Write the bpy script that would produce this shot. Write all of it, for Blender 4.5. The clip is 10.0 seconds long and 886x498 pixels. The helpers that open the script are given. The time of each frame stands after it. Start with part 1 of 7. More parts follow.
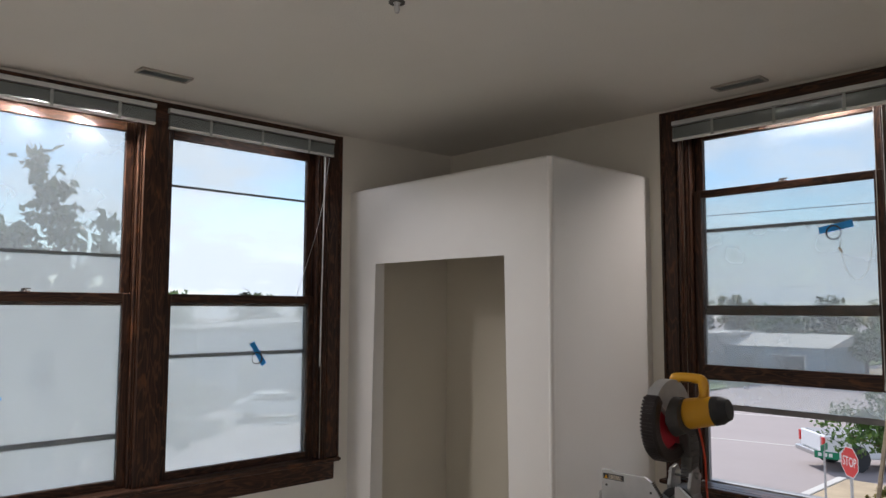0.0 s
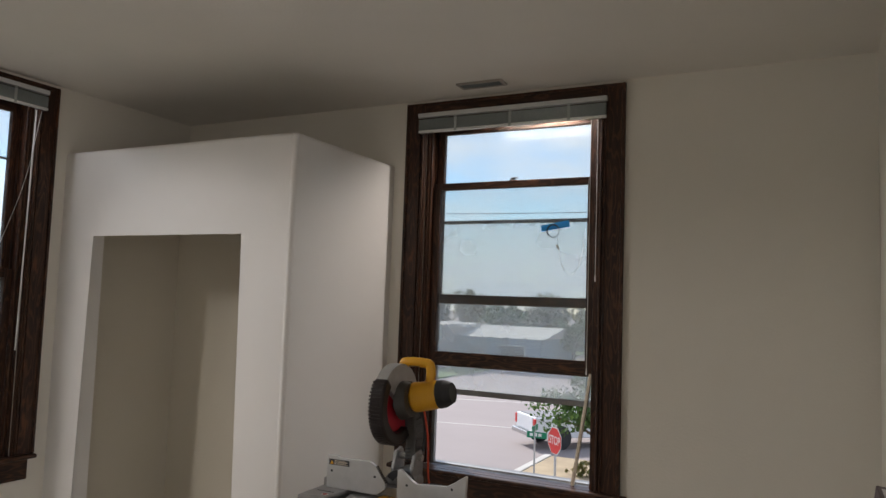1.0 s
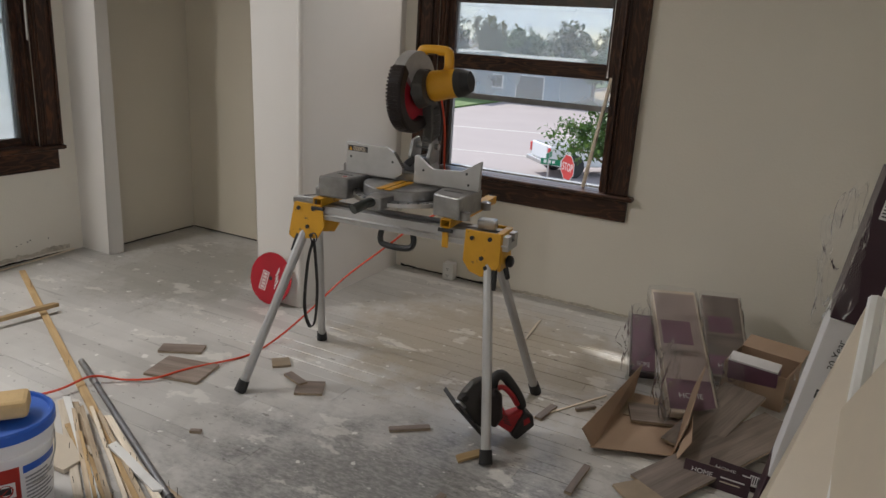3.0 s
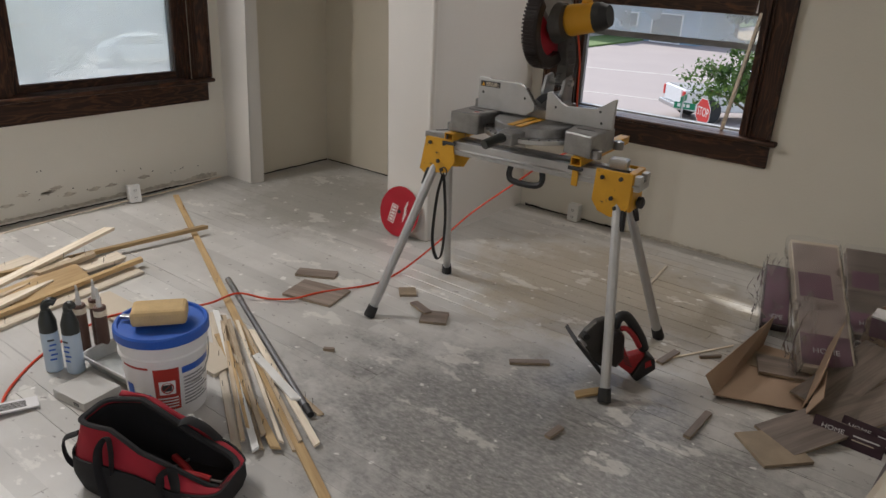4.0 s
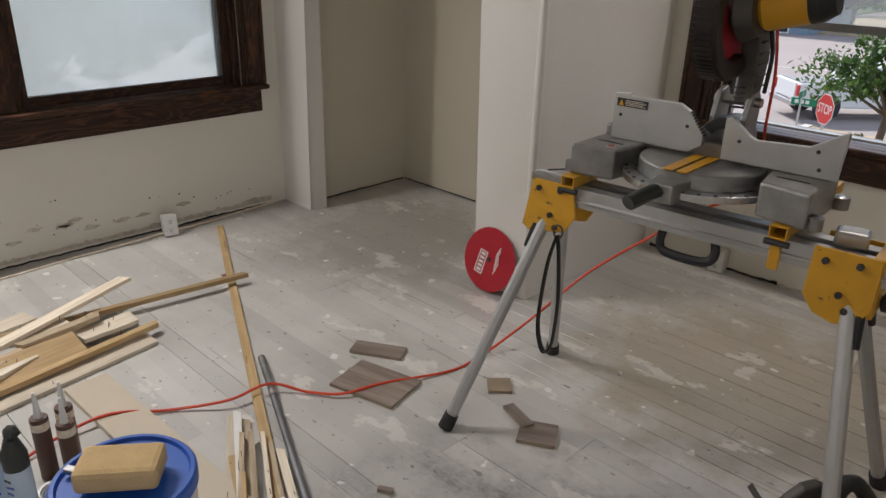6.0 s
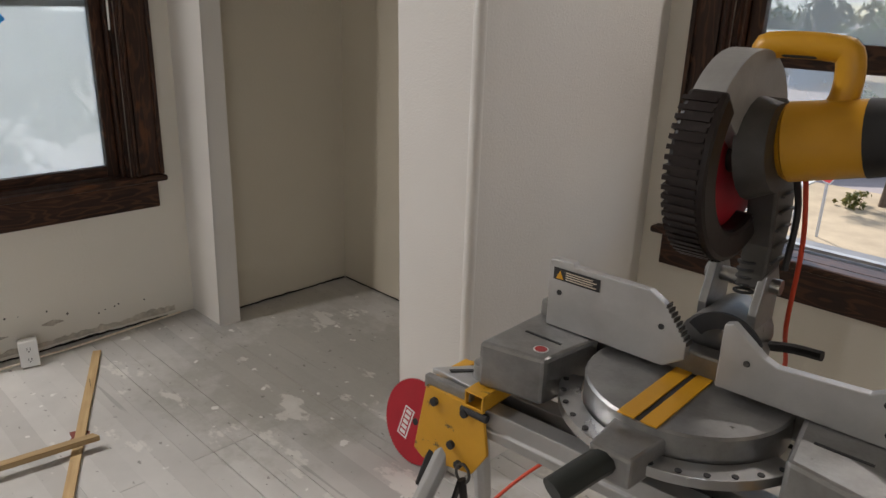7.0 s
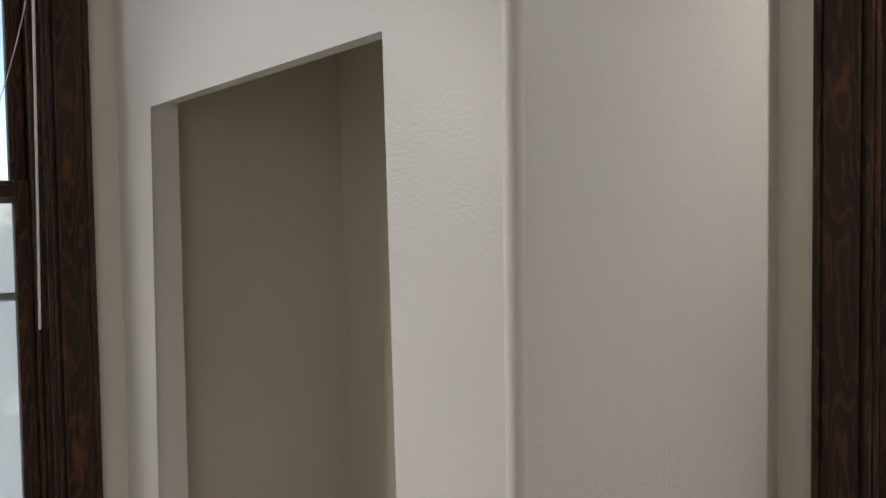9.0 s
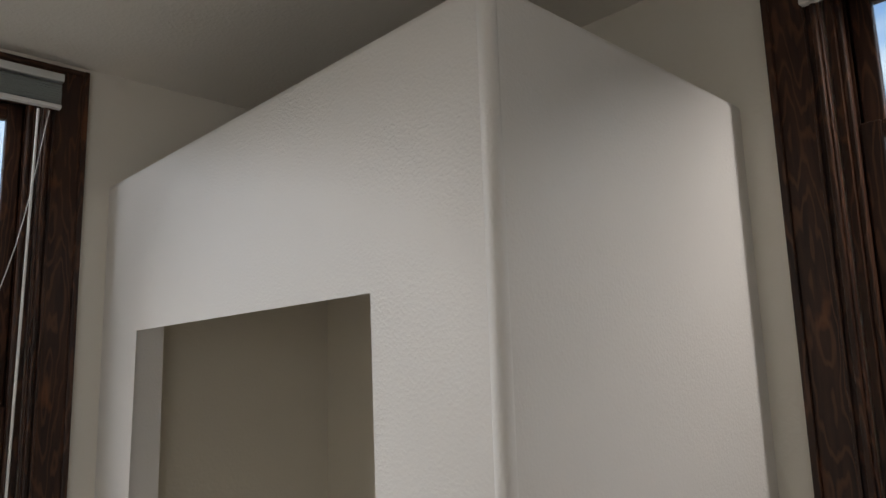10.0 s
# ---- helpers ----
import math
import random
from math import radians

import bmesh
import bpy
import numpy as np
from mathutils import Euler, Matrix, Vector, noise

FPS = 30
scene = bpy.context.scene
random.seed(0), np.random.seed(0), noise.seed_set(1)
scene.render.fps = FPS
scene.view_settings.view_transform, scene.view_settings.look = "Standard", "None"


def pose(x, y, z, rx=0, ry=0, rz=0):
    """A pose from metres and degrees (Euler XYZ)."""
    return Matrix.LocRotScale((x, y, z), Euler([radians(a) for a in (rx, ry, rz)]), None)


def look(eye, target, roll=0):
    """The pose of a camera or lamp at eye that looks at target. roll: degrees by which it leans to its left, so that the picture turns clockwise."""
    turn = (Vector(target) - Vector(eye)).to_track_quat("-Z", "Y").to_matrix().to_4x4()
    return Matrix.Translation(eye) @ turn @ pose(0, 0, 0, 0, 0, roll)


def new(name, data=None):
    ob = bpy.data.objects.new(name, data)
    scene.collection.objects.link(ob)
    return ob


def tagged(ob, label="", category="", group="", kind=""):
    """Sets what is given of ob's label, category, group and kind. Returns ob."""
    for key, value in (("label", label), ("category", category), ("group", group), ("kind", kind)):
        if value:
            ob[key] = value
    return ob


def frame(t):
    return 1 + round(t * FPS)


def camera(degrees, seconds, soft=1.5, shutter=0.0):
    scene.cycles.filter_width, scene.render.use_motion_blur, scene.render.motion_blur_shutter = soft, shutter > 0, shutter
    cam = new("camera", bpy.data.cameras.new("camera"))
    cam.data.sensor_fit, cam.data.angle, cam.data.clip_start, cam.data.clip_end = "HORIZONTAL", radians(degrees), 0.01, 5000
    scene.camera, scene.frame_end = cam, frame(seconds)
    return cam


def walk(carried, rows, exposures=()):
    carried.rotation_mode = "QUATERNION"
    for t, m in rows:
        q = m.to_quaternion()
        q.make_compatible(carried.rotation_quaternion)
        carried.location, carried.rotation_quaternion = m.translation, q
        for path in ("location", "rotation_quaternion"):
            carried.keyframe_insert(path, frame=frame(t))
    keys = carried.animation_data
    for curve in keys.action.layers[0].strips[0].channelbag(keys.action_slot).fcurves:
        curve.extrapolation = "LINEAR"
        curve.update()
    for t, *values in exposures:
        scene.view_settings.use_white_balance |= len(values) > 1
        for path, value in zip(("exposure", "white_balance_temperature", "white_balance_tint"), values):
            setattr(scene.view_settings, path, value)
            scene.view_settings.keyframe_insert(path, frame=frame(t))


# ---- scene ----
cam = camera(62.6, 10.0)
PATH = [
    (0, (0.347, 0.385, 1.787), (-1.105, 1.75, 1.951), 0.2),
    (0.5, (0.331, 0.456, 1.774), (-0.808, 2.092, 1.933), 1.2),
    (1, (0.318, 0.499, 1.76), (-0.592, 2.274, 1.907), 2.0),
    (1.5, (0.325, 0.502, 1.751), (-0.506, 2.32, 1.836), 2.4),
    (2, (0.317, 0.499, 1.707), (-0.517, 2.312, 1.578), 2.8),
    (2.5, (0.33, 0.495, 1.622), (-0.526, 2.264, 1.252), 3.3),
    (2.6, (0.341, 0.497, 1.613), (-0.528, 2.249, 1.193), 3.6),
    (2.7, (0.326, 0.496, 1.605), (-0.543, 2.235, 1.137), 3.6),
    (3.8, (0.333, 0.464, 1.569), (-0.71, 2.009, 0.845), 3.5),
    (4, (0.326, 0.438, 1.57), (-0.794, 1.92, 0.829), 2.9),
    (4.5, (0.245, 0.454, 1.557), (-1.103, 1.726, 0.805), 1.4),
    (5, (0.11, 0.579, 1.52), (-1.32, 1.735, 0.732), 0.6),
    (5.5, (-0.201, 0.797, 1.489), (-1.563, 2.003, 0.656), 0.5),
    (6, (-0.384, 1.207, 1.481), (-1.671, 2.53, 0.713), 1.5),
    (6.2, (-0.455, 1.423, 1.523), (-1.746, 2.762, 0.787), 1.2),
    (7.3, (-0.894, 2.214, 1.557), (-2.251, 3.54, 0.925), 1.8),
    (7.5, (-0.963, 2.329, 1.555), (-2.368, 3.604, 0.922), 1.6),
    (7.8, (-1.082, 2.499, 1.565), (-2.54, 3.709, 0.923), 0.7),
    (8, (-1.199, 2.521, 1.556), (-2.637, 3.775, 0.955), 1.2),
    (8.2, (-1.266, 2.573, 1.593), (-2.705, 3.85, 1.046), 1.1),
    (8.5, (-1.328, 2.632, 1.653), (-2.797, 3.923, 1.234), 0.6),
    (8.7, (-1.346, 2.655, 1.676), (-2.828, 3.968, 1.397), -0.7),
    (9, (-1.366, 2.68, 1.72), (-2.84, 4.03, 1.643), -0.8),
    (9.5, (-1.365, 2.672, 1.861), (-2.807, 4.05, 2.011), -1.2),
    (10, (-1.364, 2.679, 1.939), (-2.787, 4.044, 2.276), -1.7),
]
walk(cam, [(t, look(eye, target, roll)) for t, eye, target, roll in PATH],
     exposures=[(0, 0.26, 6250, 13), (1, 0.32, 6450, 12), (2, 0.44, 6350, 10), (2.7, 0.48, 6350, 10), (4, 0.44, 6400, 11), (6.2, 0.42, 6450, 11), (7.5, 0.48, 6450, 12), (10, 0.46, 6250, 10)])

# ---- world, sun, exposure ----
W = bpy.data.worlds.new("sky")
scene.world = W
W.use_nodes = True
nt = W.node_tree
bg = nt.nodes["Background"]
sky = nt.nodes.new("ShaderNodeTexSky")
sky.sky_type, sky.sun_disc = "NISHITA", False
SUN_FROM = Vector((-0.95, 0.60, 0.87)).normalized()
sky.dust_density, sky.ozone_density = 0.15, 2.5
sky.sun_elevation = math.asin(SUN_FROM.z)
sky.sun_rotation = math.atan2(SUN_FROM.x, SUN_FROM.y)
tc = nt.nodes.new("ShaderNodeTexCoord")
mp = nt.nodes.new("ShaderNodeMapping")
mp.inputs["Scale"].default_value = (1, 1, 3.2)
cl = nt.nodes.new("ShaderNodeTexNoise")
cl.inputs["Scale"].default_value, cl.inputs["Detail"].default_value = 3.2, 7
cl.inputs["Roughness"].default_value = 0.58
rmp = nt.nodes.new("ShaderNodeValToRGB")
rmp.color_ramp.elements[0].position, rmp.color_ramp.elements[1].position = 0.38, 0.60
mx = nt.nodes.new("ShaderNodeMix")
mx.data_type = "RGBA"
mx.inputs["B"].default_value = (6.2, 6.7, 7.5, 1)
nt.links.new(tc.outputs["Generated"], mp.inputs["Vector"])
nt.links.new(mp.outputs[0], cl.inputs["Vector"])
nt.links.new(cl.outputs[0], rmp.inputs[0])
nt.links.new(rmp.outputs[0], mx.inputs["Factor"])
nt.links.new(sky.outputs[0], mx.inputs["A"])
nt.links.new(mx.outputs["Result"], bg.inputs["Color"])
bg.inputs["Strength"].default_value = 0.132
sun = new("sun", bpy.data.lights.new("sun", "SUN"))
sun.data.energy, sun.data.angle, sun.data.color = 4.2, radians(3.0), (1, 0.95, 0.88)
sun.matrix_world = look(SUN_FROM * 30, (0, 0, 0))

# fill lamp added behind the camera; its side-wall opening is unseen too
day = new("rear_fill_light", bpy.data.lights.new("rear_fill_light", "AREA"))
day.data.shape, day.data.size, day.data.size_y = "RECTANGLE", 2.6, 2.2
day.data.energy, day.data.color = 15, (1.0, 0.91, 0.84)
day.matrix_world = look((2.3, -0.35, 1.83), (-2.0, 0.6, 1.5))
# sky light in the heads of the window openings, under the blinds
for name, eye, to, ln, watts, col in (("north_window_daylight", (-1.22, 4.672, 2.918), (-1.0, 3.60, 0.9), 0.52, 14, (1.0, 0.92, 0.85)),
                                      ("west_window_daylight", (-4.118, 1.14, 2.918), (-2.6, 0.2, 0.0), 0.11, 20, (1.0, 0.95, 0.90)),
                                      ("west_window_daylight", (-4.118, 1.46, 2.918), (-2.6, 0.5, 0.0), 0.11, 20, (1.0, 0.95, 0.90)),
                                      ("west_window_daylight", (-4.118, 1.78, 2.918), (-2.6, 0.8, 0.0), 0.11, 20, (1.0, 0.95, 0.90)),
                                      ("west_window_daylight", (-4.118, 2.77, 2.918), (-2.5, 2.77, 0.5), 0.70, 2.5, (0.96, 0.97, 1.0))):
    day = new(name, bpy.data.lights.new(name, "AREA"))
    day.data.shape, day.data.size, day.data.size_y = "RECTANGLE", ln, 0.03
    day.data.energy, day.data.color = watts, col
    day.matrix_world = look(eye, to)


# ---- materials ----
def nodes_of(name):
    m = bpy.data.materials.new(name)
    m.use_nodes = True
    return m, m.node_tree.nodes, m.node_tree.links, m.node_tree.nodes["Principled BSDF"]


def noise_node(n, l, scale, detail=4, coord="Object", stretch=(1, 1, 1), rough=0.55):
    t = n.new("ShaderNodeTexCoord")
    p = n.new("ShaderNodeMapping")
    p.inputs["Scale"].default_value = stretch
    x = n.new("ShaderNodeTexNoise")
    x.inputs["Scale"].default_value, x.inputs["Detail"].default_value = scale, detail
    x.inputs["Roughness"].default_value = rough
    l.new(t.outputs[coord], p.inputs[0])
    l.new(p.outputs[0], x.inputs["Vector"])
    return x.outputs[0]


def world_noise(n, l, scale, detail=4, stretch=(1, 1, 1), rough=0.55):
    g = n.new("ShaderNodeNewGeometry")
    p = n.new("ShaderNodeMapping")
    p.inputs["Scale"].default_value = stretch
    x = n.new("ShaderNodeTexNoise")
    x.inputs["Scale"].default_value, x.inputs["Detail"].default_value = scale, detail
    x.inputs["Roughness"].default_value = rough
    l.new(g.outputs["Position"], p.inputs[0])
    l.new(p.outputs[0], x.inputs["Vector"])
    return x.outputs[0]


def ramp(n, l, src, lo, hi, a=(0, 0, 0), b=(1, 1, 1)):
    r = n.new("ShaderNodeValToRGB")
    e = r.color_ramp.elements
    e[0].position, e[1].position = lo, hi
    e[0].color, e[1].color = (*a, 1), (*b, 1)
    l.new(src, r.inputs[0])
    return r.outputs[0]


def mixed(n, l, fac, a, b, blend="MIX"):
    x = n.new("ShaderNodeMix")
    x.data_type, x.blend_type = "RGBA", blend
    for key, v in (("Factor", fac), ("A", a), ("B", b)):
        if isinstance(v, (int, float)):
            x.inputs[key].default_value = v
        elif isinstance(v, tuple):
            x.inputs[key].default_value = (*v, 1)
        else:
            l.new(v, x.inputs[key])
    return x.outputs["Result"]


def bumped(n, l, b, src, strength, dist=0.002):
    k = n.new("ShaderNodeBump")
    k.inputs["Strength"].default_value, k.inputs["Distance"].default_value = strength, dist
    l.new(src, k.inputs["Height"])
    l.new(k.outputs[0], b.inputs["Normal"])


def plain(name, col, rough=0.5, metal=0.0, var=0.25, scale=9, fine=90, bump=0.15, wear=None, stretch=(1, 1, 1), spec=0.5):
    """A surface of one colour, mottled at two scales, with fine relief and, where given, scuffs of another colour."""
    m, n, l, b = nodes_of(name)
    a = noise_node(n, l, scale, 5, stretch=stretch)
    f = noise_node(n, l, fine, 3, stretch=stretch)
    c = mixed(n, l, ramp(n, l, a, 0.3, 0.7), tuple(x * (1 - var) for x in col), tuple(min(1, x * (1 + var)) for x in col))
    c = mixed(n, l, 0.25, c, mixed(n, l, f, tuple(x * (1 - var) for x in col), tuple(min(1, x * (1 + var)) for x in col)))
    if wear:
        w = noise_node(n, l, scale * 2.3, 8, rough=0.7)
        c = mixed(n, l, ramp(n, l, w, wear[1], wear[1] + 0.06), c, wear[0])
    l.new(c, b.inputs["Base Color"])
    b.inputs["Metallic"].default_value = metal
    b.inputs["Specular IOR Level"].default_value = spec
    r = n.new("ShaderNodeMapRange")
    r.inputs["To Min"].default_value, r.inputs["To Max"].default_value = max(0.03, rough - 0.1), min(1, rough + 0.1)
    l.new(a, r.inputs[0])
    l.new(r.outputs[0], b.inputs["Roughness"])
    if bump:
        bumped(n, l, b, f, bump)
    return m


def wall_paint(name, col, rough, bump, grain=70):
    """Rolled wall paint over orange-peel plaster."""
    m, n, l, b = nodes_of(name)
    big = world_noise(n, l, 1.1, 4)
    mid = world_noise(n, l, 9, 6)
    peel = world_noise(n, l, grain, 3, rough=0.5)
    blotch = world_noise(n, l, 2.6, 3)
    c = mixed(n, l, ramp(n, l, big, 0.35, 0.65), tuple(x * 0.955 for x in col), col)
    c = mixed(n, l, ramp(n, l, mid, 0.62, 0.75), c, tuple(x * 0.965 for x in col))
    l.new(c, b.inputs["Base Color"])
    r = n.new("ShaderNodeMapRange")
    r.inputs["To Min"].default_value, r.inputs["To Max"].default_value = rough - 0.03, rough + 0.05
    l.new(mid, r.inputs[0])
    l.new(r.outputs[0], b.inputs["Roughness"])
    k = n.new("ShaderNodeMath")
    k.operation = "MULTIPLY"
    l.new(ramp(n, l, peel, 0.42, 0.72), k.inputs[0])
    l.new(ramp(n, l, blotch, 0.3, 0.7, (0.25, 0.25, 0.25)), k.inputs[1])
    bumped(n, l, b, k.outputs[0], bump, 0.0025)
    return m


def stained_wood(name, dark, light, axis, rough=0.42):
    """Dark varnished softwood: stretched grain with worn lighter cathedrals."""
    m, n, l, b = nodes_of(name)
    st = {"x": (1.2, 14, 14), "y": (14, 1.2, 14), "z": (14, 14, 1.2)}[axis]
    g = world_noise(n, l, 3.2, 6, st, 0.6)
    w = n.new("ShaderNodeMath")
    w.operation = "SINE"
    q = n.new("ShaderNodeMath")
    q.operation = "MULTIPLY"
    q.inputs[1].default_value = 75
    wide = {"x": (1.0, 6, 6), "y": (6, 1.0, 6), "z": (6, 6, 1.0)}[axis]
    l.new(world_noise(n, l, 1.9, 3, wide, 0.45), q.inputs[0])
    l.new(q.outputs[0], w.inputs[0])
    c = mixed(n, l, ramp(n, l, g, 0.3, 0.75), dark, light)
    c = mixed(n, l, ramp(n, l, w.outputs[0], 0.35, 1.0, (0, 0, 0), (0.75, 0.75, 0.75)), c, tuple(x * 1.7 for x in light))
    knot = world_noise(n, l, 2.3, 3, tuple(x ** 0.5 * 2 for x in wide))
    c = mixed(n, l, ramp(n, l, knot, 0.63, 0.70, (0, 0, 0), (0.6, 0.6, 0.6)), c, (0.15, 0.055, 0.022))
    scuff = world_noise(n, l, 7, 7, rough=0.7)
    c = mixed(n, l, ramp(n, l, scuff, 0.69, 0.76, (0, 0, 0), (0.35, 0.35, 0.35)), c, (0.22, 0.16, 0.11))
    l.new(c, b.inputs["Base Color"])
    b.inputs["Roughness"].default_value = rough
    b.inputs["Specular IOR Level"].default_value = 0.35
    bumped(n, l, b, g, 0.25, 0.001)
    return m


def raw_wood(name, a, bcol, scale=1.0, rough=0.65):
    m, n, l, b = nodes_of(name)
    g = noise_node(n, l, 4 * scale, 6, stretch=(1.0, 16, 16), rough=0.6)
    big = noise_node(n, l, 3, 3)
    o = n.new("ShaderNodeObjectInfo")
    c = mixed(n, l, ramp(n, l, g, 0.32, 0.68), a, bcol)
    c = mixed(n, l, ramp(n, l, big, 0.55, 0.8, (0, 0, 0), (0.4, 0.4, 0.4)), c, tuple(x * 0.6 for x in a))
    hs = n.new("ShaderNodeHueSaturation")
    mr = n.new("ShaderNodeMapRange")
    mr.inputs["To Min"].default_value, mr.inputs["To Max"].default_value = 0.78, 1.18
    l.new(o.outputs["Random"], mr.inputs[0])
    l.new(mr.outputs[0], hs.inputs["Value"])
    l.new(c, hs.inputs["Color"])
    l.new(hs.outputs[0], b.inputs["Base Color"])
    b.inputs["Roughness"].default_value = rough
    bumped(n, l, b, g, 0.2, 0.001)
    return m


def glass(name, tint=(0.97, 0.985, 0.98), film=0.0, film_col=(0.8, 0.82, 0.84)):
    """A window pane; film: how much of it dust and old haze cover."""
    m, n, l, b = nodes_of(name)
    out = n["Material Output"]
    n.remove(b)
    t = n.new("ShaderNodeBsdfTransparent")
    t.inputs[0].default_value = (*tint, 1)
    g = n.new("ShaderNodeBsdfGlossy")
    g.inputs["Roughness"].default_value = 0.02
    f = n.new("ShaderNodeFresnel")
    f.inputs["IOR"].default_value = 1.45
    last = t.outputs[0]
    if film:
        tr = n.new("ShaderNodeBsdfTranslucent")
        tr.inputs[0].default_value = (*film_col, 1)
        di = n.new("ShaderNodeBsdfDiffuse")
        di.inputs[0].default_value = (*film_col, 1)
        md = n.new("ShaderNodeMixShader")
        md.inputs[0].default_value = 0.2
        l.new(tr.outputs[0], md.inputs[1])
        l.new(di.outputs[0], md.inputs[2])
        k = n.new("ShaderNodeMapRange")
        k.inputs["From Min"].default_value, k.inputs["From Max"].default_value = 0.3, 0.7
        k.inputs["To Min"].default_value, k.inputs["To Max"].default_value = film * 0.9, film * 1.1
        l.new(world_noise(n, l, 2.2, 5), k.inputs[0])
        mf = n.new("ShaderNodeMixShader")
        l.new(k.outputs[0], mf.inputs[0])
        l.new(t.outputs[0], mf.inputs[1])
        l.new(md.outputs[0], mf.inputs[2])
        last = mf.outputs[0]
    mg = n.new("ShaderNodeMixShader")
    l.new(f.outputs[0], mg.inputs[0])
    l.new(last, mg.inputs[1])
    l.new(g.outputs[0], mg.inputs[2])
    l.new(mg.outputs[0], out.inputs[0])
    return m


def clear_plastic(name):
    m, n, l, b = nodes_of(name)
    out = n["Material Output"]
    n.remove(b)
    t = n.new("ShaderNodeBsdfTransparent")
    t.inputs[0].default_value = (0.975, 0.975, 0.98, 1)
    g = n.new("ShaderNodeBsdfGlossy")
    g.inputs["Roughness"].default_value = 0.1
    d = n.new("ShaderNodeBsdfDiffuse")
    d.inputs[0].default_value = (0.93, 0.93, 0.95, 1)
    x = n.new("ShaderNodeMixShader")
    x.inputs[0].default_value = 0.05
    y = n.new("ShaderNodeMixShader")
    lw = n.new("ShaderNodeLayerWeight")
    lw.inputs[0].default_value = 0.16
    l.new(t.outputs[0], x.inputs[1])
    l.new(d.outputs[0], x.inputs[2])
    l.new(lw.outputs["Fresnel"], y.inputs[0])
    l.new(x.outputs[0], y.inputs[1])
    l.new(g.outputs[0], y.inputs[2])
    l.new(y.outputs[0], out.inputs[0])
    k = n.new("ShaderNodeBump")
    k.inputs["Strength"].default_value, k.inputs["Distance"].default_value = 0.9, 0.01
    l.new(noise_node(n, l, 20, 6, rough=0.65), k.inputs["Height"])
    l.new(k.outputs[0], g.inputs["Normal"])
    return m


def floor_paint(name):
    """Old grey deck paint: worn patches, plaster drips, joint-compound smears and a fan of sawdust round the saw."""
    m, n, l, b = nodes_of(name)
    o = n.new("ShaderNodeObjectInfo")
    big = world_noise(n, l, 1.6, 5)
    mid = world_noise(n, l, 6.5, 8, rough=0.68)
    fine = world_noise(n, l, 55, 5, (0.5, 1, 1), 0.65)
    c = mixed(n, l, ramp(n, l, big, 0.35, 0.65), (0.43, 0.42, 0.40), (0.58, 0.568, 0.545))
    hv = n.new("ShaderNodeMapRange")
    hv.inputs["To Min"].default_value, hv.inputs["To Max"].default_value = 0.9, 1.08
    l.new(o.outputs["Random"], hv.inputs[0])
    hs = n.new("ShaderNodeHueSaturation")
    l.new(hv.outputs[0], hs.inputs["Value"])
    l.new(c, hs.inputs["Color"])
    c = hs.outputs[0]
    # traffic wear in the middle of the room: darker, scratched
    g = n.new("ShaderNodeNewGeometry")

    def blob(cx, cy, rx, ry, soft):
        mp = n.new("ShaderNodeMapping")
        mp.inputs["Location"].default_value = (-cx / rx, -cy / ry, 0)
        mp.inputs["Scale"].default_value = (1 / rx, 1 / ry, 0)
        gr = n.new("ShaderNodeVectorMath")
        gr.operation = "LENGTH"
        l.new(g.outputs["Position"], mp.inputs[0])
        l.new(mp.outputs[0], gr.inputs[0])
        ad = n.new("ShaderNodeMath")
        ad.operation = "MULTIPLY_ADD"
        ad.inputs[1].default_value = 0.9
        l.new(mid, ad.inputs[0])
        l.new(gr.outputs["Value"], ad.inputs[2])
        return ramp(n, l, ad.outputs[0], 0.75, 0.75 + soft, (1, 1, 1), (0, 0, 0))

    grit = world_noise(n, l, 120, 4, (0.45, 1, 1), 0.7)
    worn = mixed(n, l, ramp(n, l, fine, 0.38, 0.64), (0.23, 0.226, 0.22), (0.42, 0.41, 0.395))
    worn = mixed(n, l, ramp(n, l, grit, 0.40, 0.62, (0.35, 0.35, 0.35), (0, 0, 0)), worn, (0.10, 0.098, 0.095))
    worn = mixed(n, l, ramp(n, l, world_noise(n, l, 26, 4, rough=0.6), 0.66, 0.69), worn, (0.55, 0.53, 0.50))
    worn = mixed(n, l, ramp(n, l, world_noise(n, l, 9, 5, (0.5, 1.2, 1), 0.6), 0.665, 0.70), worn, (0.52, 0.51, 0.48))
    c = mixed(n, l, blob(-0.55, 2.3, 2.3, 1.35, 0.9), c, worn)
    scratch = world_noise(n, l, 11, 3, (0.12, 3.2, 1), 0.5)
    c = mixed(n, l, ramp(n, l, scratch, 0.665, 0.69, (0, 0, 0), (0.55, 0.55, 0.55)), c, (0.25, 0.245, 0.235))
    dust = mixed(n, l, fine, (0.29, 0.24, 0.165), (0.41, 0.35, 0.255))
    c = mixed(n, l, blob(-1.1, 3.7, 1.7, 1.35, 0.8), c, mixed(n, l, 0.72, c, dust))
    # dust by the closet, coloured darker to hold the corner's shade
    shaded_dust = mixed(n, l, fine, (0.24, 0.228, 0.195), (0.33, 0.315, 0.275))
    c = mixed(n, l, blob(-3.2, 3.7, 1.3, 1.35, 0.8), c, mixed(n, l, 0.7, c, shaded_dust))
    smear = world_noise(n, l, 4.2, 6, (0.7, 1.2, 1), 0.6)
    c = mixed(n, l, ramp(n, l, smear, 0.605, 0.63, (0, 0, 0), (0.5, 0.5, 0.5)), c, (0.76, 0.74, 0.69))
    spot = world_noise(n, l, 17, 2, rough=0.4)
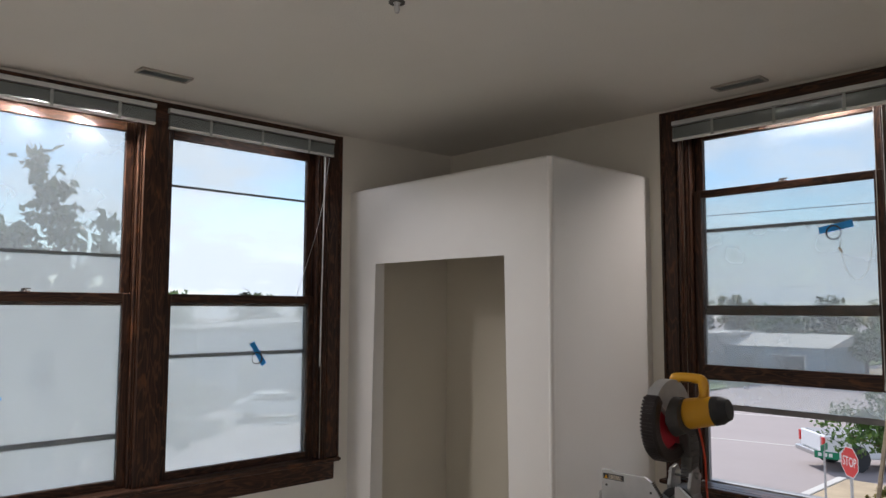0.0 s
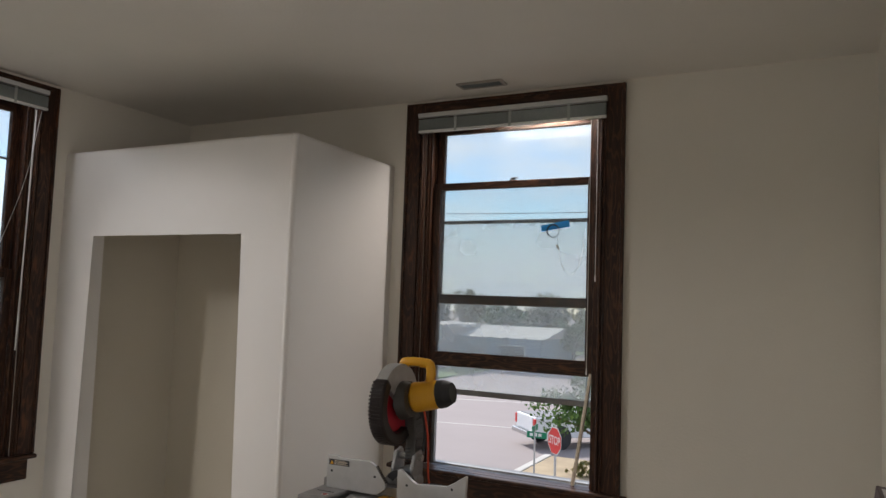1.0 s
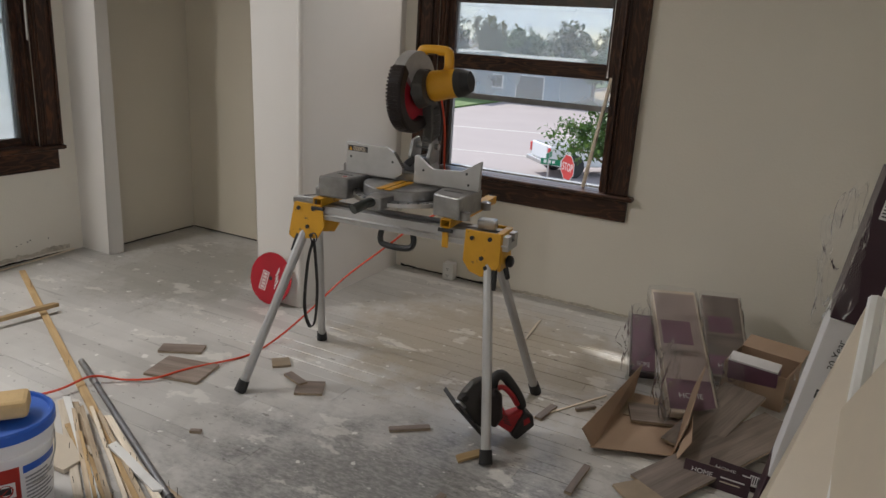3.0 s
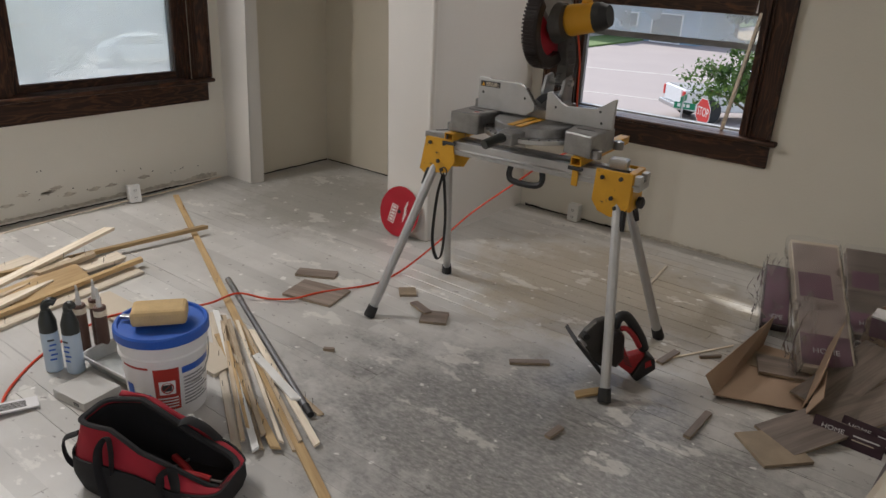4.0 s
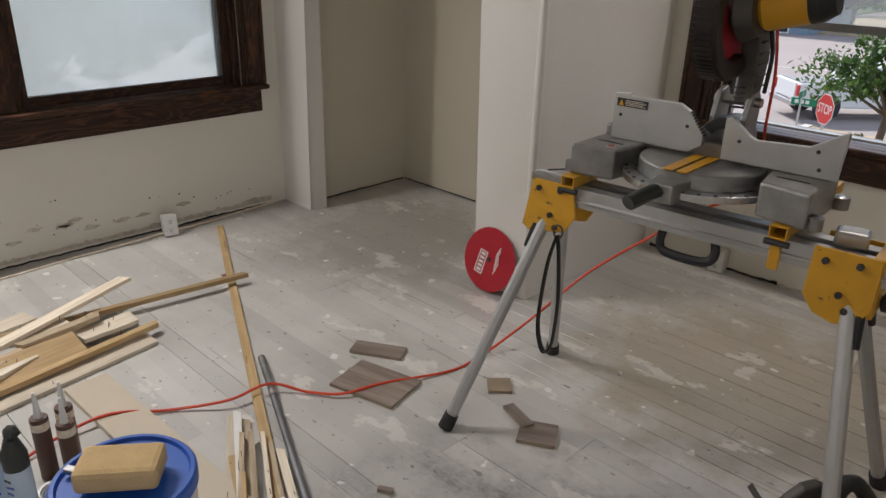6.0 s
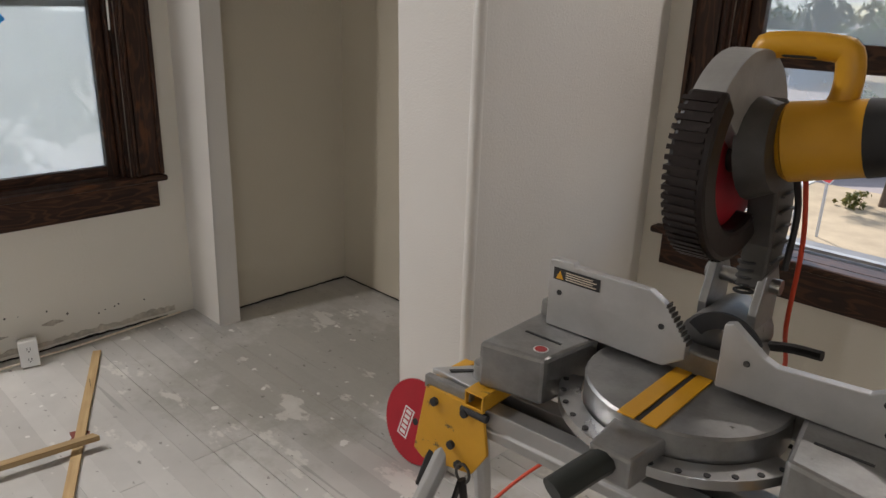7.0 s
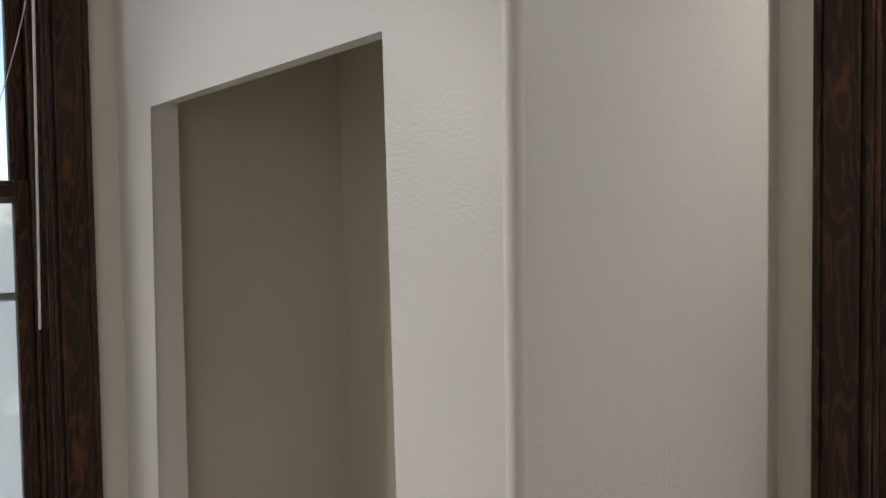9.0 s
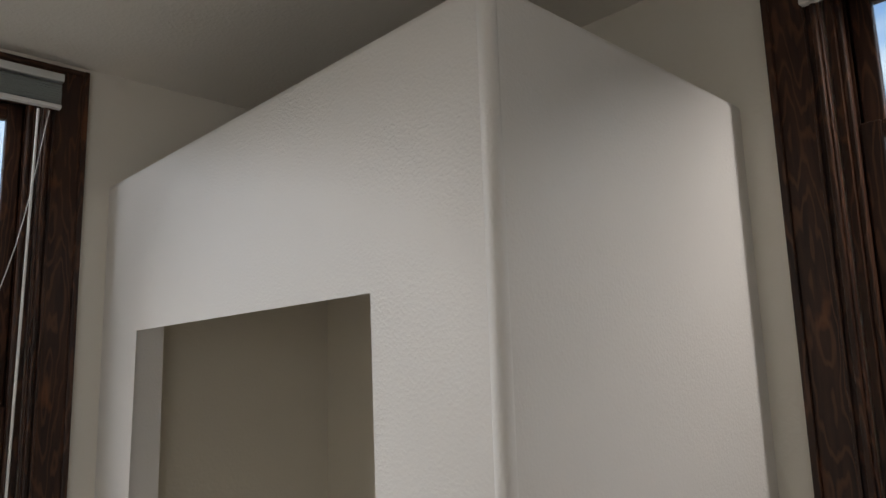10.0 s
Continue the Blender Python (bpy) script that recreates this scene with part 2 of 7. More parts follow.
    c = mixed(n, l, ramp(n, l, spot, 0.71, 0.735, (0, 0, 0), (0.8, 0.8, 0.8)), c, (0.78, 0.77, 0.74))
    nick = world_noise(n, l, 34, 3, (0.6, 1, 1))
    c = mixed(n, l, ramp(n, l, nick, 0.30, 0.33, (0.7, 0.7, 0.7), (0, 0, 0)), c, (0.14, 0.13, 0.12))
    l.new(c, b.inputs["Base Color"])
    r = n.new("ShaderNodeMapRange")
    r.inputs["To Min"].default_value, r.inputs["To Max"].default_value = 0.2, 0.46
    l.new(mid, r.inputs[0])
    l.new(r.outputs[0], b.inputs["Roughness"])
    k = n.new("ShaderNodeMath")
    k.operation = "ADD"
    l.new(mid, k.inputs[0])
    l.new(fine, k.inputs[1])
    bumped(n, l, b, k.outputs[0], 0.25, 0.002)
    return m


def foliage(name, a, bcol):
    m, n, l, b = nodes_of(name)
    g = n.new("ShaderNodeNewGeometry")
    c = mixed(n, l, g.outputs["Random Per Island"], a, bcol)
    l.new(c, b.inputs["Base Color"])
    b.inputs["Roughness"].default_value = 0.55
    tr = n.new("ShaderNodeBsdfTranslucent")
    l.new(c, tr.inputs[0])
    x = n.new("ShaderNodeMixShader")
    x.inputs[0].default_value = 0.35
    l.new(b.outputs[0], x.inputs[1])
    l.new(tr.outputs[0], x.inputs[2])
    l.new(x.outputs[0], n["Material Output"].inputs[0])
    return m


M_WALL = wall_paint("wall_paint", (0.75, 0.715, 0.635), 0.6, 0.25)
M_CLOSET = wall_paint("closet_paint", (0.73, 0.707, 0.672), 0.44, 0.3, 130)
# lining colour is the walls' made darker, with the closet's shade in it
M_LINING_SHADED = wall_paint("closet_lining_with_shade", (0.60, 0.55, 0.45), 0.6, 0.2)
M_CEIL = wall_paint("ceiling_paint", (0.76, 0.725, 0.66), 0.75, 0.4)
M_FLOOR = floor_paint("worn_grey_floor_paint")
M_GAP = plain("dark_gap", (0.02, 0.018, 0.015), 0.9)
WD, WL = (0.012, 0.0055, 0.0038), (0.058, 0.025, 0.013)
M_WOOD_Z = stained_wood("stained_wood_upright", WD, WL, "z")
M_WOOD_X = stained_wood("stained_wood_along_x", WD, WL, "x")
M_WOOD_Y = stained_wood("stained_wood_along_y", WD, WL, "y")
M_PANE = glass("window_glass", film=0.05)
M_HAZE = glass("hazy_storm_glass", film=0.25, film_col=(0.94, 0.97, 1.0))
M_FOG = glass("fogged_storm_glass", film=0.50, film_col=(0.94, 0.97, 1.0))
M_ALU = plain("mill_aluminium", (0.50, 0.50, 0.50), 0.52, 0.85, 0.12, 12, 120, 0.1)
M_STORM = plain("storm_frame_grey", (0.24, 0.24, 0.245), 0.5, 0.3)
M_WHITE = plain("white_plastic", (0.74, 0.74, 0.72), 0.4, 0, 0.06)
M_SLAT = plain("grey_green_slat", (0.25, 0.28, 0.27), 0.45, 0, 0.08)
M_SLATP = plain("pale_ladder_tape", (0.38, 0.40, 0.39), 0.6, 0, 0.08)
M_HEAD = plain("off_white_rail", (0.55, 0.56, 0.55), 0.45, 0, 0.06)
M_BLACK = plain("black_rubber", (0.014, 0.014, 0.015), 0.55, 0, 0.3)
M_YELLOW = plain("yellow_tool_paint", (0.62, 0.32, 0.02), 0.42, 0, 0.12, 9, 90, 0.1, ((0.10, 0.075, 0.04), 0.59))
M_YCLEAN = plain("yellow_tool_plastic", (0.66, 0.33, 0.015), 0.38, 0, 0.08)
M_CAST = plain("cast_aluminium", (0.30, 0.298, 0.295), 0.38, 0.8, 0.3, 14, 140, 0.2, ((0.09, 0.085, 0.08), 0.66))
M_CASTL = plain("dusty_light_casting", (0.36, 0.355, 0.345), 0.5, 0.3, 0.2, 12, 120, 0.2)
M_CASTD = plain("dusty_dark_casting", (0.085, 0.08, 0.075), 0.5, 0.5, 0.3, 12, 100, 0.2)
M_GUARD = plain("black_guard_plastic", (0.020, 0.0145, 0.014), 0.34, 0, 0.4, 12, 90, 0.12, ((0.06, 0.042, 0.036), 0.72), spec=0.3)
M_POLE = plain("dull_grey_pole", (0.20, 0.20, 0.21), 0.5, 0.7, 0.2)
M_RED = plain("red_blade_paint", (0.42, 0.015, 0.03), 0.38, 0.1, 0.12)
M_REDT = plain("red_tool_plastic", (0.36, 0.015, 0.02), 0.42, 0, 0.1)
M_CORD = plain("orange_cord", (0.62, 0.06, 0.02), 0.5, 0, 0.08)
M_TAPE = plain("blue_masking_tape", (0.02, 0.33, 0.85), 0.6, 0, 0.1)
M_STEEL = plain("bare_steel", (0.5, 0.5, 0.5), 0.3, 1.0, 0.12)
M_PINE = raw_wood("raw_pine", (0.36, 0.265, 0.17), (0.62, 0.51, 0.37))
M_LATH = raw_wood("golden_lath", (0.38, 0.25, 0.115), (0.52, 0.37, 0.19))
M_OLDW = raw_wood("pale_old_wood", (0.60, 0.51, 0.39), (0.80, 0.72, 0.60))
M_LAM = raw_wood("grey_brown_laminate", (0.14, 0.108, 0.09), (0.29, 0.235, 0.20), 0.7, 0.45)
M_LAMB = plain("laminate_back", (0.30, 0.235, 0.165), 0.6)
M_CARD = plain("cardboard", (0.40, 0.285, 0.20), 0.8, 0, 0.08, 6, 70)
M_WCARD = plain("white_printed_card", (0.66, 0.65, 0.66), 0.5, 0, 0.05)
M_PURPLE = plain("dark_plum_print", (0.035, 0.012, 0.022), 0.4, 0, 0.15)
M_PLUM = plain("mauve_print", (0.17, 0.075, 0.12), 0.4, 0, 0.2)
M_PRINT = plain("faded_mauve_print", (0.33, 0.265, 0.245), 0.45, 0, 0.18, 7, 60)
M_INK = plain("dark_ink", (0.03, 0.03, 0.032), 0.6, 0, 0.1)
M_FILM = clear_plastic("clear_shrink_film")
M_BUCKET = plain("white_pail_plastic", (0.72, 0.72, 0.72), 0.38, 0, 0.05)
M_BLUE = plain("blue_lid_plastic", (0.02, 0.10, 0.46), 0.4, 0, 0.1)
M_SPONGE = plain("yellow_sponge", (0.56, 0.40, 0.20), 0.95, 0, 0.12, 20, 160, 0.8)
M_FABR = plain("red_bag_fabric", (0.30, 0.012, 0.025), 0.85, 0, 0.15, 12, 260, 0.6)
M_FABK = plain("black_bag_fabric", (0.012, 0.011, 0.012), 0.85, 0, 0.3, 12, 260, 0.6)
M_TILE = plain("grey_tile", (0.46, 0.45, 0.43), 0.45, 0, 0.06)
M_CANB = plain("blue_white_label", (0.45, 0.55, 0.66), 0.35, 0, 0.1)
M_CANK = plain("dark_can_plastic", (0.022, 0.026, 0.024), 0.45, 0, 0.2)
M_BROWN = plain("brown_tube_card", (0.11, 0.055, 0.04), 0.45, 0, 0.15)
M_CREAM = plain("cream_hardboard", (0.55, 0.48, 0.38), 0.5, 0, 0.05)
M_PLAST = plain("broken_plaster", (0.52, 0.475, 0.40), 0.9, 0, 0.35, 30, 140, 0.8)
M_STREET = plain("pale_concrete_road", (0.31, 0.268, 0.26), 0.85, 0, 0.08, 0.25, 6, 0.1)
M_EARTH = plain("dry_earth", (0.42, 0.33, 0.22), 0.95, 0, 0.2, 1.2, 14, 0.3)
M_GRASS = plain("lawn", (0.10, 0.16, 0.045), 0.9, 0, 0.3, 2, 25, 0.3)
M_PAVE = plain("pavement_concrete", (0.55, 0.53, 0.50), 0.85, 0, 0.06, 1, 20, 0.1)
M_BLDA = plain("pale_stucco", (0.50, 0.46, 0.44), 0.85, 0, 0.06, 1, 20, 0.1)
M_BLDB = plain("blue_grey_siding", (0.20, 0.28, 0.36), 0.7, 0, 0.08, 1, 20, 0.1)
M_ROOF = plain("grey_roof", (0.27, 0.27, 0.28), 0.85, 0, 0.12, 1, 30, 0.1)
M_CARW = plain("white_car_paint", (0.75, 0.76, 0.77), 0.2, 0, 0.03)
M_CARK = plain("black_car_paint", (0.02, 0.02, 0.022), 0.2, 0, 0.1)
M_CGLASS = plain("dark_car_glass", (0.03, 0.035, 0.04), 0.08, 0, 0.1)
M_SIGNR = plain("red_sign", (0.58, 0.03, 0.025), 0.45, 0, 0.05)
M_SIGNG = plain("green_sign", (0.0, 0.20, 0.09), 0.45, 0, 0.05)
M_BARK = plain("bark", (0.13, 0.09, 0.06), 0.9, 0, 0.3, 8, 40, 0.6)
M_LEAF = foliage("green_leaves", (0.035, 0.085, 0.018), (0.11, 0.19, 0.045))
M_LEAFD = foliage("dusky_leaves", (0.03, 0.055, 0.02), (0.075, 0.11, 0.04))
M_LEAFY = foliage("yellowing_leaves", (0.10, 0.12, 0.03), (0.25, 0.21, 0.06))


# ---- building helpers ----
def part(name, bm, material, parent=None, label="", smooth=False, bevel=0.0, kind=""):
    me = bpy.data.meshes.new(name)
    bmesh.ops.recalc_face_normals(bm, faces=bm.faces)
    bm.to_mesh(me)
    bm.free()
    for m in material if isinstance(material, (list, tuple)) else (material,):
        me.materials.append(m)
    if smooth:
        for p in me.polygons:
            p.use_smooth = True
    ob = new(name, me)
    if smooth:
        me.set_sharp_from_angle(angle=radians(40))
    if bevel:
        md = ob.modifiers.new("worn_edge", "BEVEL")
        md.width, md.segments, md.limit_method, md.angle_limit = bevel, 2, "ANGLE", radians(40)
    if parent:
        ob.parent = parent
    if label or kind:
        tagged(ob, label, kind=kind)
    return ob


def thing(name, label, category, m=None, group="", kind=""):
    e = new(name)
    if m is not None:
        e.matrix_world = m
    return tagged(e, label, category, group, kind)


def box(bm, x0, x1, y0, y1, z0, z1, m=None):
    vs = [bm.verts.new((x, y, z)) for z in (z0, z1) for x, y in ((x0, y0), (x1, y0), (x1, y1), (x0, y1))]
    if m is not None:
        for v in vs:
            v.co = m @ v.co
    fs = [bm.faces.new([vs[i] for i in f]) for f in ((3, 2, 1, 0), (4, 5, 6, 7), (0, 1, 5, 4), (1, 2, 6, 5), (2, 3, 7, 6), (3, 0, 4, 7))]
    return fs


def block(x0, x1, y0, y1, z0, z1, m=None):
    bm = bmesh.new()
    box(bm, x0, x1, y0, y1, z0, z1, m)
    return bm


def rod(bm, p, q, r0, r1=None, seg=12, caps=True, spin=0.0):
    p, q = Vector(p), Vector(q)
    r1 = r0 if r1 is None else r1
    rot = (q - p).to_track_quat("Z", "Y").to_matrix()
    ring = lambda c, r: [bm.verts.new(c + rot @ Vector((r * math.cos(2 * math.pi * i / seg + spin), r * math.sin(2 * math.pi * i / seg + spin), 0))) for i in range(seg)]
    a, b = ring(p, r0), ring(q, r1)
    for i in range(seg):
        bm.faces.new((a[i], a[(i + 1) % seg], b[(i + 1) % seg], b[i]))
    if caps:
        bm.faces.new(a[::-1])
        bm.faces.new(b)


def cyl(p, q, r0, r1=None, seg=16):
    bm = bmesh.new()
    rod(bm, p, q, r0, r1, seg)
    return bm


def lathe(profile, seg=24, m=None):
    """A turned solid from (radius, height) pairs."""
    bm = bmesh.new()
    rings = []
    for r, z in profile:
        rings.append([bm.verts.new((max(r, 1e-4) * math.cos(2 * math.pi * i / seg), max(r, 1e-4) * math.sin(2 * math.pi * i / seg), z)) for i in range(seg)])
    for a, b in zip(rings, rings[1:]):
        for i in range(seg):
            bm.faces.new((a[i], a[(i + 1) % seg], b[(i + 1) % seg], b[i]))
    bm.faces.new(rings[0][::-1])
    bm.faces.new(rings[-1])
    if m is not None:
        bmesh.ops.transform(bm, matrix=m, verts=bm.verts)
    return bm


def smooth_path(pts, n=6):
    """Catmull-Rom through the points."""
    P = [Vector(p) for p in pts]
    P = [2 * P[0] - P[1]] + P + [2 * P[-1] - P[-2]]
    out = []
    for i in range(1, len(P) - 2):
        for k in range(n):
            t = k / n
            a, b, c, d = P[i - 1], P[i], P[i + 1], P[i + 2]
            out.append(0.5 * ((2 * b) + (c - a) * t + (2 * a - 5 * b + 4 * c - d) * t * t + (3 * b - a - 3 * c + d) * t ** 3))
    out.append(P[-2])
    return out


def tube(pts, r, seg=8, n=6, flat=1.0, bm=None):
    bm = bm or bmesh.new()
    path = smooth_path(pts, n) if n > 1 else [Vector(p) for p in pts]
    prev, rings = None, []
    for i, p in enumerate(path):
        d = (path[min(i + 1, len(path) - 1)] - path[max(i - 1, 0)]).normalized()
        up = Vector((0, 0, 1)) if abs(d.z) < 0.95 else Vector((1, 0, 0))
        if prev is not None:
            up = prev
        s = d.cross(up).normalized()
        u = s.cross(d).normalized()
        prev = u
        rings.append([bm.verts.new(p + s * r * math.cos(2 * math.pi * k / seg) + u * r * flat * math.sin(2 * math.pi * k / seg)) for k in range(seg)])
    for a, b in zip(rings, rings[1:]):
        for i in range(seg):
            bm.faces.new((a[i], a[(i + 1) % seg], b[(i + 1) % seg], b[i]))
    bm.faces.new(rings[0][::-1])
    bm.faces.new(rings[-1])
    return bm


def prism(outline, depth, m=None, bm=None):
    """An outline in x and y, pulled up by depth in z."""
    bm = bm or bmesh.new()
    a = [bm.verts.new((x, y, 0)) for x, y in outline]
    b = [bm.verts.new((x, y, depth)) for x, y in outline]
    if m is not None:
        for v in a + b:
            v.co = m @ v.co
    n = len(outline)
    bm.faces.new(a[::-1])
    bm.faces.new(b)
    for i in range(n):
        bm.faces.new((a[i], a[(i + 1) % n], b[(i + 1) % n], b[i]))
    return bm


def words(name, text, size, m, material, parent, depth=0.0004, width=None):
    """Raised lettering, turned into a mesh; the text reads along local x, centred."""
    c = bpy.data.curves.new(name, "FONT")
    c.body, c.size, c.align_x, c.align_y, c.extrude = text, size, "CENTER", "CENTER", depth
    o = bpy.data.objects.new(name, c)
    me = bpy.data.meshes.new_from_object(o)
    bpy.data.objects.remove(o)
    me.materials.append(material)
    ob = new(name, me)
    xs = [v.co.x for v in me.vertices]
    s = width / (max(xs) - min(xs)) if width else 1.0
    ob.matrix_basis = m @ Matrix.Diagonal((s, 1, 1, 1))
    if parent:
        ob.parent = parent
    return ob


# ---- the room's shell ----
WX, WY, EX, CEIL = -4.09, 4.64, 0.60, 3.085
TH = 0.25
BACK, SIDE, TURN_Y = -2.0, 2.2, 1.45
OPW = (0.83, 3.36, 0.70, 2.96)      # west opening: y0, y1, z0, z1
OPN = (-1.95, -0.79, 0.70, 2.96)    # north opening: x0, x1, z0, z1


def setting(name, bm, mat, label, bevel=0.0):
    return tagged(part(name, bm, mat, bevel=bevel), label, kind="structure")


bm = bmesh.new()
y0, y1, z0, z1 = OPW
for a in ((BACK, y0, -0.3, CEIL + 0.2), (y1, WY + TH, -0.3, CEIL + 0.2), (y0, y1, -0.3, z0), (y0, y1, z1, CEIL + 0.2)):
    box(bm, WX - TH, WX, a[0], a[1], a[2], a[3])
wall_w = setting("wall_west", bm, M_WALL, "off-white painted plaster wall with a double window")
bm = bmesh.new()
x0, x1, z0, z1 = OPN
for a in ((WX, x0, -0.3, CEIL + 0.2), (x1, EX + TH, -0.3, CEIL + 0.2), (x0, x1, -0.3, z0), (x0, x1, z1, CEIL + 0.2)):
    box(bm, a[0], a[1], WY, WY + TH, a[2], a[3])
wall_n = setting("wall_north", bm, M_WALL, "off-white painted plaster wall with one tall window")
setting("wall_east", block(EX, EX + TH, TURN_Y, WY, -0.3, CEIL + 0.2), M_WALL, "plain off-white painted plaster wall")
setting("wall_return", block(EX + TH, SIDE + TH, TURN_Y, TURN_Y + TH, -0.3, CEIL + 0.2), M_WALL, "plain off-white painted plaster wall")
# the opening here is added, out of view, for the fill lamp
bm = bmesh.new()
for a in ((BACK, -1.75, -0.3, CEIL + 0.2), (1.05, TURN_Y, -0.3, CEIL + 0.2), (-1.75, 1.05, -0.3, 0.6), (-1.75, 1.05, 3.0, CEIL + 0.2)):
    box(bm, SIDE, SIDE + TH, a[0], a[1], a[2], a[3])
setting("wall_side", bm, M_WALL, "off-white painted plaster wall with an unseen opening added for fill light")
setting("wall_south", block(WX - TH, SIDE + TH, BACK - TH, BACK, -0.3, CEIL + 0.2), M_WALL, "plain off-white painted plaster wall")
setting("ceiling", block(WX - TH, SIDE + TH, BACK - TH, WY + TH, CEIL, CEIL + 0.12), M_CEIL, "textured off-white painted ceiling")
# unseen slab, added to trim the sun through the north window to a strip
setting("sun_block_slab", block(WX - 1.0, SIDE + 1.2, BACK - 1, WY + 2.23, CEIL + 1.115, CEIL + 1.3), M_BLDA, "unseen slab added above the windows to block the sun")
bm = block(WX, EX + 0.02, BACK, WY, -0.12, -0.022)
box(bm, EX + 0.02, SIDE, BACK, TURN_Y + 0.02, -0.12, -0.022)
floor = setting("floor", bm, M_GAP, "old narrow floorboards painted grey, dusty and worn")

# closet standing in the corner: front wall with an opening, side wall, lid, inner linings
CX, CY, CTOP = -2.19, 3.60, 2.662
OX0, OX1, OZ = -3.80, -2.520, 2.130
closet = thing("closet", "white-painted built-in corner closet with an open doorway", "closet", kind="structure")
out = [(WX, 0), (OX0, 0), (OX0, OZ), (OX1, OZ), (OX1, 0), (CX, 0), (CX, CTOP), (WX, CTOP)]


def rounded(bm, pick, r=0.024):
    """Bullnose the picked edges."""
    bm.edges.ensure_lookup_table()
    bmesh.ops.bevel(bm, geom=[e for e in bm.edges if pick(e.verts[0].co, e.verts[1].co)], offset=r, segments=4, affect="EDGES", profile=0.5)
    return bm


bm = prism(out, 0.10, Matrix(((1, 0, 0, 0), (0, 0, 1, CY), (0, 1, 0, 0), (0, 0, 0, 1))))
near = lambda a, b: abs(a - b) < 1e-4
rounded(bm, lambda a, b: (near(a.y, CY) and near(b.y, CY) and max(a.z, b.z) > 0.01 and not (near(a.x, WX) and near(b.x, WX))) or (near(a.x, CX) and near(b.x, CX) and near(a.z, CTOP) and near(b.z, CTOP)))
part("front_wall", bm, M_CLOSET, closet, smooth=True)
bm = block(CX - 0.12, CX, CY + 0.10, WY, 0, CTOP)
rounded(bm, lambda a, b: near(a.x, CX) and near(b.x, CX) and near(a.z, CTOP) and near(b.z, CTOP))
part("side_wall", bm, M_CLOSET, closet, smooth=True)
part("corner_bead", cyl((CX - 0.0155, CY + 0.0155, 0.002), (CX - 0.0155, CY + 0.0155, CTOP - 0.012), 0.0195, None, 28), M_CLOSET, closet, "plastered bullnose corner bead", smooth=True)
part("lid", block(WX, CX - 0.1, CY + 0.1, WY, CTOP - 0.07, CTOP - 0.03), M_CLOSET, closet)
part("side_lining", block(WX, -3.94, CY + 0.098, WY, 0.008, CTOP - 0.08), M_LINING_SHADED, closet, "painted lining with the closet's shade put into its olive colour")
part("back_lining", block(-3.94, CX - 0.118, 4.46, WY, 0.008, CTOP - 0.08), M_LINING_SHADED, closet, "painted lining with the closet's shade put into its olive colour")
part("closet_ceiling", block(-3.94, CX - 0.118, CY + 0.118, 4.46, CTOP - 0.12, CTOP - 0.08), M_LINING_SHADED, closet)

# ---- windows ----
def to_north(u, v, z):
    return (u, WY + v, z)


def to_west(u, v, z):
    return (WX - v, u, z)


def bars(bm, put, u0, u1, v0, v1, z0, z1):
    vs = box(bm, 0, 1, 0, 1, 0, 1)
    seen = {v for f in vs for v in f.verts}
    for v in seen:
        c = v.co
        v.co = Vector(put(u0 + (u1 - u0) * c.x, v0 + (v1 - v0) * c.y, z0 + (z1 - z0) * c.z))


def bar(put, *a):
    bm = bmesh.new()
    bars(bm, put, *a)
    return bm


def sash(put, u0, u1, v0, v1, z0, z1, stile, top, bottom, along, name, parent, pane):
    s = part(name, bar(put, u0, u0 + stile, v0, v1, z0, z1), M_WOOD_Z, parent, bevel=0.004)
    part("stile", bar(put, u1 - stile, u1, v0, v1, z0, z1), M_WOOD_Z, s, bevel=0.004)
    part("rail", bar(put, u0 + stile, u1 - stile, v0 + 0.001, v1 - 0.001, z1 - top, z1), along, s, bevel=0.004)
    part("rail", bar(put, u0 + stile, u1 - stile, v0 + 0.001, v1 - 0.001, z0, z0 + bottom), along, s, bevel=0.004)
    vm = (v0 + v1) / 2
    part("pane", bar(put, u0 + stile, u1 - stile, vm - 0.002, vm + 0.002, z0 + bottom, z1 - top), pane, s, "clear glass pane")
    return s


def blind(put, u0, u1, ztop, along, red=False):
    b = thing("mini_blind", "raised white mini blind with stacked grey-green slats", "blind", group="window blinds")
    part("head_rail", bar(put, u0, u1, -0.062, -0.026, ztop - 0.028, ztop), M_HEAD, b, bevel=0.003)
    for i in range(22):
        z = ztop - 0.042 - i * 0.0032
        d = 0.0015 * math.sin(i * 2.3)
        part("slat", bar(put, u0 + 0.006 + d, u1 - 0.006 + d, -0.058 + d, -0.032 + d, z - 0.0011, z + 0.0011), M_SLAT, b)
    part("bottom_rail", bar(put, u0 + 0.004, u1 - 0.004, -0.06, -0.032, ztop - 0.128, ztop - 0.113), M_WHITE, b, bevel=0.003)
    for k in (0.22, 0.52, 0.82):
        u = u0 + (u1 - u0) * k
        part("ladder_tape", bar(put, u - 0.009, u + 0.009, -0.0635, -0.0625, ztop - 0.13, ztop - 0.03), M_SLATP, b)
    return b


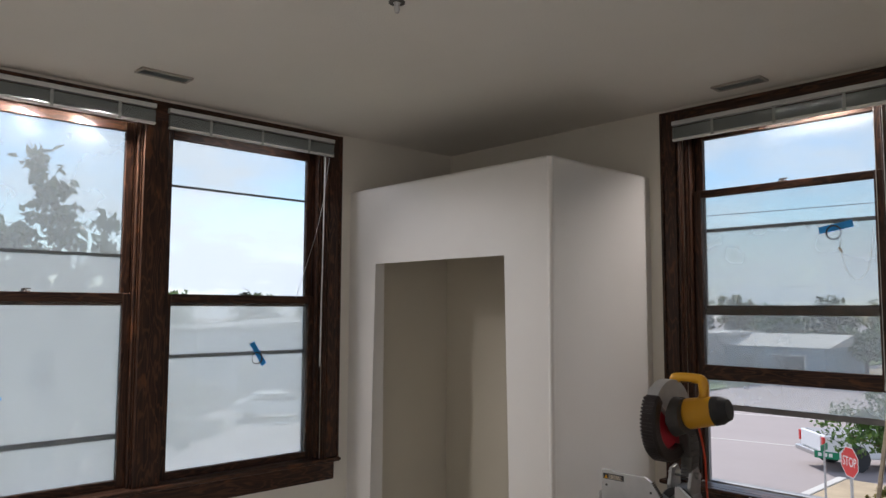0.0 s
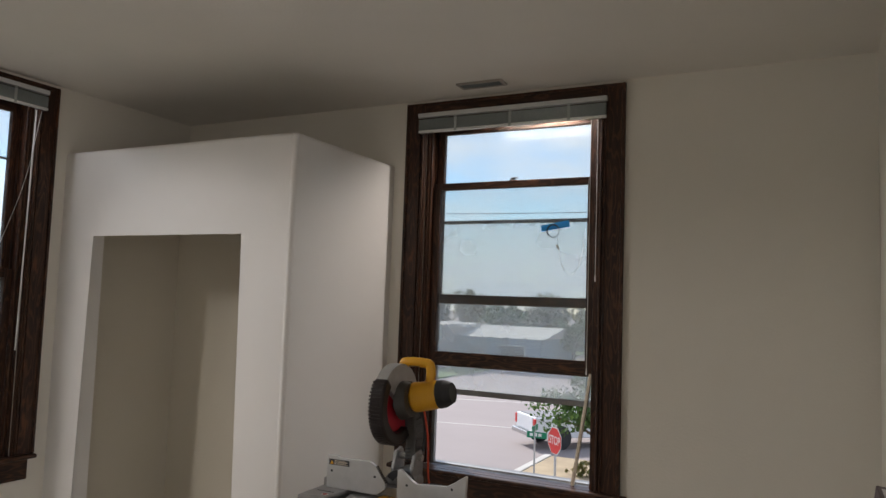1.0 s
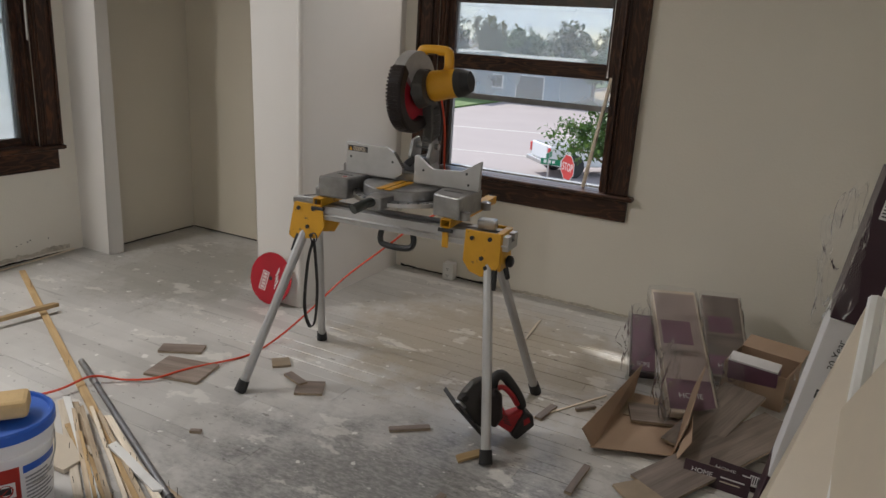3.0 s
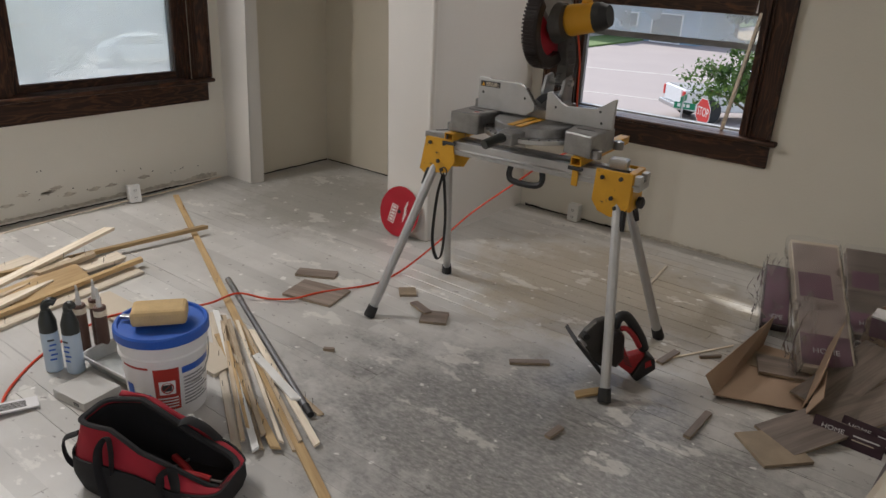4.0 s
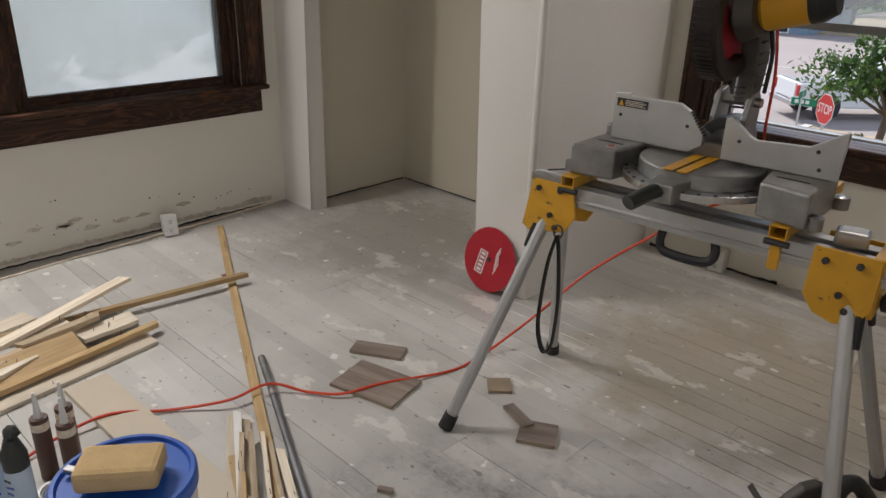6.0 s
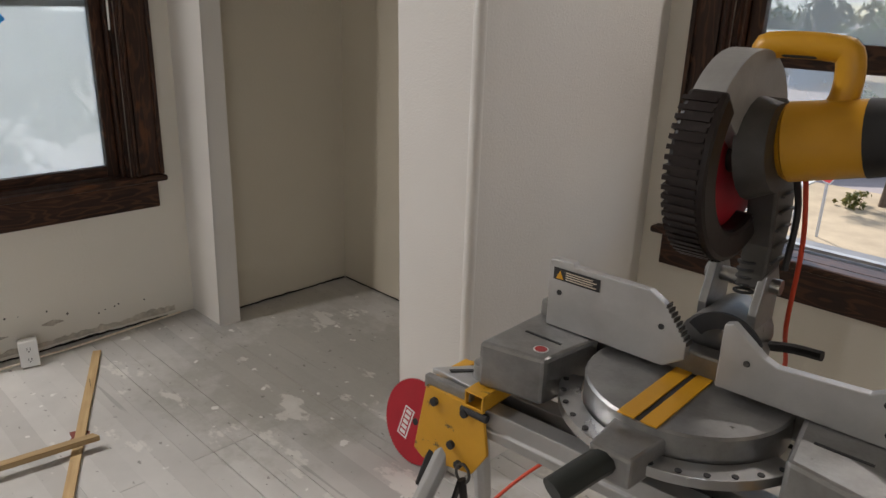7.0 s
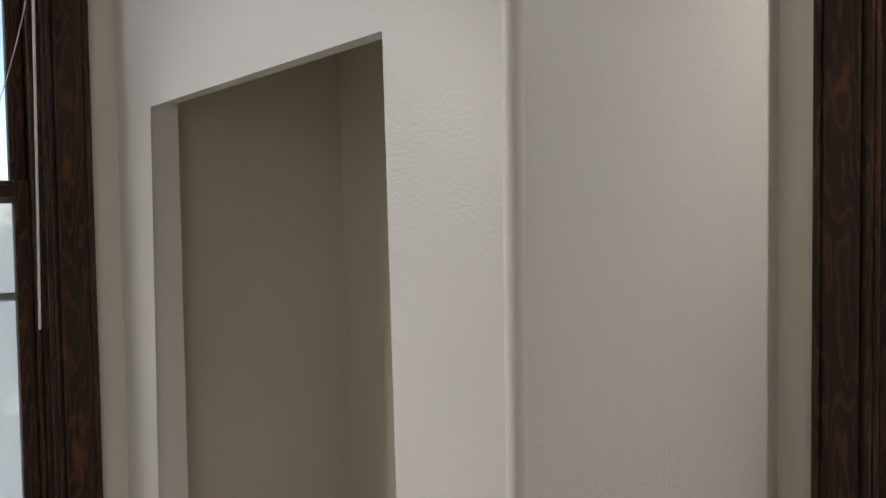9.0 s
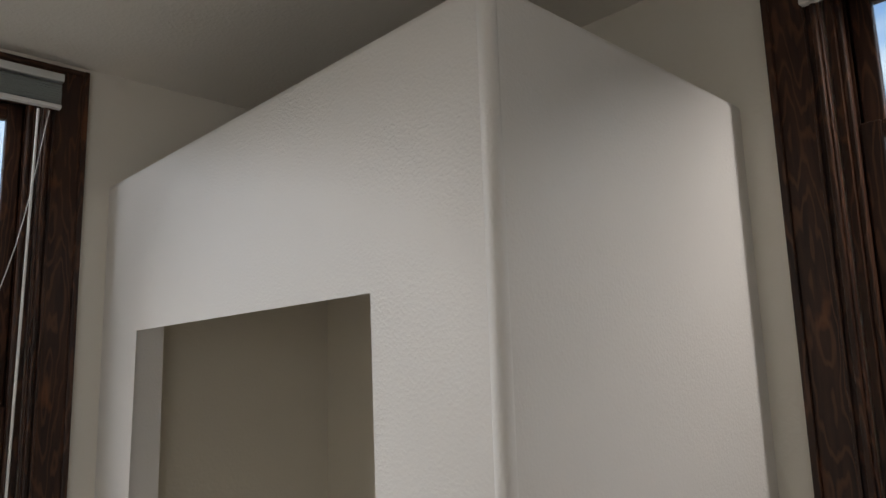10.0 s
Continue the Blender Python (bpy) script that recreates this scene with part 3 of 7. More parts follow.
def window(name, put, units, stool_u, along, label):
    """units: (u0, u1) of each sash opening."""
    w = tagged(new(name), label, "window", kind="structure")
    ua, ub = units[0][0], units[-1][1]
    zt = 2.945
    ca = part("casing", bar(put, ua - 0.145, ua - 0.004, -0.022, 0, 0.73, 3.06), M_WOOD_Z, w, bevel=0.003)
    part("casing", bar(put, ub + 0.004, ub + 0.145, -0.022, 0, 0.73, 3.06), M_WOOD_Z, w, bevel=0.003)
    part("backband", bar(put, ua - 0.148, ua - 0.128, -0.032, -0.022, 0.73, 3.062), M_WOOD_Z, w, bevel=0.004)
    part("backband", bar(put, ub + 0.128, ub + 0.148, -0.032, -0.022, 0.73, 3.062), M_WOOD_Z, w, bevel=0.004)
    part("head_casing", bar(put, ua - 0.004, ub + 0.004, -0.022, 0, zt - 0.004, 3.06), along, w, bevel=0.003)
    part("backband", bar(put, ua - 0.128, ub + 0.128, -0.031, -0.022, 3.042, 3.061), along, w, bevel=0.004)
    part("sill", bar(put, stool_u[0], stool_u[1], -0.062, 0.0, 0.703, 0.73), along, w, bevel=0.009)
    part("sill", bar(put, ua, ub, 0.0, 0.075, 0.702, 0.729), along, w)
    part("apron", bar(put, stool_u[0] + 0.035, stool_u[1] - 0.035, -0.021, 0, 0.575, 0.703), along, w, bevel=0.003)
    part("outer_sill", bar(put, ua, ub, 0.076, 0.3, 0.68, 0.712), M_STORM, w)
    for i, (u0, u1) in enumerate(units):
        for a, b in ((u0, u0 + 0.018), (u1 - 0.018, u1)):
            part("jamb", bar(put, a, b, 0.0, 0.20, 0.73, zt), M_WOOD_Z, w)
        part("head_jamb", bar(put, u0 + 0.018, u1 - 0.018, 0.0, 0.20, zt - 0.018, zt), along, w)
        for a, b in ((u0 + 0.018, u0 + 0.034), (u1 - 0.034, u1 - 0.018)):
            part("stop_bead", bar(put, a, b, 0.012, 0.040, 0.73, zt - 0.018), M_WOOD_Z, w, bevel=0.004)
            part("stop_bead", bar(put, a, b, 0.125, 0.139, 0.73, zt - 0.018), M_WOOD_Z, w, bevel=0.003)
        for a, b in ((u0 - 0.022, u0 - 0.010), (u1 + 0.010, u1 + 0.022)):
            if abs(a - ua) < 0.03 or abs(b - ub) < 0.03:
                part("casing_bead", bar(put, a, b, -0.040, -0.0221, 0.731, zt), M_WOOD_Z, w, bevel=0.003)
                c0 = a - 0.022 if a < u0 else a + 0.022
                part("casing_bead", bar(put, c0, c0 + 0.008, -0.034, -0.0221, 0.731, zt + 0.02), M_WOOD_Z, w, bevel=0.002)
        for a, b in ((u0 + 0.018, u0 + 0.028), (u1 - 0.028, u1 - 0.018)):
            part("parting_bead", bar(put, a, b, 0.083, 0.0875, 0.73, zt - 0.018), M_WOOD_Z, w)
        if i:
            part("mullion", bar(put, units[i - 1][1] - 0.01, u0 + 0.01, -0.024, 0.02, 0.73, zt), M_WOOD_Z, w, bevel=0.004)
            part("mullion", bar(put, units[i - 1][1], u0, 0.02, 0.2, 0.73, zt), M_WOOD_Z, w)
    return w


w_n = window("window_1", to_north, [(-1.945, -0.795)], (-2.13, -0.61), M_WOOD_X, "tall dark-stained double-hung window with its lower sash raised")
w_w = window("window_2", to_west, [(0.86, 2.06), (2.19, 3.355)], (0.66, 3.505), M_WOOD_Y, "pair of dark-stained double-hung windows with hazy storm panes")


def storm(put, u0, u1, spans, lines, parent, z0=0.72, z1=2.93):
    s = part("storm_frame", bar(put, u0, u0 + 0.03, 0.142, 0.172, z0, z1), M_STORM, parent)
    part("storm_stile", bar(put, u1 - 0.03, u1, 0.142, 0.172, z0, z1), M_STORM, s)
    part("storm_rail", bar(put, u0 + 0.03, u1 - 0.03, 0.142, 0.172, z1 - 0.03, z1), M_STORM, s)
    part("storm_rail", bar(put, u0 + 0.03, u1 - 0.03, 0.142, 0.172, z0, z0 + 0.012), M_ALU, s)
    for z, h in lines:
        part("storm_rail", bar(put, u0 + 0.03, u1 - 0.03, 0.150, 0.166, z - h / 2, z + h / 2), M_STORM, s)
    for a, b, m in spans:
        part("storm_pane", bar(put, u0 + 0.03, u1 - 0.03, 0.157, 0.160, a, b), m, s, "dusty hazy storm glass")
    return s


sash(to_north, -1.91, -0.83, 0.088, 0.122, 1.755, 2.925, 0.05, 0.06, 0.06, M_WOOD_X, "upper_sash", w_n, M_PANE)
lower = sash(to_north, -1.91, -0.83, 0.045, 0.082, 1.36, 2.535, 0.05, 0.045, 0.09, M_WOOD_X, "lower_sash", w_n, M_PANE)
storm(to_north, -1.925, -0.81, [(1.20, 2.28, M_HAZE), (2.30, 2.90, M_PANE)], [(2.29, 0.022), (1.19, 0.034)], w_n)
for u0, u1, lines, spans in ((0.88, 2.04, [(2.105, 0.018), (1.02, 0.03)], [(0.735, 1.01, M_FOG), (1.03, 2.095, M_FOG), (2.115, 2.9, M_HAZE)]),
                             (2.21, 3.335, [(2.575, 0.014), (1.48, 0.024)], [(0.735, 1.47, M_FOG), (1.49, 1.84, M_FOG), (2.58, 2.9, M_PANE)])):
    sash(to_west, u0 + 0.012, u1 - 0.012, 0.088, 0.122, 1.80, 2.925, 0.05, 0.06, 0.05, M_WOOD_Y, "upper_sash", w_w, M_PANE)
    sash(to_west, u0 + 0.012, u1 - 0.012, 0.045, 0.082, 0.732, 1.875, 0.05, 0.055, 0.05, M_WOOD_Y, "lower_sash", w_w, M_PANE)
    storm(to_west, u0, u1, spans, lines, w_w)
blind_n = blind(to_north, -1.99, -0.75, 2.985, M_WOOD_X)
blind_w = blind(to_west, 2.18, 3.41, 3.02, M_WOOD_Y)
blind(to_west, 0.88, 2.10, 3.03, M_WOOD_Y)

# ---- small fittings on the windows ----
def sash_lock(put, u, v, z, name="sash_lock"):
    t = thing(name, "small dark metal sash lock on the meeting rail", "lock", group="sash locks")
    part("base", bar(put, u - 0.025, u + 0.025, v, v + 0.022, z, z + 0.006), M_CASTD, t, bevel=0.002)
    bm = bmesh.new()
    rod(bm, put(u - 0.02, v + 0.011, z + 0.014), put(u + 0.028, v + 0.011, z + 0.018), 0.006, 0.004, 8)
    rod(bm, put(u, v + 0.011, z + 0.005), put(u, v + 0.011, z + 0.017), 0.009, 0.007, 8)
    part("lever", bm, M_CASTD, t, smooth=True)


sash_lock(to_north, -1.36, 0.052, 2.535)
sash_lock(to_west, 1.46, 0.055, 1.875)
sash_lock(to_west, 2.79, 0.055, 1.875)


def taped_wire(put, u, v, z, tilt, name="taped_sensor_wire", tail=True):
    t = thing(name, "thin coiled wire stuck to the pane with blue masking tape", "wire", group="taped wires")
    c, s = math.cos(tilt), math.sin(tilt)
    bm = bmesh.new()
    quad = [(-0.09, -0.018), (0.09, -0.020), (0.088, 0.02), (-0.087, 0.019)]
    f = [bm.verts.new(put(u + a * c - b * s, v, z + a * s + b * c)) for a, b in quad]
    g = [bm.verts.new(put(u + a * c - b * s, v - 0.001, z + a * s + b * c)) for a, b in quad]
    bm.faces.new(f)
    bm.faces.new(g[::-1])
    for i in range(4):
        bm.faces.new((f[i], f[(i + 1) % 4], g[(i + 1) % 4], g[i]))
    part("tape", bm, M_TAPE, t)
    for k in range(3):
        pts = [put(u - 0.01 + (0.036 + 0.002 * k) * math.cos(a), v - 0.003 - 0.002 * k, z - 0.03 + (0.036 + 0.002 * k) * math.sin(a)) for a in np.linspace(0, 2 * math.pi, 15)]
        part("wire_loop", tube(pts, 0.0016, 5, 2), M_CASTD, t)
    if tail:
        part("wire_tail", tube([put(u + 0.02, v - 0.003, z - 0.05), put(u + 0.025, v - 0.004, z - 0.13), put(u + 0.05, v - 0.005, z - 0.24), put(u + 0.11, v - 0.006, z - 0.29), put(u + 0.16, v - 0.006, z - 0.22), put(u + 0.19, v - 0.006, z - 0.02)], 0.0012, 5), M_WHITE, t)
        part("plug", cyl(put(u + 0.012, v - 0.004, z - 0.115), put(u + 0.03, v - 0.004, z - 0.14), 0.006, 0.006, 8), M_OLDW, t)


taped_wire(to_north, -1.08, 0.058, 2.245, 0.17)
taped_wire(to_west, 2.89, 0.058, 1.48, -1.0, tail=False)
taped_wire(to_west, 1.31, 0.058, 1.36, -1.0, tail=False)

# cords and wands of the blinds
for put, u, z0, z1, w, b in ((to_north, -0.84, 2.86, 1.42, "cord", blind_n), (to_north, -0.80, 2.86, 1.95, "cord", blind_n), (to_west, 3.335, 2.88, 1.38, "wand", blind_w)):
    bm = bmesh.new()
    if w == "wand":
        rod(bm, put(u, -0.05, z0), put(u - 0.02, -0.05, z1), 0.0045, 0.0045, 8)
    else:
        rod(bm, put(u, -0.05, z0), put(u, -0.05, z1), 0.0018, 0.0018, 6)
        rod(bm, put(u, -0.05, z1 - 0.04), put(u, -0.05, z1), 0.005, 0.003, 8)
    part(w, bm, M_WHITE, b, "thin white hanging " + w, smooth=True)
part("cord", tube([to_west(3.37, -0.05, 2.88), to_west(3.30, -0.03, 2.4), to_west(3.16, 0.03, 1.86)], 0.0016, 5), M_WHITE, blind_w, "thin white cord slung to the sash")
# prop stick that holds the raised sash
t = thing("prop_stick", "slanted pale wooden stick propping up the raised sash", "stick")
part("stick", prism([(-0.011, -0.009), (0.011, -0.009), (0.011, 0.009), (-0.011, 0.009)], 0.655, look((-0.94, 4.70, 0.731), (-0.845, 4.695, 1.36)) @ pose(0, 0, 0, 180, 0, 0)), M_OLDW, t, bevel=0.002)

# ---- ceiling fittings ----
def vent(x, y, lx, ly, name="ceiling_vent"):
    t = thing(name, "small rusty-edged white ceiling air vent", "vent", pose(x, y, CEIL), group="ceiling vents")
    bm = bmesh.new()
    for a in ((-lx / 2, lx / 2, -ly / 2, -ly / 2 + 0.016), (-lx / 2, lx / 2, ly / 2 - 0.016, ly / 2), (-lx / 2, -lx / 2 + 0.016, -ly / 2 + 0.016, ly / 2 - 0.016), (lx / 2 - 0.016, lx / 2, -ly / 2 + 0.016, ly / 2 - 0.016)):
        box(bm, a[0], a[1], a[2], a[3], -0.012, -0.001)
    part("frame", bm, plain("vent_metal", (0.36, 0.33, 0.29), 0.6, 0.1, 0.2), t)
    part("backing", block(-lx / 2 + 0.016, lx / 2 - 0.016, -ly / 2 + 0.016, ly / 2 - 0.016, -0.003, -0.001), M_GAP, t)
    n = 5
    for i in range(n):
        k = (i + 0.5) / n - 0.5
        if lx > ly:
            m = pose(0, k * (ly - 0.035), -0.008, 35)
            bm = block(-lx / 2 + 0.017, lx / 2 - 0.017, -0.007, 0.007, -0.0008, 0.0008, m)
        else:
            m = pose(k * (lx - 0.035), 0, -0.008, 0, 35)
            bm = block(-0.007, 0.007, -ly / 2 + 0.017, ly / 2 - 0.017, -0.0008, 0.0008, m)
        part("slat", bm, M_SLAT, t)


vent(-3.61, 1.97, 0.11, 0.29)
vent(-1.47, 4.42, 0.29, 0.11)
t = thing("ceiling_hook", "small metal sprinkler head under the ceiling", "sprinkler", pose(-1.97, 2.29, CEIL))
part("plate", lathe([(0.035, -0.006), (0.035, -0.001)]), M_CASTD, t, smooth=True)
part("body", lathe([(0.008, -0.05), (0.014, -0.035), (0.010, -0.02), (0.016, -0.006)], 12), M_STEEL, t, smooth=True)

# ---- outlets, cable and broken plaster along the foot of the walls ----
def outlet(m, name="outlet_box"):
    t = thing(name, "loose white duplex outlet in a surface box at the wall's foot", "outlet", m, group="outlets")
    part("box", block(-0.037, 0.037, -0.03, 0.03, 0.002, 0.115), M_WHITE, t, bevel=0.004)
    part("plate", block(-0.036, 0.036, -0.036, -0.031, 0.003, 0.114), M_WHITE, t, bevel=0.003)
    for z in (0.035, 0.081):
        part("socket", lathe([(0.016, -0.0375), (0.016, -0.0362)], 14, pose(0, 0, z, 0) @ Matrix.Rotation(radians(-90), 4, "X")), M_WHITE, t)
        for dx in (-0.006, 0.006):
            part("slot", block(dx - 0.0013, dx + 0.0013, -0.0392, -0.036, z - 0.005, z + 0.007), M_INK, t)
        part("slot", cyl((0, -0.0392, z - 0.010), (0, -0.036, z - 0.010), 0.0026, 0.0026, 8), M_INK, t)


outlet(pose(-3.99, 2.80, 0.0, -8, 0, 78))
outlet(pose(-1.745, 4.595, 0.0, 0, 0, 4))
t = thing("wall_cable", "thin grey cable lying along the wall's foot", "cable")
part("cable", tube([(-4.02, 0.4, 0.006), (-4.04, 1.2, 0.006), (-3.97, 1.8, 0.006), (-4.0, 2.3, 0.006), (-3.99, 2.76, 0.02)], 0.005, 6), M_OLDW, t)
part("cable", tube([(-4.0, 2.84, 0.02), (-4.03, 3.0, 0.006), (-4.06, 3.3, 0.006), (-4.07, 3.52, 0.012)], 0.005, 6), M_OLDW, t)


def ragged(name, put, u0, u1, zlo, zhi, mat, label, seed, step=0.018, v=-0.003):
    """A ragged strip of missing paint or a broken joint at the wall's foot."""
    r = random.Random(seed)
    bm = bmesh.new()
    n = int((u1 - u0) / step)
    lo, hi, lo2, hi2 = [], [], [], []
    for i in range(n + 1):
        u = u0 + (u1 - u0) * i / n
        k = 0.35 + 0.65 * abs(noise.noise((u * 3.1, seed, 0))) * 1.6
        b = zlo + r.uniform(0, 0.004)
        h = b + 0.003 + (zhi - zlo) * min(1, k) * r.uniform(0.5, 1)
        lo.append(bm.verts.new(put(u, v, b)))
        hi.append(bm.verts.new(put(u, v, h)))
        lo2.append(bm.verts.new(put(u, 0.004, b)))
        hi2.append(bm.verts.new(put(u, 0.004, h)))
    for i in range(n):
        bm.faces.new((lo[i], lo[i + 1], hi[i + 1], hi[i]))
        bm.faces.new((hi[i], hi[i + 1], hi2[i + 1], hi2[i]))
    o = part(name, bm, mat)
    tagged(o, label, kind="structure")


ragged("plaster_edge", to_west, 0.9, 3.50, 0.02, 0.075, M_PLAST, "crumbled plaster edge where the skirting was torn off", 3, v=-0.0025)
ragged("plaster_gap", to_west, 1.0, 3.46, 0.0, 0.011, M_GAP, "dark broken gap at the wall's foot", 5, v=-0.004)
ragged("plaster_gap", to_north, -2.15, -1.46, 0.0, 0.022, M_GAP, "dark broken gap at the wall's foot", 8, v=-0.004)
ragged("plaster_edge", to_north, -2.0, 0.5, 0.0, 0.025, M_PLAST, "crumbled plaster edge where the skirting was torn off", 11, v=-0.0025)
ragged("plaster_edge", lambda u, v, z: (u, 4.46 + v, z), -3.93, -2.32, 0.0, 0.009, M_GAP, "dark joint along the closet floor", 12, v=-0.003)
ragged("plaster_edge", lambda u, v, z: (-3.94 - v, u, z), 3.73, 4.45, 0.0, 0.009, M_GAP, "dark joint along the closet floor", 13, v=-0.003)
r = random.Random(9)
for i in range(22):
    u, z = r.uniform(1.1, 3.45), r.uniform(0.11, 0.3)
    t = tagged(part("nail_hole", cyl(to_west(u, -0.0015, z), to_west(u, 0.003, z), r.uniform(0.002, 0.0055), None, 7), M_GAP), "small dark nail hole in the plaster", kind="structure")
for i in range(10):
    u, z = r.uniform(1.5, 3.3), r.uniform(0.1, 0.17)
    pts = [(0.06 * r.uniform(0.3, 1) * math.cos(a), 0.016 * r.uniform(0.3, 1) * math.sin(a)) for a in np.linspace(0, 2 * math.pi, 12)[:-1]]
    bm = prism(pts, 0.0022, Matrix(((0, 0, 1, WX), (1, 0, 0, u), (0, 1, 0, z), (0, 0, 0, 1))))
    tagged(part("plaster_scar", bm, M_PLAST), "scraped bare plaster patch low on the wall", kind="structure")

# ---- saw stand ----
st = thing("saw_stand", "folding aluminium saw stand with yellow brackets and black feet", "saw stand", pose(-1.2165, 3.042, 0, 0, 0, 4.7) @ Matrix.Diagonal((1, 1, 1.036, 1)))
prof = [(-0.058, 0.742), (0.058, 0.742), (0.058, 0.80), (0.018, 0.80), (0.018, 0.772), (-0.018, 0.772), (-0.018, 0.80), (-0.058, 0.80), (-0.058, 0.768), (-0.064, 0.766), (-0.064, 0.760), (-0.058, 0.758)]
beam = part("beam", prism(prof, 0.985, Matrix(((0, 0, 1, -0.475), (1, 0, 0, 0), (0, 1, 0, 0), (0, 0, 0, 1)))), M_ALU, st, bevel=0.002)
part("groove", block(-0.46, 0.51, -0.0175, 0.0175, 0.7725, 0.776), M_CASTD, beam)
for sx, cx in ((-1, -0.405), (1, 0.408)):
    outl = [(-0.075, 0.075), (0.075, 0.075), (0.075, -0.05), (0.045, -0.095), (0.0, -0.105), (-0.05, -0.09), (-0.08, -0.05)]
    if sx < 0:
        outl = [(-0.07, 0.07), (0.07, 0.07), (0.085, -0.02), (0.05, -0.075), (-0.075, -0.095), (-0.1, -0.08)]
    br = None
    for y in (-0.072, 0.064):
        p = part("bracket", prism(outl, 0.008, Matrix(((1, 0, 0, cx), (0, 0, 1, y), (0, 1, 0, 0.735), (0, 0, 0, 1)))), M_YELLOW, st, "scuffed yellow steel bracket", bevel=0.002)
        br = br or p
    part("web", block(cx + sx * 0.05, cx + sx * 0.078, -0.062, 0.062, 0.66, 0.81), M_YELLOW, br, bevel=0.003)
    for dx, dz in ((-0.045, 0.045), (0.03, 0.05), (0.0, -0.03), (0.02, -0.065)):
        bm = cyl((cx + dx, -0.080, 0.735 + dz), (cx + dx, -0.072, 0.735 + dz), 0.0085, 0.0085, 10)
        part("bolt", bm, M_INK, br, smooth=True)
    for sy in (-1, 1):
        foot, top = Vector((sx * 0.582, sy * 0.332, 0.0)), Vector((cx + sx * 0.02, sy * 0.045, 0.70))
        d = (top - foot).normalized()
        bm = bmesh.new()
        rod(bm, foot + d * 0.03, top, 0.0205, 0.0205, 8, True, 0.39)
        leg = part("leg", bm, M_ALU, st, bevel=0.003)
        bm = bmesh.new()
        rod(bm, foot + Vector((0, 0, 0.002)), foot + d * 0.055, 0.027, 0.0245, 10)
        part("rubber_foot", bm, M_BLACK, leg, "black rubber foot", smooth=True)
        a = foot + d * (d.length * 0.60)
        bm = bmesh.new()
        rod(bm, top - d * 0.12 + Vector((sx * 0.02, 0, 0)), top - d * 0.03 + Vector((sx * 0.025, 0, 0)), 0.011, 0.014, 8)
        part("release_lever", bm, M_BLACK, leg, smooth=True)
part("lock_knob", lathe([(0.012, 0), (0.024, 0.006), (0.024, 0.022), (0.014, 0.03)], 10, pose(0.488, 0.0, 0.69, 0, 90, 0)), M_BLACK, st, "black locking knob", smooth=True)
# triangular flip-up work stop on the far end
bm = prism([(-0.115, -0.03), (0.0, -0.05), (0.02, 0.06), (-0.02, 0.065)], 0.012, pose(-0.38, 0, 0.815, 0, -4, 0))
sp = part("work_stop", bm, M_ALU, st, "grey flip-up work stop", bevel=0.002)
part("stop_slot", prism([(-0.08, -0.02), (-0.012, 0.035), (-0.005, 0.03), (-0.07, -0.026)], 0.002, pose(-0.38, 0, 0.8275, 0, -4, 0)), M_INK, sp)
part("stop_cheek", block(-0.485, -0.37, -0.066, -0.05, 0.795, 0.822), M_CAST, st, bevel=0.003)
part("carry_handle", tube([(-0.06, -0.03, 0.745), (-0.065, -0.035, 0.70), (-0.04, -0.04, 0.678), (0.06, -0.04, 0.678), (0.09, -0.035, 0.70), (0.085, -0.03, 0.745)], 0.013, 8, 4), M_BLACK, st, "black carry handle", smooth=True)
# looped webbing strap on a ring
bm = tube([(-0.365, -0.09, 0.655), (-0.385, -0.10, 0.55), (-0.40, -0.10, 0.36), (-0.375, -0.10, 0.27), (-0.345, -0.10, 0.30), (-0.335, -0.10, 0.45), (-0.35, -0.095, 0.6), (-0.362, -0.09, 0.655)], 0.0125, 6, 5, 0.25)
part("strap", bm, M_BLACK, st, "black webbing strap loop")
part("ring", tube([(-0.365 + 0.016 * math.cos(a), -0.085, 0.665 + 0.02 * math.sin(a)) for a in np.linspace(0, 6.28, 11)], 0.003, 6, 2), M_CASTD, st)
for x in (-0.355, 0.245):
    bm = bmesh.new()
    w = 0.022
    for a in ((-w, w, 0.801, 0.805), (-w, w, 0.830, 0.834), (-w, -w + 0.004, 0.805, 0.83), (w - 0.004, w, 0.805, 0.83)):
        box(bm, x + a[0], x + a[1], -0.075, 0.47, a[2], a[3])
    mt = part("mounting_bracket", bm, M_YELLOW, st, "yellow tool mounting bracket", bevel=0.0015)
    part("clamp_lever", block(x - 0.014, x + 0.014, -0.069, -0.062, 0.72, 0.80), M_YELLOW, mt, bevel=0.003)
    part("clamp_pin", cyl((x - 0.03, -0.07, 0.79), (x + 0.03, -0.07, 0.79), 0.008, 0.008, 8), M_INK, mt)

# tape measure lying on the beam
t = thing("tape_measure", "small chrome tape measure lying on the stand", "tape measure", pose(-0.825, 3.085, 0.829, 0, 0, 12))
part("case", block(-0.038, 0.038, -0.03, 0.03, 0.001, 0.042), M_STEEL, t, bevel=0.008)
part("face", block(-0.025, 0.025, -0.02, 0.02, 0.0422, 0.0432), M_WHITE, t)

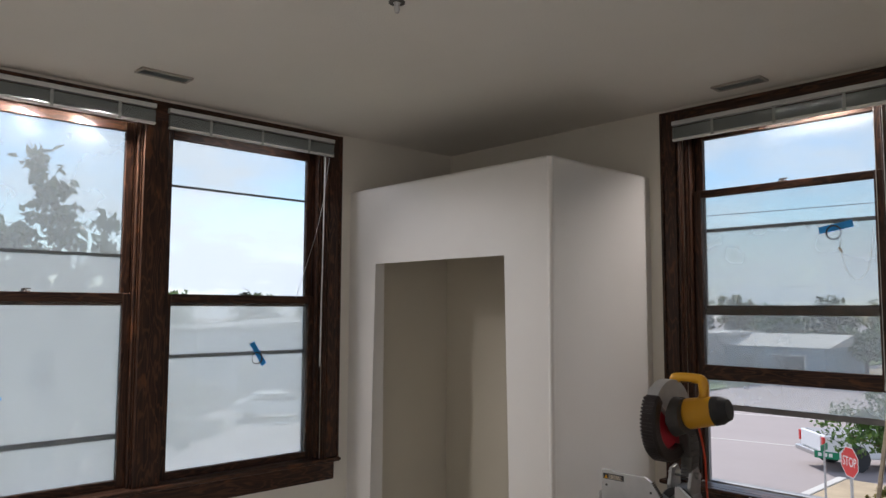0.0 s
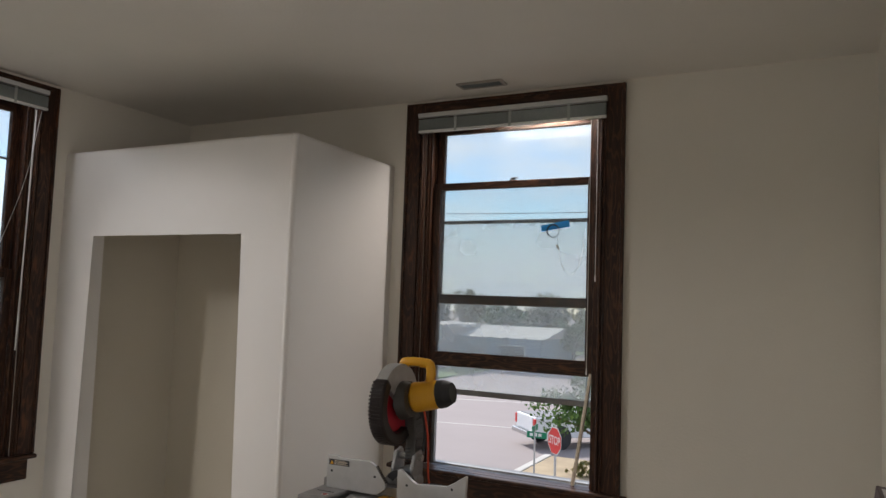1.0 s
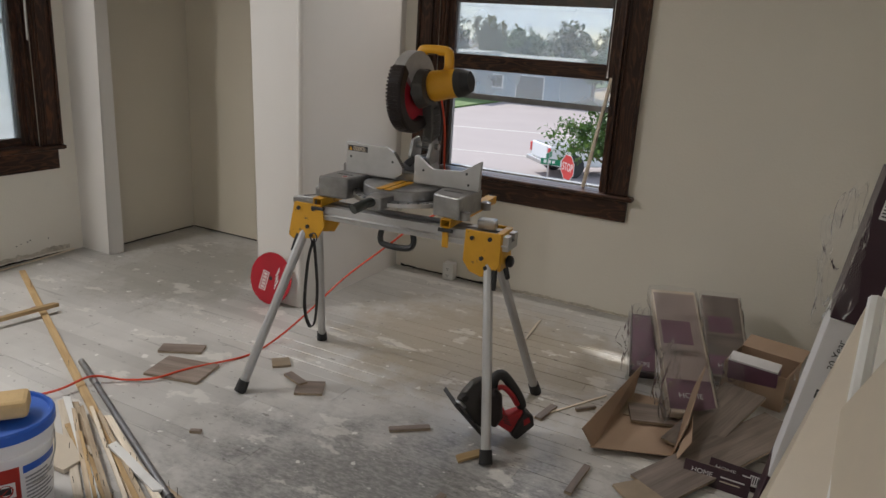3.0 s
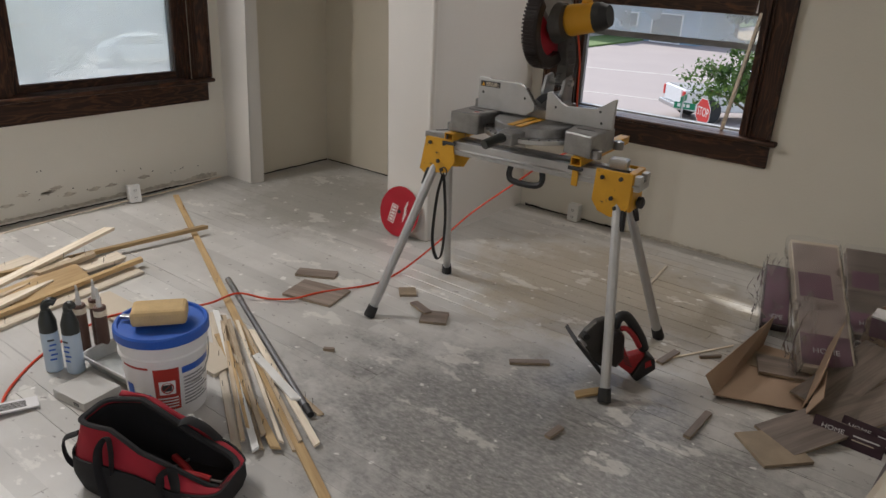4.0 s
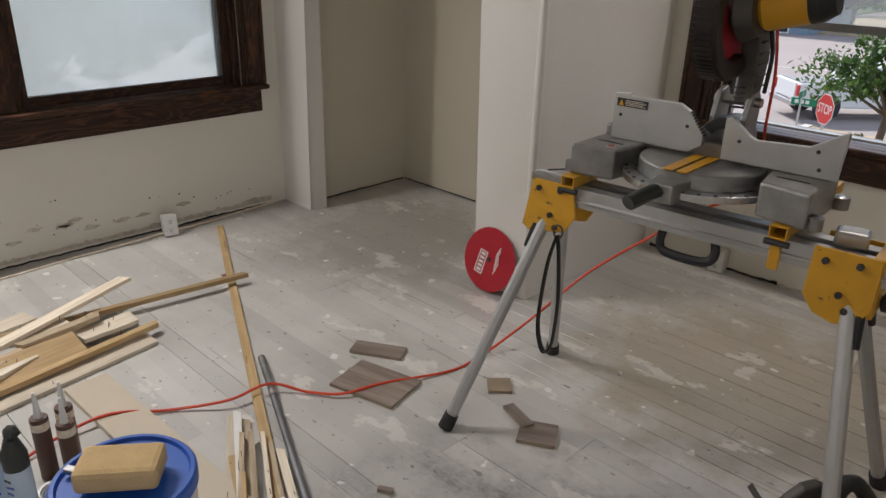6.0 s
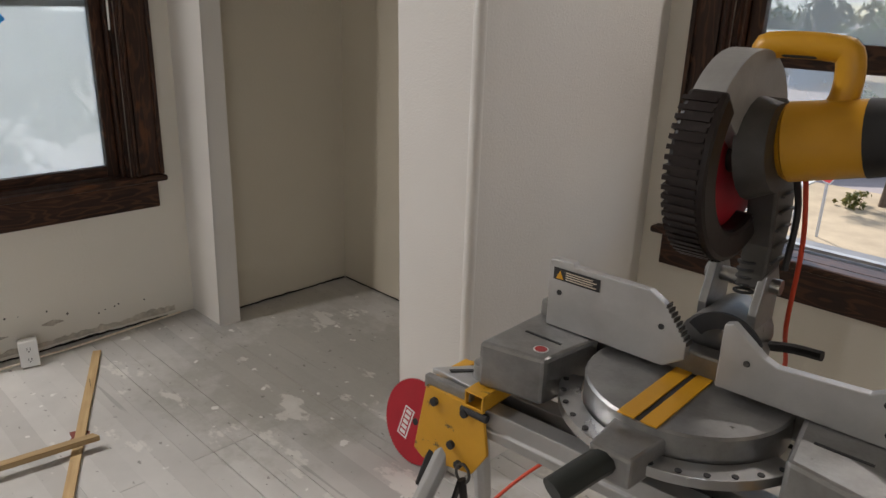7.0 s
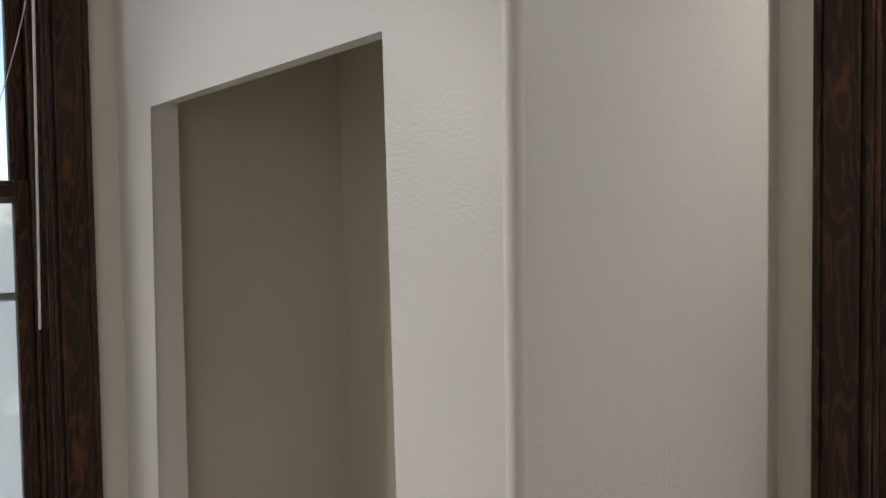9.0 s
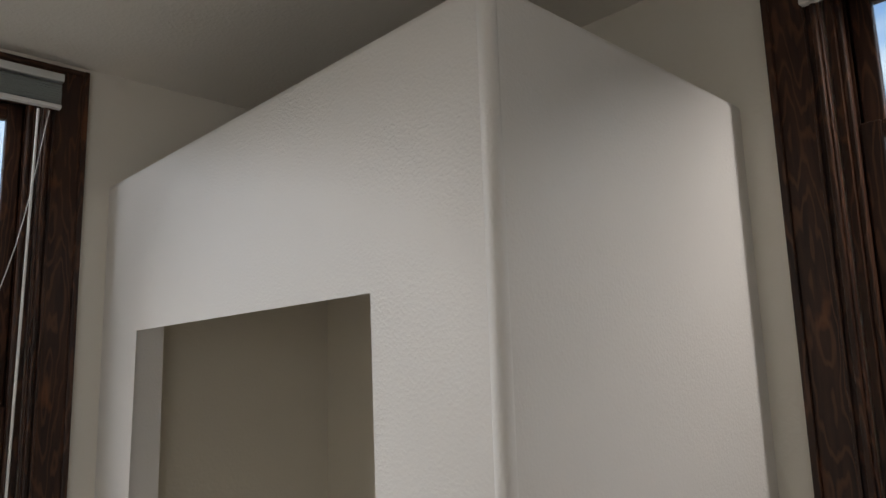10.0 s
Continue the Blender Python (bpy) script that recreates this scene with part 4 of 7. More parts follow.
# ---- miter saw ----
ms = thing("miter_saw", "dusty yellow and grey miter saw with its head raised", "miter saw", pose(-1.252, 3.133, 0.865, 0, 0, 2.5))
for s in (-1, 1):
    bm = prism([(s * 0.335, -0.155), (s * 0.205, -0.13), (s * 0.185, 0.02), (s * 0.335, 0.075)][::s], 0.092)
    e = part("base_wing", bm, M_CAST, ms, "cast aluminium base wing", bevel=0.008)
    part("wing_groove", block(min(s * 0.30, s * 0.22), max(s * 0.30, s * 0.22), -0.06, -0.054, 0.0922, 0.0932), M_INK, e)
    part("foot_lug", lathe([(0.022, 0), (0.022, 0.032), (0.012, 0.036)], 12, pose(s * 0.345, -0.12, 0)), M_CAST, e, smooth=True)
    part("foot_lug", lathe([(0.022, 0), (0.022, 0.032), (0.012, 0.036)], 12, pose(s * 0.345, 0.10, 0)), M_CAST, e, smooth=True)
tt = part("turntable", lathe([(0.15, 0.02), (0.172, 0.026), (0.172, 0.078), (0.168, 0.082)], 40), M_CAST, ms, "round cast turntable", smooth=True)
arc = [(0.215 * math.cos(a), 0.215 * math.sin(a)) for a in np.linspace(math.pi * 1.08, math.pi * 1.92, 26)] + [(0.176 * math.cos(a), 0.176 * math.sin(a)) for a in np.linspace(math.pi * 1.92, math.pi * 1.08, 26)]
ar = part("miter_scale", prism(arc, 0.018, pose(0, 0, 0.022)), M_STEEL, ms, "curved steel miter scale with detents", bevel=0.001)
for a in np.linspace(math.pi * 1.12, math.pi * 1.88, 13):
    part("detent", cyl((0.206 * math.cos(a), 0.206 * math.sin(a), 0.0395), (0.206 * math.cos(a), 0.206 * math.sin(a), 0.042), 0.0055, 0.0055, 7), M_INK, ar)
for x0, x1 in ((-0.036, -0.006), (0.004, 0.032)):
    part("kerf_plate", block(x0, x1, -0.175, 0.13, 0.0825, 0.0855), M_YCLEAN, ms, "yellow kerf plate", bevel=0.001)
part("kerf_slot", block(-0.006, 0.004, -0.172, 0.128, 0.0822, 0.0832), M_INK, ms)
part("miter_arm", prism([(-0.05, -0.12), (0.05, -0.12), (0.036, -0.255), (-0.036, -0.255)], 0.052, pose(0, 0, 0.014)), M_CAST, ms, bevel=0.006)
part("miter_grip", tube([(-0.005, -0.23, 0.045), (-0.015, -0.27, 0.042), (-0.03, -0.33, 0.03), (-0.035, -0.345, 0.026)], 0.024, 10, 4, 0.8), M_CANK, ms, "black miter handle", smooth=True)
part("back_casting", block(-0.33, 0.33, 0.03, 0.07, 0.03, 0.125), M_CAST, ms, bevel=0.006)
lf = [(-0.295, 0.093), (-0.295, 0.228), (-0.245, 0.231), (-0.24, 0.224), (-0.09, 0.224), (-0.055, 0.205), (-0.012, 0.148), (-0.012, 0.118), (-0.05, 0.093)]
rf = [(0.045, 0.093), (0.045, 0.205), (0.06, 0.21), (0.115, 0.168), (0.135, 0.160), (0.265, 0.168), (0.295, 0.185), (0.345, 0.218), (0.352, 0.215), (0.345, 0.093)]
up = Matrix(((1, 0, 0, 0), (0, 0, 1, 0), (0, 1, 0, 0), (0, 0, 0, 1)))
sk = part("safety_sticker", cyl((-0.235, -0.10, 0.0922), (-0.235, -0.10, 0.0932), 0.014, None, 20), M_WHITE, ms, "round red and white safety sticker")
part("sticker_ring", cyl((-0.235, -0.10, 0.0933), (-0.235, -0.10, 0.0938), 0.0115, None, 18), M_REDT, sk)
fl = part("fence", prism(lf, 0.018, up), M_ALU, ms, "machined aluminium sliding fence", bevel=0.002)
fr = part("fence", prism(rf, 0.018, up), M_ALU, ms, "machined aluminium fence with upswept end", bevel=0.002)
part("warning_label", block(-0.285, -0.185, -0.0012, -0.0002, 0.19, 0.214), M_INK, fl, "black and yellow warning label")
part("warning_mark", prism([(-0.279, 0.193), (-0.263, 0.193), (-0.271, 0.209)], 0.0006, Matrix(((1, 0, 0, 0), (0, 0, 1, -0.002), (0, 1, 0, 0), (0, 0, 0, 1)))), M_YCLEAN, fl)
for k in range(4):
    part("label_line", block(-0.258, -0.192 - 0.008 * (k % 2), -0.0019, -0.0013, 0.194 + k * 0.0045, 0.196 + k * 0.0045), M_OLDW, fl)
for x, z, f in ((-0.27, 0.165, fl), (-0.06, 0.165, fl), (0.09, 0.15, fr), (0.29, 0.16, fr), (0.30, 0.115, fr)):
    part("hole", cyl((x, -0.0012, z), (x, 0.001, z), 0.0055, 0.0055, 9), M_INK, f)
for k in range(9):
    x, z = -0.055 + 0.043 * k / 8, 0.205 - 0.057 * k / 8
    part("tooth", block(x, x + 0.0025, -0.001, 0.019, z - 0.004, z + 0.003), M_CASTD, fl)
# pivot post at the back, bevel scale and cone
bm = bmesh.new()
rod(bm, (0.0, 0.10, 0.03), (0.0, 0.19, 0.10), 0.075, 0.068, 20)
part("pivot_housing", bm, M_CAST, ms, "dusty cast pivot housing", smooth=True)
bm = bmesh.new()
rod(bm, (0.0, 0.085, 0.12), (0.0, 0.215, 0.12), 0.062, 0.062, 22)
rod(bm, (0.03, 0.07, 0.15), (0.03, 0.09, 0.15), 0.016, 0.016, 10)
part("bevel_hub", bm, M_CAST, ms, smooth=True)
part("bevel_scale", prism([(0.075 * math.cos(a), 0.075 * math.sin(a)) for a in np.linspace(0.5, 2.6, 14)] + [(0.045 * math.cos(a), 0.045 * math.sin(a)) for a in np.linspace(2.6, 0.5, 14)], 0.006, Matrix(((1, 0, 0, 0.02), (0, 0, 1, 0.078), (0, 1, 0, 0.115), (0, 0, 0, 1)))), M_INK, ms)
part("bevel_lever", tube([(0.05, 0.2, 0.1), (0.10, 0.215, 0.105), (0.15, 0.21, 0.11)], 0.010, 8, 3), M_BLACK, ms, smooth=True)
for x in (-0.045, 0.045):
    part("yoke_cheek", prism([(0.13, 0.12), (0.22, 0.12), (0.225, 0.22), (0.20, 0.26), (0.15, 0.25), (0.125, 0.18)], 0.016, Matrix(((0, 0, 1, x - 0.008), (1, 0, 0, 0), (0, 1, 0, 0), (0, 0, 0, 1)))), M_CAST, ms, bevel=0.003)
part("pivot_pin", cyl((-0.065, 0.18, 0.225), (0.07, 0.18, 0.225), 0.014, 0.014, 12), M_STEEL, ms, smooth=True)
part("return_spring", tube([(0.015 + 0.02 * math.cos(a), 0.165 + 0.02 * math.sin(a), 0.2 + 0.0022 * a) for a in np.linspace(0, 31, 60)], 0.003, 5, 1), M_INK, ms)
# the raised head: arm, guards, blade, motor, handle
HZ, HY, HR = 0.463, 0.065, 0.170
side = lambda x: Matrix(((0, 0, 1, x), (1, 0, 0, 0), (0, 1, 0, 0), (0, 0, 0, 1)))
part("head_arm", prism([(0.145, 0.22), (0.205, 0.22), (0.235, 0.34), (0.20, 0.50), (0.10, 0.56), (0.06, 0.50), (0.13, 0.40), (0.15, 0.30)], 0.05, side(0.0)), M_CASTD, ms, "dark cast saw arm", bevel=0.006)
part("link_bar", tube([(0.062, 0.205, 0.25), (0.066, 0.20, 0.36), (0.06, 0.15, 0.46)], 0.006, 6), M_INK, ms)
for k in range(7):
    z = 0.27 + 0.03 * k
    part("arm_rib", block(0.05, 0.056, 0.15, 0.215, z, z + 0.004, None), M_CASTD, ms)


def ring_sector(r0, r1, a0, a1, n=30):
    return [(HY + r1 * math.cos(a), HZ + r1 * math.sin(a)) for a in np.linspace(a0, a1, n)] + [(HY + r0 * math.cos(a), HZ + r0 * math.sin(a)) for a in np.linspace(a1, a0, n)]


ug = part("upper_guard", prism(ring_sector(0.02, HR - 0.002, 0.15, math.pi * 0.80), 0.05, side(-0.037)), M_CASTL, ms, "grey cast upper blade guard", bevel=0.012)
lg = part("lower_guard", prism(ring_sector(0.118, HR, math.pi * 0.76, math.pi * 1.68, 40), 0.062, side(-0.043)), M_GUARD, ms, "black ribbed lower blade guard", bevel=0.010)
for a in np.linspace(math.pi * 0.80, math.pi * 1.62, 30):
    m = side(0) @ pose(HY, HZ, 0) @ Matrix.Rotation(a, 4, "Z")
    part("guard_rib", block(HR - 0.012, HR + 0.0028, -0.0038, 0.0038, -0.0448, 0.0085, m), M_GUARD, lg)
bl = part("saw_blade", prism([((0.150 + (0.004 if i % 2 else 0)) * math.cos(2 * math.pi * i / 120) + HY, (0.150 + (0.004 if i % 2 else 0)) * math.sin(2 * math.pi * i / 120) + HZ) for i in range(120)], 0.002, side(-0.013)), M_RED, ms, "red saw blade")
part("arbor", cyl((-0.035, HY, HZ), (0.03, HY, HZ), 0.026, 0.026, 14), M_CASTD, bl, smooth=True)
part("guard_web", prism(ring_sector(0.03, 0.125, math.pi * 0.78, math.pi * 1.35, 16), 0.006, side(-0.043)), M_GUARD, lg)
bm = bmesh.new()
rod(bm, (0.012, HY + 0.02, HZ + 0.015), (0.055, HY + 0.02, HZ + 0.02), 0.085, 0.07, 18)
part("gear_case", bm, M_CASTD, ms, "grey cast gear case", smooth=True)
bm = bmesh.new()
rod(bm, (0.05, HY + 0.05, HZ + 0.025), (0.06, HY + 0.05, HZ + 0.027), 0.058, 0.064, 20)
rod(bm, (0.06, HY + 0.05, HZ + 0.027), (0.178, HY + 0.055, HZ + 0.05), 0.064, 0.058, 20)
part("motor_housing", bm, M_YCLEAN, ms, "yellow motor housing", smooth=True)
bm = bmesh.new()
rod(bm, (0.168, HY + 0.055, HZ + 0.048), (0.196, HY + 0.056, HZ + 0.053), 0.060, 0.057, 20)
rod(bm, (0.196, HY + 0.056, HZ + 0.053), (0.228, HY + 0.057, HZ + 0.059), 0.057, 0.042, 20)
part("motor_cap", bm, M_BLACK, ms, "black motor end cap", smooth=True)
hp = [(0.03, HZ + 0.07), (0.03, HZ + 0.185), (0.05, HZ + 0.205), (0.15, HZ + 0.205), (0.178, HZ + 0.19), (0.178, HZ + 0.12), (0.135, HZ + 0.075), (0.06, HZ + 0.07), (0.03, HZ + 0.075)]
part("handle", tube([(x * 0.86 - 0.035, HY + 0.06, z * 0.9 + HZ * 0.1 - 0.012) for x, z in hp], 0.0185, 10, 4, 1.15), M_YCLEAN, ms, "yellow D-shaped handle", smooth=True)
part("handle_neck", tube([(0.04, HY + 0.05, HZ + 0.04), (0.045, HY + 0.06, HZ + 0.075)], 0.034, 10, 3), M_YCLEAN, ms, smooth=True)
part("trigger", block(0.02, 0.075, HY + 0.048, HY + 0.072, HZ + 0.155, HZ + 0.182), M_INK, ms, bevel=0.004)
part("power_cord", tube([(0.075, HY + 0.09, HZ + 0.0), (0.085, HY + 0.13, HZ - 0.15), (0.075, HY + 0.17, HZ - 0.33), (0.07, 0.30, 0.02), (0.04, 0.33, -0.10)], 0.0045, 8, 5), M_CORD, ms, "orange power cord", smooth=True)

# ---- orange extension cord across the floor ----
t = thing("extension_cord", "thin orange extension cord snaking over the floor", "cord")
cord = [(-1.691, 0.268, 0.006), (-1.901, 0.736, 0.006), (-2.008, 0.879, 0.006), (-2.044, 1.061, 0.006), (-2.151, 1.194, 0.01), (-2.329, 1.318, 0.006), (-2.504, 1.543, 0.006), (-2.567, 1.847, 0.026), (-2.473, 2.047, 0.008), (-2.359, 2.207, 0.03), (-2.345, 2.358, 0.035), (-2.243, 2.448, 0.01), (-2.141, 2.527, 0.016), (-2.098, 2.668, 0.016), (-2.002, 2.908, 0.006), (-1.989, 3.050, 0.006), (-1.975, 3.201, 0.04), (-1.912, 3.341, 0.14), (-1.808, 3.501, 0.30), (-1.596, 3.579, 0.50), (-1.435, 3.576, 0.64), (-1.285, 3.569, 0.735)]
part("cord", tube(cord, 0.0052, 8, 6), M_CORD, t, smooth=True)

# ---- red blade leaning on the closet ----
t = thing("spare_saw_blade", "red toothed circular saw blade leaning against the closet", "saw blade", pose(-2.378, 3.564, 0.152, 78, 0, 0))
teeth = []
for i in range(160):
    a = 2 * math.pi * i / 160
    rr = 0.1525 if i % 2 else 0.1475
    teeth.append((rr * math.cos(a), rr * math.sin(a)))
part("disc", prism(teeth, 0.0022, pose(0, 0, -0.001)), M_RED, t)
part("arbor_hole", cyl((0, 0, 0.0013), (0, 0, 0.0018), 0.0127, None, 14), M_INK, t)
part("printed_logo", block(-0.075, 0.075, -0.024, 0.024, 0.0013, 0.0017, pose(-0.045, -0.02, 0, 0, 0, 80) @ Matrix.Scale(0.75, 4, (1, 0, 0))), M_WHITE, t, "white printed logo block")
part("logo_field", block(-0.068, 0.068, -0.018, 0.018, 0.0018, 0.0021, pose(-0.045, -0.02, 0, 0, 0, 80) @ Matrix.Scale(0.75, 4, (1, 0, 0))), M_RED, t)
for k in range(5):
    part("logo_shape", block(-0.060 + 0.026 * k, -0.042 + 0.026 * k, -0.013, 0.013, 0.0022, 0.0025, pose(-0.045, -0.02, 0, 0, 0, 80) @ Matrix.Scale(0.75, 4, (1, 0, 0))), M_WHITE, t)
for k in range(5):
    part("printed_line", block(-0.03, 0.03 - 0.006 * (k % 3), -0.003, 0.002, 0.0013, 0.0016, pose(0.045, -0.03 + 0.02 * k, 0, 0, 0, 68)), M_WHITE, t)

# ---- cordless circular saw beside the stand's leg ----
t = thing("circular_saw", "red and black cordless circular saw standing on its nose", "circular saw", pose(-0.62, 3.02, 0, 0, 0, 46.7))
cs = lambda y: Matrix(((1, 0, 0, 0), (0, 0, 1, y), (0, 1, 0, 0), (0, 0, 0, 1)))
part("shoe", prism([(-0.279, 0.192), (-0.122, 0.001), (-0.111, 0.008), (-0.262, 0.192), (-0.268, 0.206)], 0.135, cs(-0.055)), M_INK, t, "black steel shoe", bevel=0.001)
part("blade_guard", prism([(-0.245, 0.185), (-0.222, 0.222), (-0.185, 0.262), (-0.150, 0.274), (-0.105, 0.250), (-0.095, 0.150), (-0.112, 0.030), (-0.165, 0.075)], 0.034, cs(-0.015)), M_CASTD, t, "dark grey upper blade guard", bevel=0.008)
part("motor", prism([(-0.150, 0.215), (-0.115, 0.250), (-0.080, 0.225), (-0.070, 0.120), (-0.100, 0.075), (-0.150, 0.110)], 0.085, cs(-0.075)), M_GUARD, t, bevel=0.014)
part("tilt_knob", cyl((-0.225, -0.035, 0.205), (-0.225, 0.0, 0.205), 0.014, 0.012, 10), M_BLACK, t, smooth=True)
part("depth_lever", tube([(-0.262, -0.02, 0.195), (-0.24, -0.03, 0.185), (-0.222, -0.03, 0.165)], 0.006, 7, 3), M_STEEL, t, smooth=True)
hd = part("handle", tube([(-0.110, -0.02, 0.235), (-0.098, -0.02, 0.278), (-0.068, -0.02, 0.286), (-0.030, -0.02, 0.245), (0.012, -0.02, 0.180), (0.030, -0.02, 0.135)], 0.021, 10, 5), M_BLACK, t, "black rubber grip", smooth=True)
part("grip_inlay", tube([(-0.090, -0.036, 0.240), (-0.066, -0.038, 0.240), (-0.030, -0.038, 0.205), (0.002, -0.036, 0.155)], 0.011, 8, 4), M_REDT, hd, "red plastic inlay", smooth=True)
part("lower_body", prism([(-0.098, 0.205), (-0.078, 0.185), (-0.040, 0.112), (0.030, 0.128), (0.020, 0.085), (-0.020, 0.030), (-0.060, 0.060), (-0.100, 0.090)], 0.055, cs(-0.048)), M_REDT, t, "red plastic body", bevel=0.01)
for k in range(4):
    part("vent_slot", block(-0.018, 0.018, -0.0496, -0.0478, -0.002, 0.002, pose(-0.058 + 0.006 * k, 0, 0.118 - 0.013 * k, 0, 28, 0)), M_INK, t)
bt = part("battery", prism([(-0.022, 0.026), (0.004, 0.001), (0.080, 0.058), (0.070, 0.105), (0.030, 0.127), (0.004, 0.085)], 0.075, cs(-0.058)), M_BLACK, t, "black battery pack", bevel=0.008)
part("battery_mark", prism([(0.030, 0.066), (0.056, 0.080), (0.048, 0.103), (0.026, 0.094)], 0.002, cs(-0.0605)), M_REDT, bt)

# ---- pail, lid, sponge ----
t = thing("bucket", "white plastic mortar pail with a blue lid and printed labels", "bucket", pose(-1.830, 1.664, 0, 0, 0, 38) @ Matrix.Diagonal((1.02, 1.02, 1.1, 1)))
part("body", lathe([(0.122, 0.0), (0.128, 0.006), (0.143, 0.22), (0.150, 0.222), (0.150, 0.232), (0.145, 0.236), (0.146, 0.262), (0.152, 0.264), (0.152, 0.274), (0.147, 0.278), (0.148, 0.292)], 48), M_BUCKET, t, smooth=True)
lid = part("lid", lathe([(0.148, 0.276), (0.1575, 0.279), (0.1575, 0.305), (0.152, 0.311), (0.143, 0.311), (0.139, 0.302), (0.04, 0.300)], 48), M_BLUE, t, "blue snap-on lid", smooth=True)


def wrap(a0, a1, z0, z1, mat, name, off=0.0012, n=10):
    """A label stuck round the pail."""
    bm = bmesh.new()
    rows = []
    for z in (z0, z1):
        rr = 0.128 + (z - 0.006) * 0.015 / 0.214 + off
        rows.append([bm.verts.new((rr * math.cos(radians(a0 + (a1 - a0) * i / n)), rr * math.sin(radians(a0 + (a1 - a0) * i / n)), z)) for i in range(n + 1)])
    for i in range(n):
        bm.faces.new((rows[0][i], rows[0][i + 1], rows[1][i + 1], rows[1][i]))
    return part(name, bm, mat, t)


M_RLAB = plain("red_label", (0.36, 0.03, 0.02), 0.5, 0, 0.08)
wrap(-86, -52, 0.045, 0.20, M_RLAB, "warning_label")
wrap(-80, -58, 0.105, 0.155, M_BUCKET, "label_field", 0.002)
for k in range(18):
    a = 2 * math.pi * k / 18
    rr, ca = 0.1385, radians(-69)
    y, z = 0.019 * math.cos(a), 0.13 + 0.019 * math.sin(a)
    y2, z2 = 0.019 * math.cos(a + 0.35), 0.13 + 0.019 * math.sin(a + 0.35)
    f = lambda y_, z_: (rr * math.cos(ca + y_ / rr), rr * math.sin(ca + y_ / rr), z_)
    part("label_ring", cyl(f(y, z), f(y2, z2), 0.0022, None, 5), M_RLAB, t)
part("label_bar", cyl((0.1385 * math.cos(radians(-75)), 0.1385 * math.sin(radians(-75)), 0.117), (0.1385 * math.cos(radians(-63)), 0.1385 * math.sin(radians(-63)), 0.143), 0.0022, None, 5), M_RLAB, t)
wrap(-76, -63, 0.118, 0.142, M_INK, "label_picture", 0.0026)
for k in range(4):
    wrap(-83, -55, 0.055 + k * 0.011, 0.060 + k * 0.011, M_BUCKET, "label_line", 0.002)
wrap(-48, 8, 0.172, 0.196, M_BLUE, "label_band")
for k in range(9):
    wrap(-46, 2 - (k % 3) * 7, 0.052 + k * 0.0125, 0.058 + k * 0.0125, M_ROOF, "label_line", 0.0013)
wrap(-135, -92, 0.198, 0.206, M_RLAB, "label_line")
wrap(-118, -92, 0.06, 0.105, M_BLUE, "label_patch")
wrap(-135, -120, 0.05, 0.135, M_BLUE, "label_patch")
part("bail", tube([(0.150, 0.02, 0.245), (0.162, -0.03, 0.2), (0.150, -0.085, 0.155), (0.12, -0.115, 0.145)], 0.0022, 6, 5), M_STEEL, t, "thin wire handle")
t = thing("sponge", "damp yellow grouting sponge on the pail's lid", "sponge", pose(-1.825, 1.659, 0.3425, 0, 0, 52))
bm = block(-0.092, 0.092, -0.055, 0.055, 0, 0.058)
part("sponge_block", bm, M_SPONGE, t, bevel=0.014)
t = thing("lid_tab", "small steel utility blade holder on the pail's lid", "tool", pose(-1.917, 1.584, 0.3425, 0, 0, 30))
part("holder", block(-0.02, 0.02, -0.01, 0.01, 0, 0.014), M_STEEL, t, bevel=0.003)

# ---- tool bag ----
bag = thing("tool_bag", "open red and black canvas tool bag on the floor", "tool bag", pose(-1.450, 1.400, 0, 0, 0, 25))


def shell(outline_fn, levels, thick, closed_bottom=True):
    """An open soft shell: rings of an outline at several heights, with an inner skin."""
    bm = bmesh.new()
    rings = [[bm.verts.new(p) for p in outline_fn(z, 0)] for z in levels]
    inner = [[bm.verts.new(p) for p in outline_fn(z, thick)] for z in levels]
    n = len(rings[0])
    for a, b in zip(rings, rings[1:]):
        for i in range(n):
            bm.faces.new((a[i], a[(i + 1) % n], b[(i + 1) % n], b[i]))
    for a, b in zip(inner, inner[1:]):
        for i in range(n):
            bm.faces.new((a[(i + 1) % n], a[i], b[i], b[(i + 1) % n]))
    for i in range(n):
        bm.faces.new((rings[-1][i], rings[-1][(i + 1) % n], inner[-1][(i + 1) % n], inner[-1][i]))
    bm.faces.new(rings[0][::-1])
    bm.faces.new(inner[0])
    return bm


def bag_ring(z, inset):
    k = z / 0.24
    lx = 0.232 + 0.012 * math.sin(k * 3.0) - inset
    ly = 0.108 + 0.014 * math.sin(k * 2.6) - 0.07 * max(0, k - 0.6) - inset
    out = []
    for i in range(36):
        a = 2 * math.pi * i / 36
        c, s = math.cos(a), math.sin(a)
        x = lx * math.copysign(abs(c) ** 0.45, c)
        y = ly * math.copysign(abs(s) ** 0.5, s)
        sag = 0.02 * noise.noise((x * 7, y * 9, z * 8 + 3)) + (-0.11 * max(0, (x + 0.10) / lx) * k - 0.014)
        out.append((x + 0.012 * noise.noise((x * 9, y * 9, z * 12)), y + 0.016 * noise.noise((x * 8, y * 11, z * 11 + 5)), max(0.004 + inset, z + sag * k)))
    return out


part("body", shell(bag_ring, [0.004, 0.03, 0.07, 0.11, 0.15, 0.19, 0.22, 0.24], 0.008), M_FABR, bag, "red canvas body", smooth=True)


def pocket_ring(z, inset):
    return [(x * 1.012, y * 1.05, zz) for x, y, zz in bag_ring(z, inset - 0.004)]


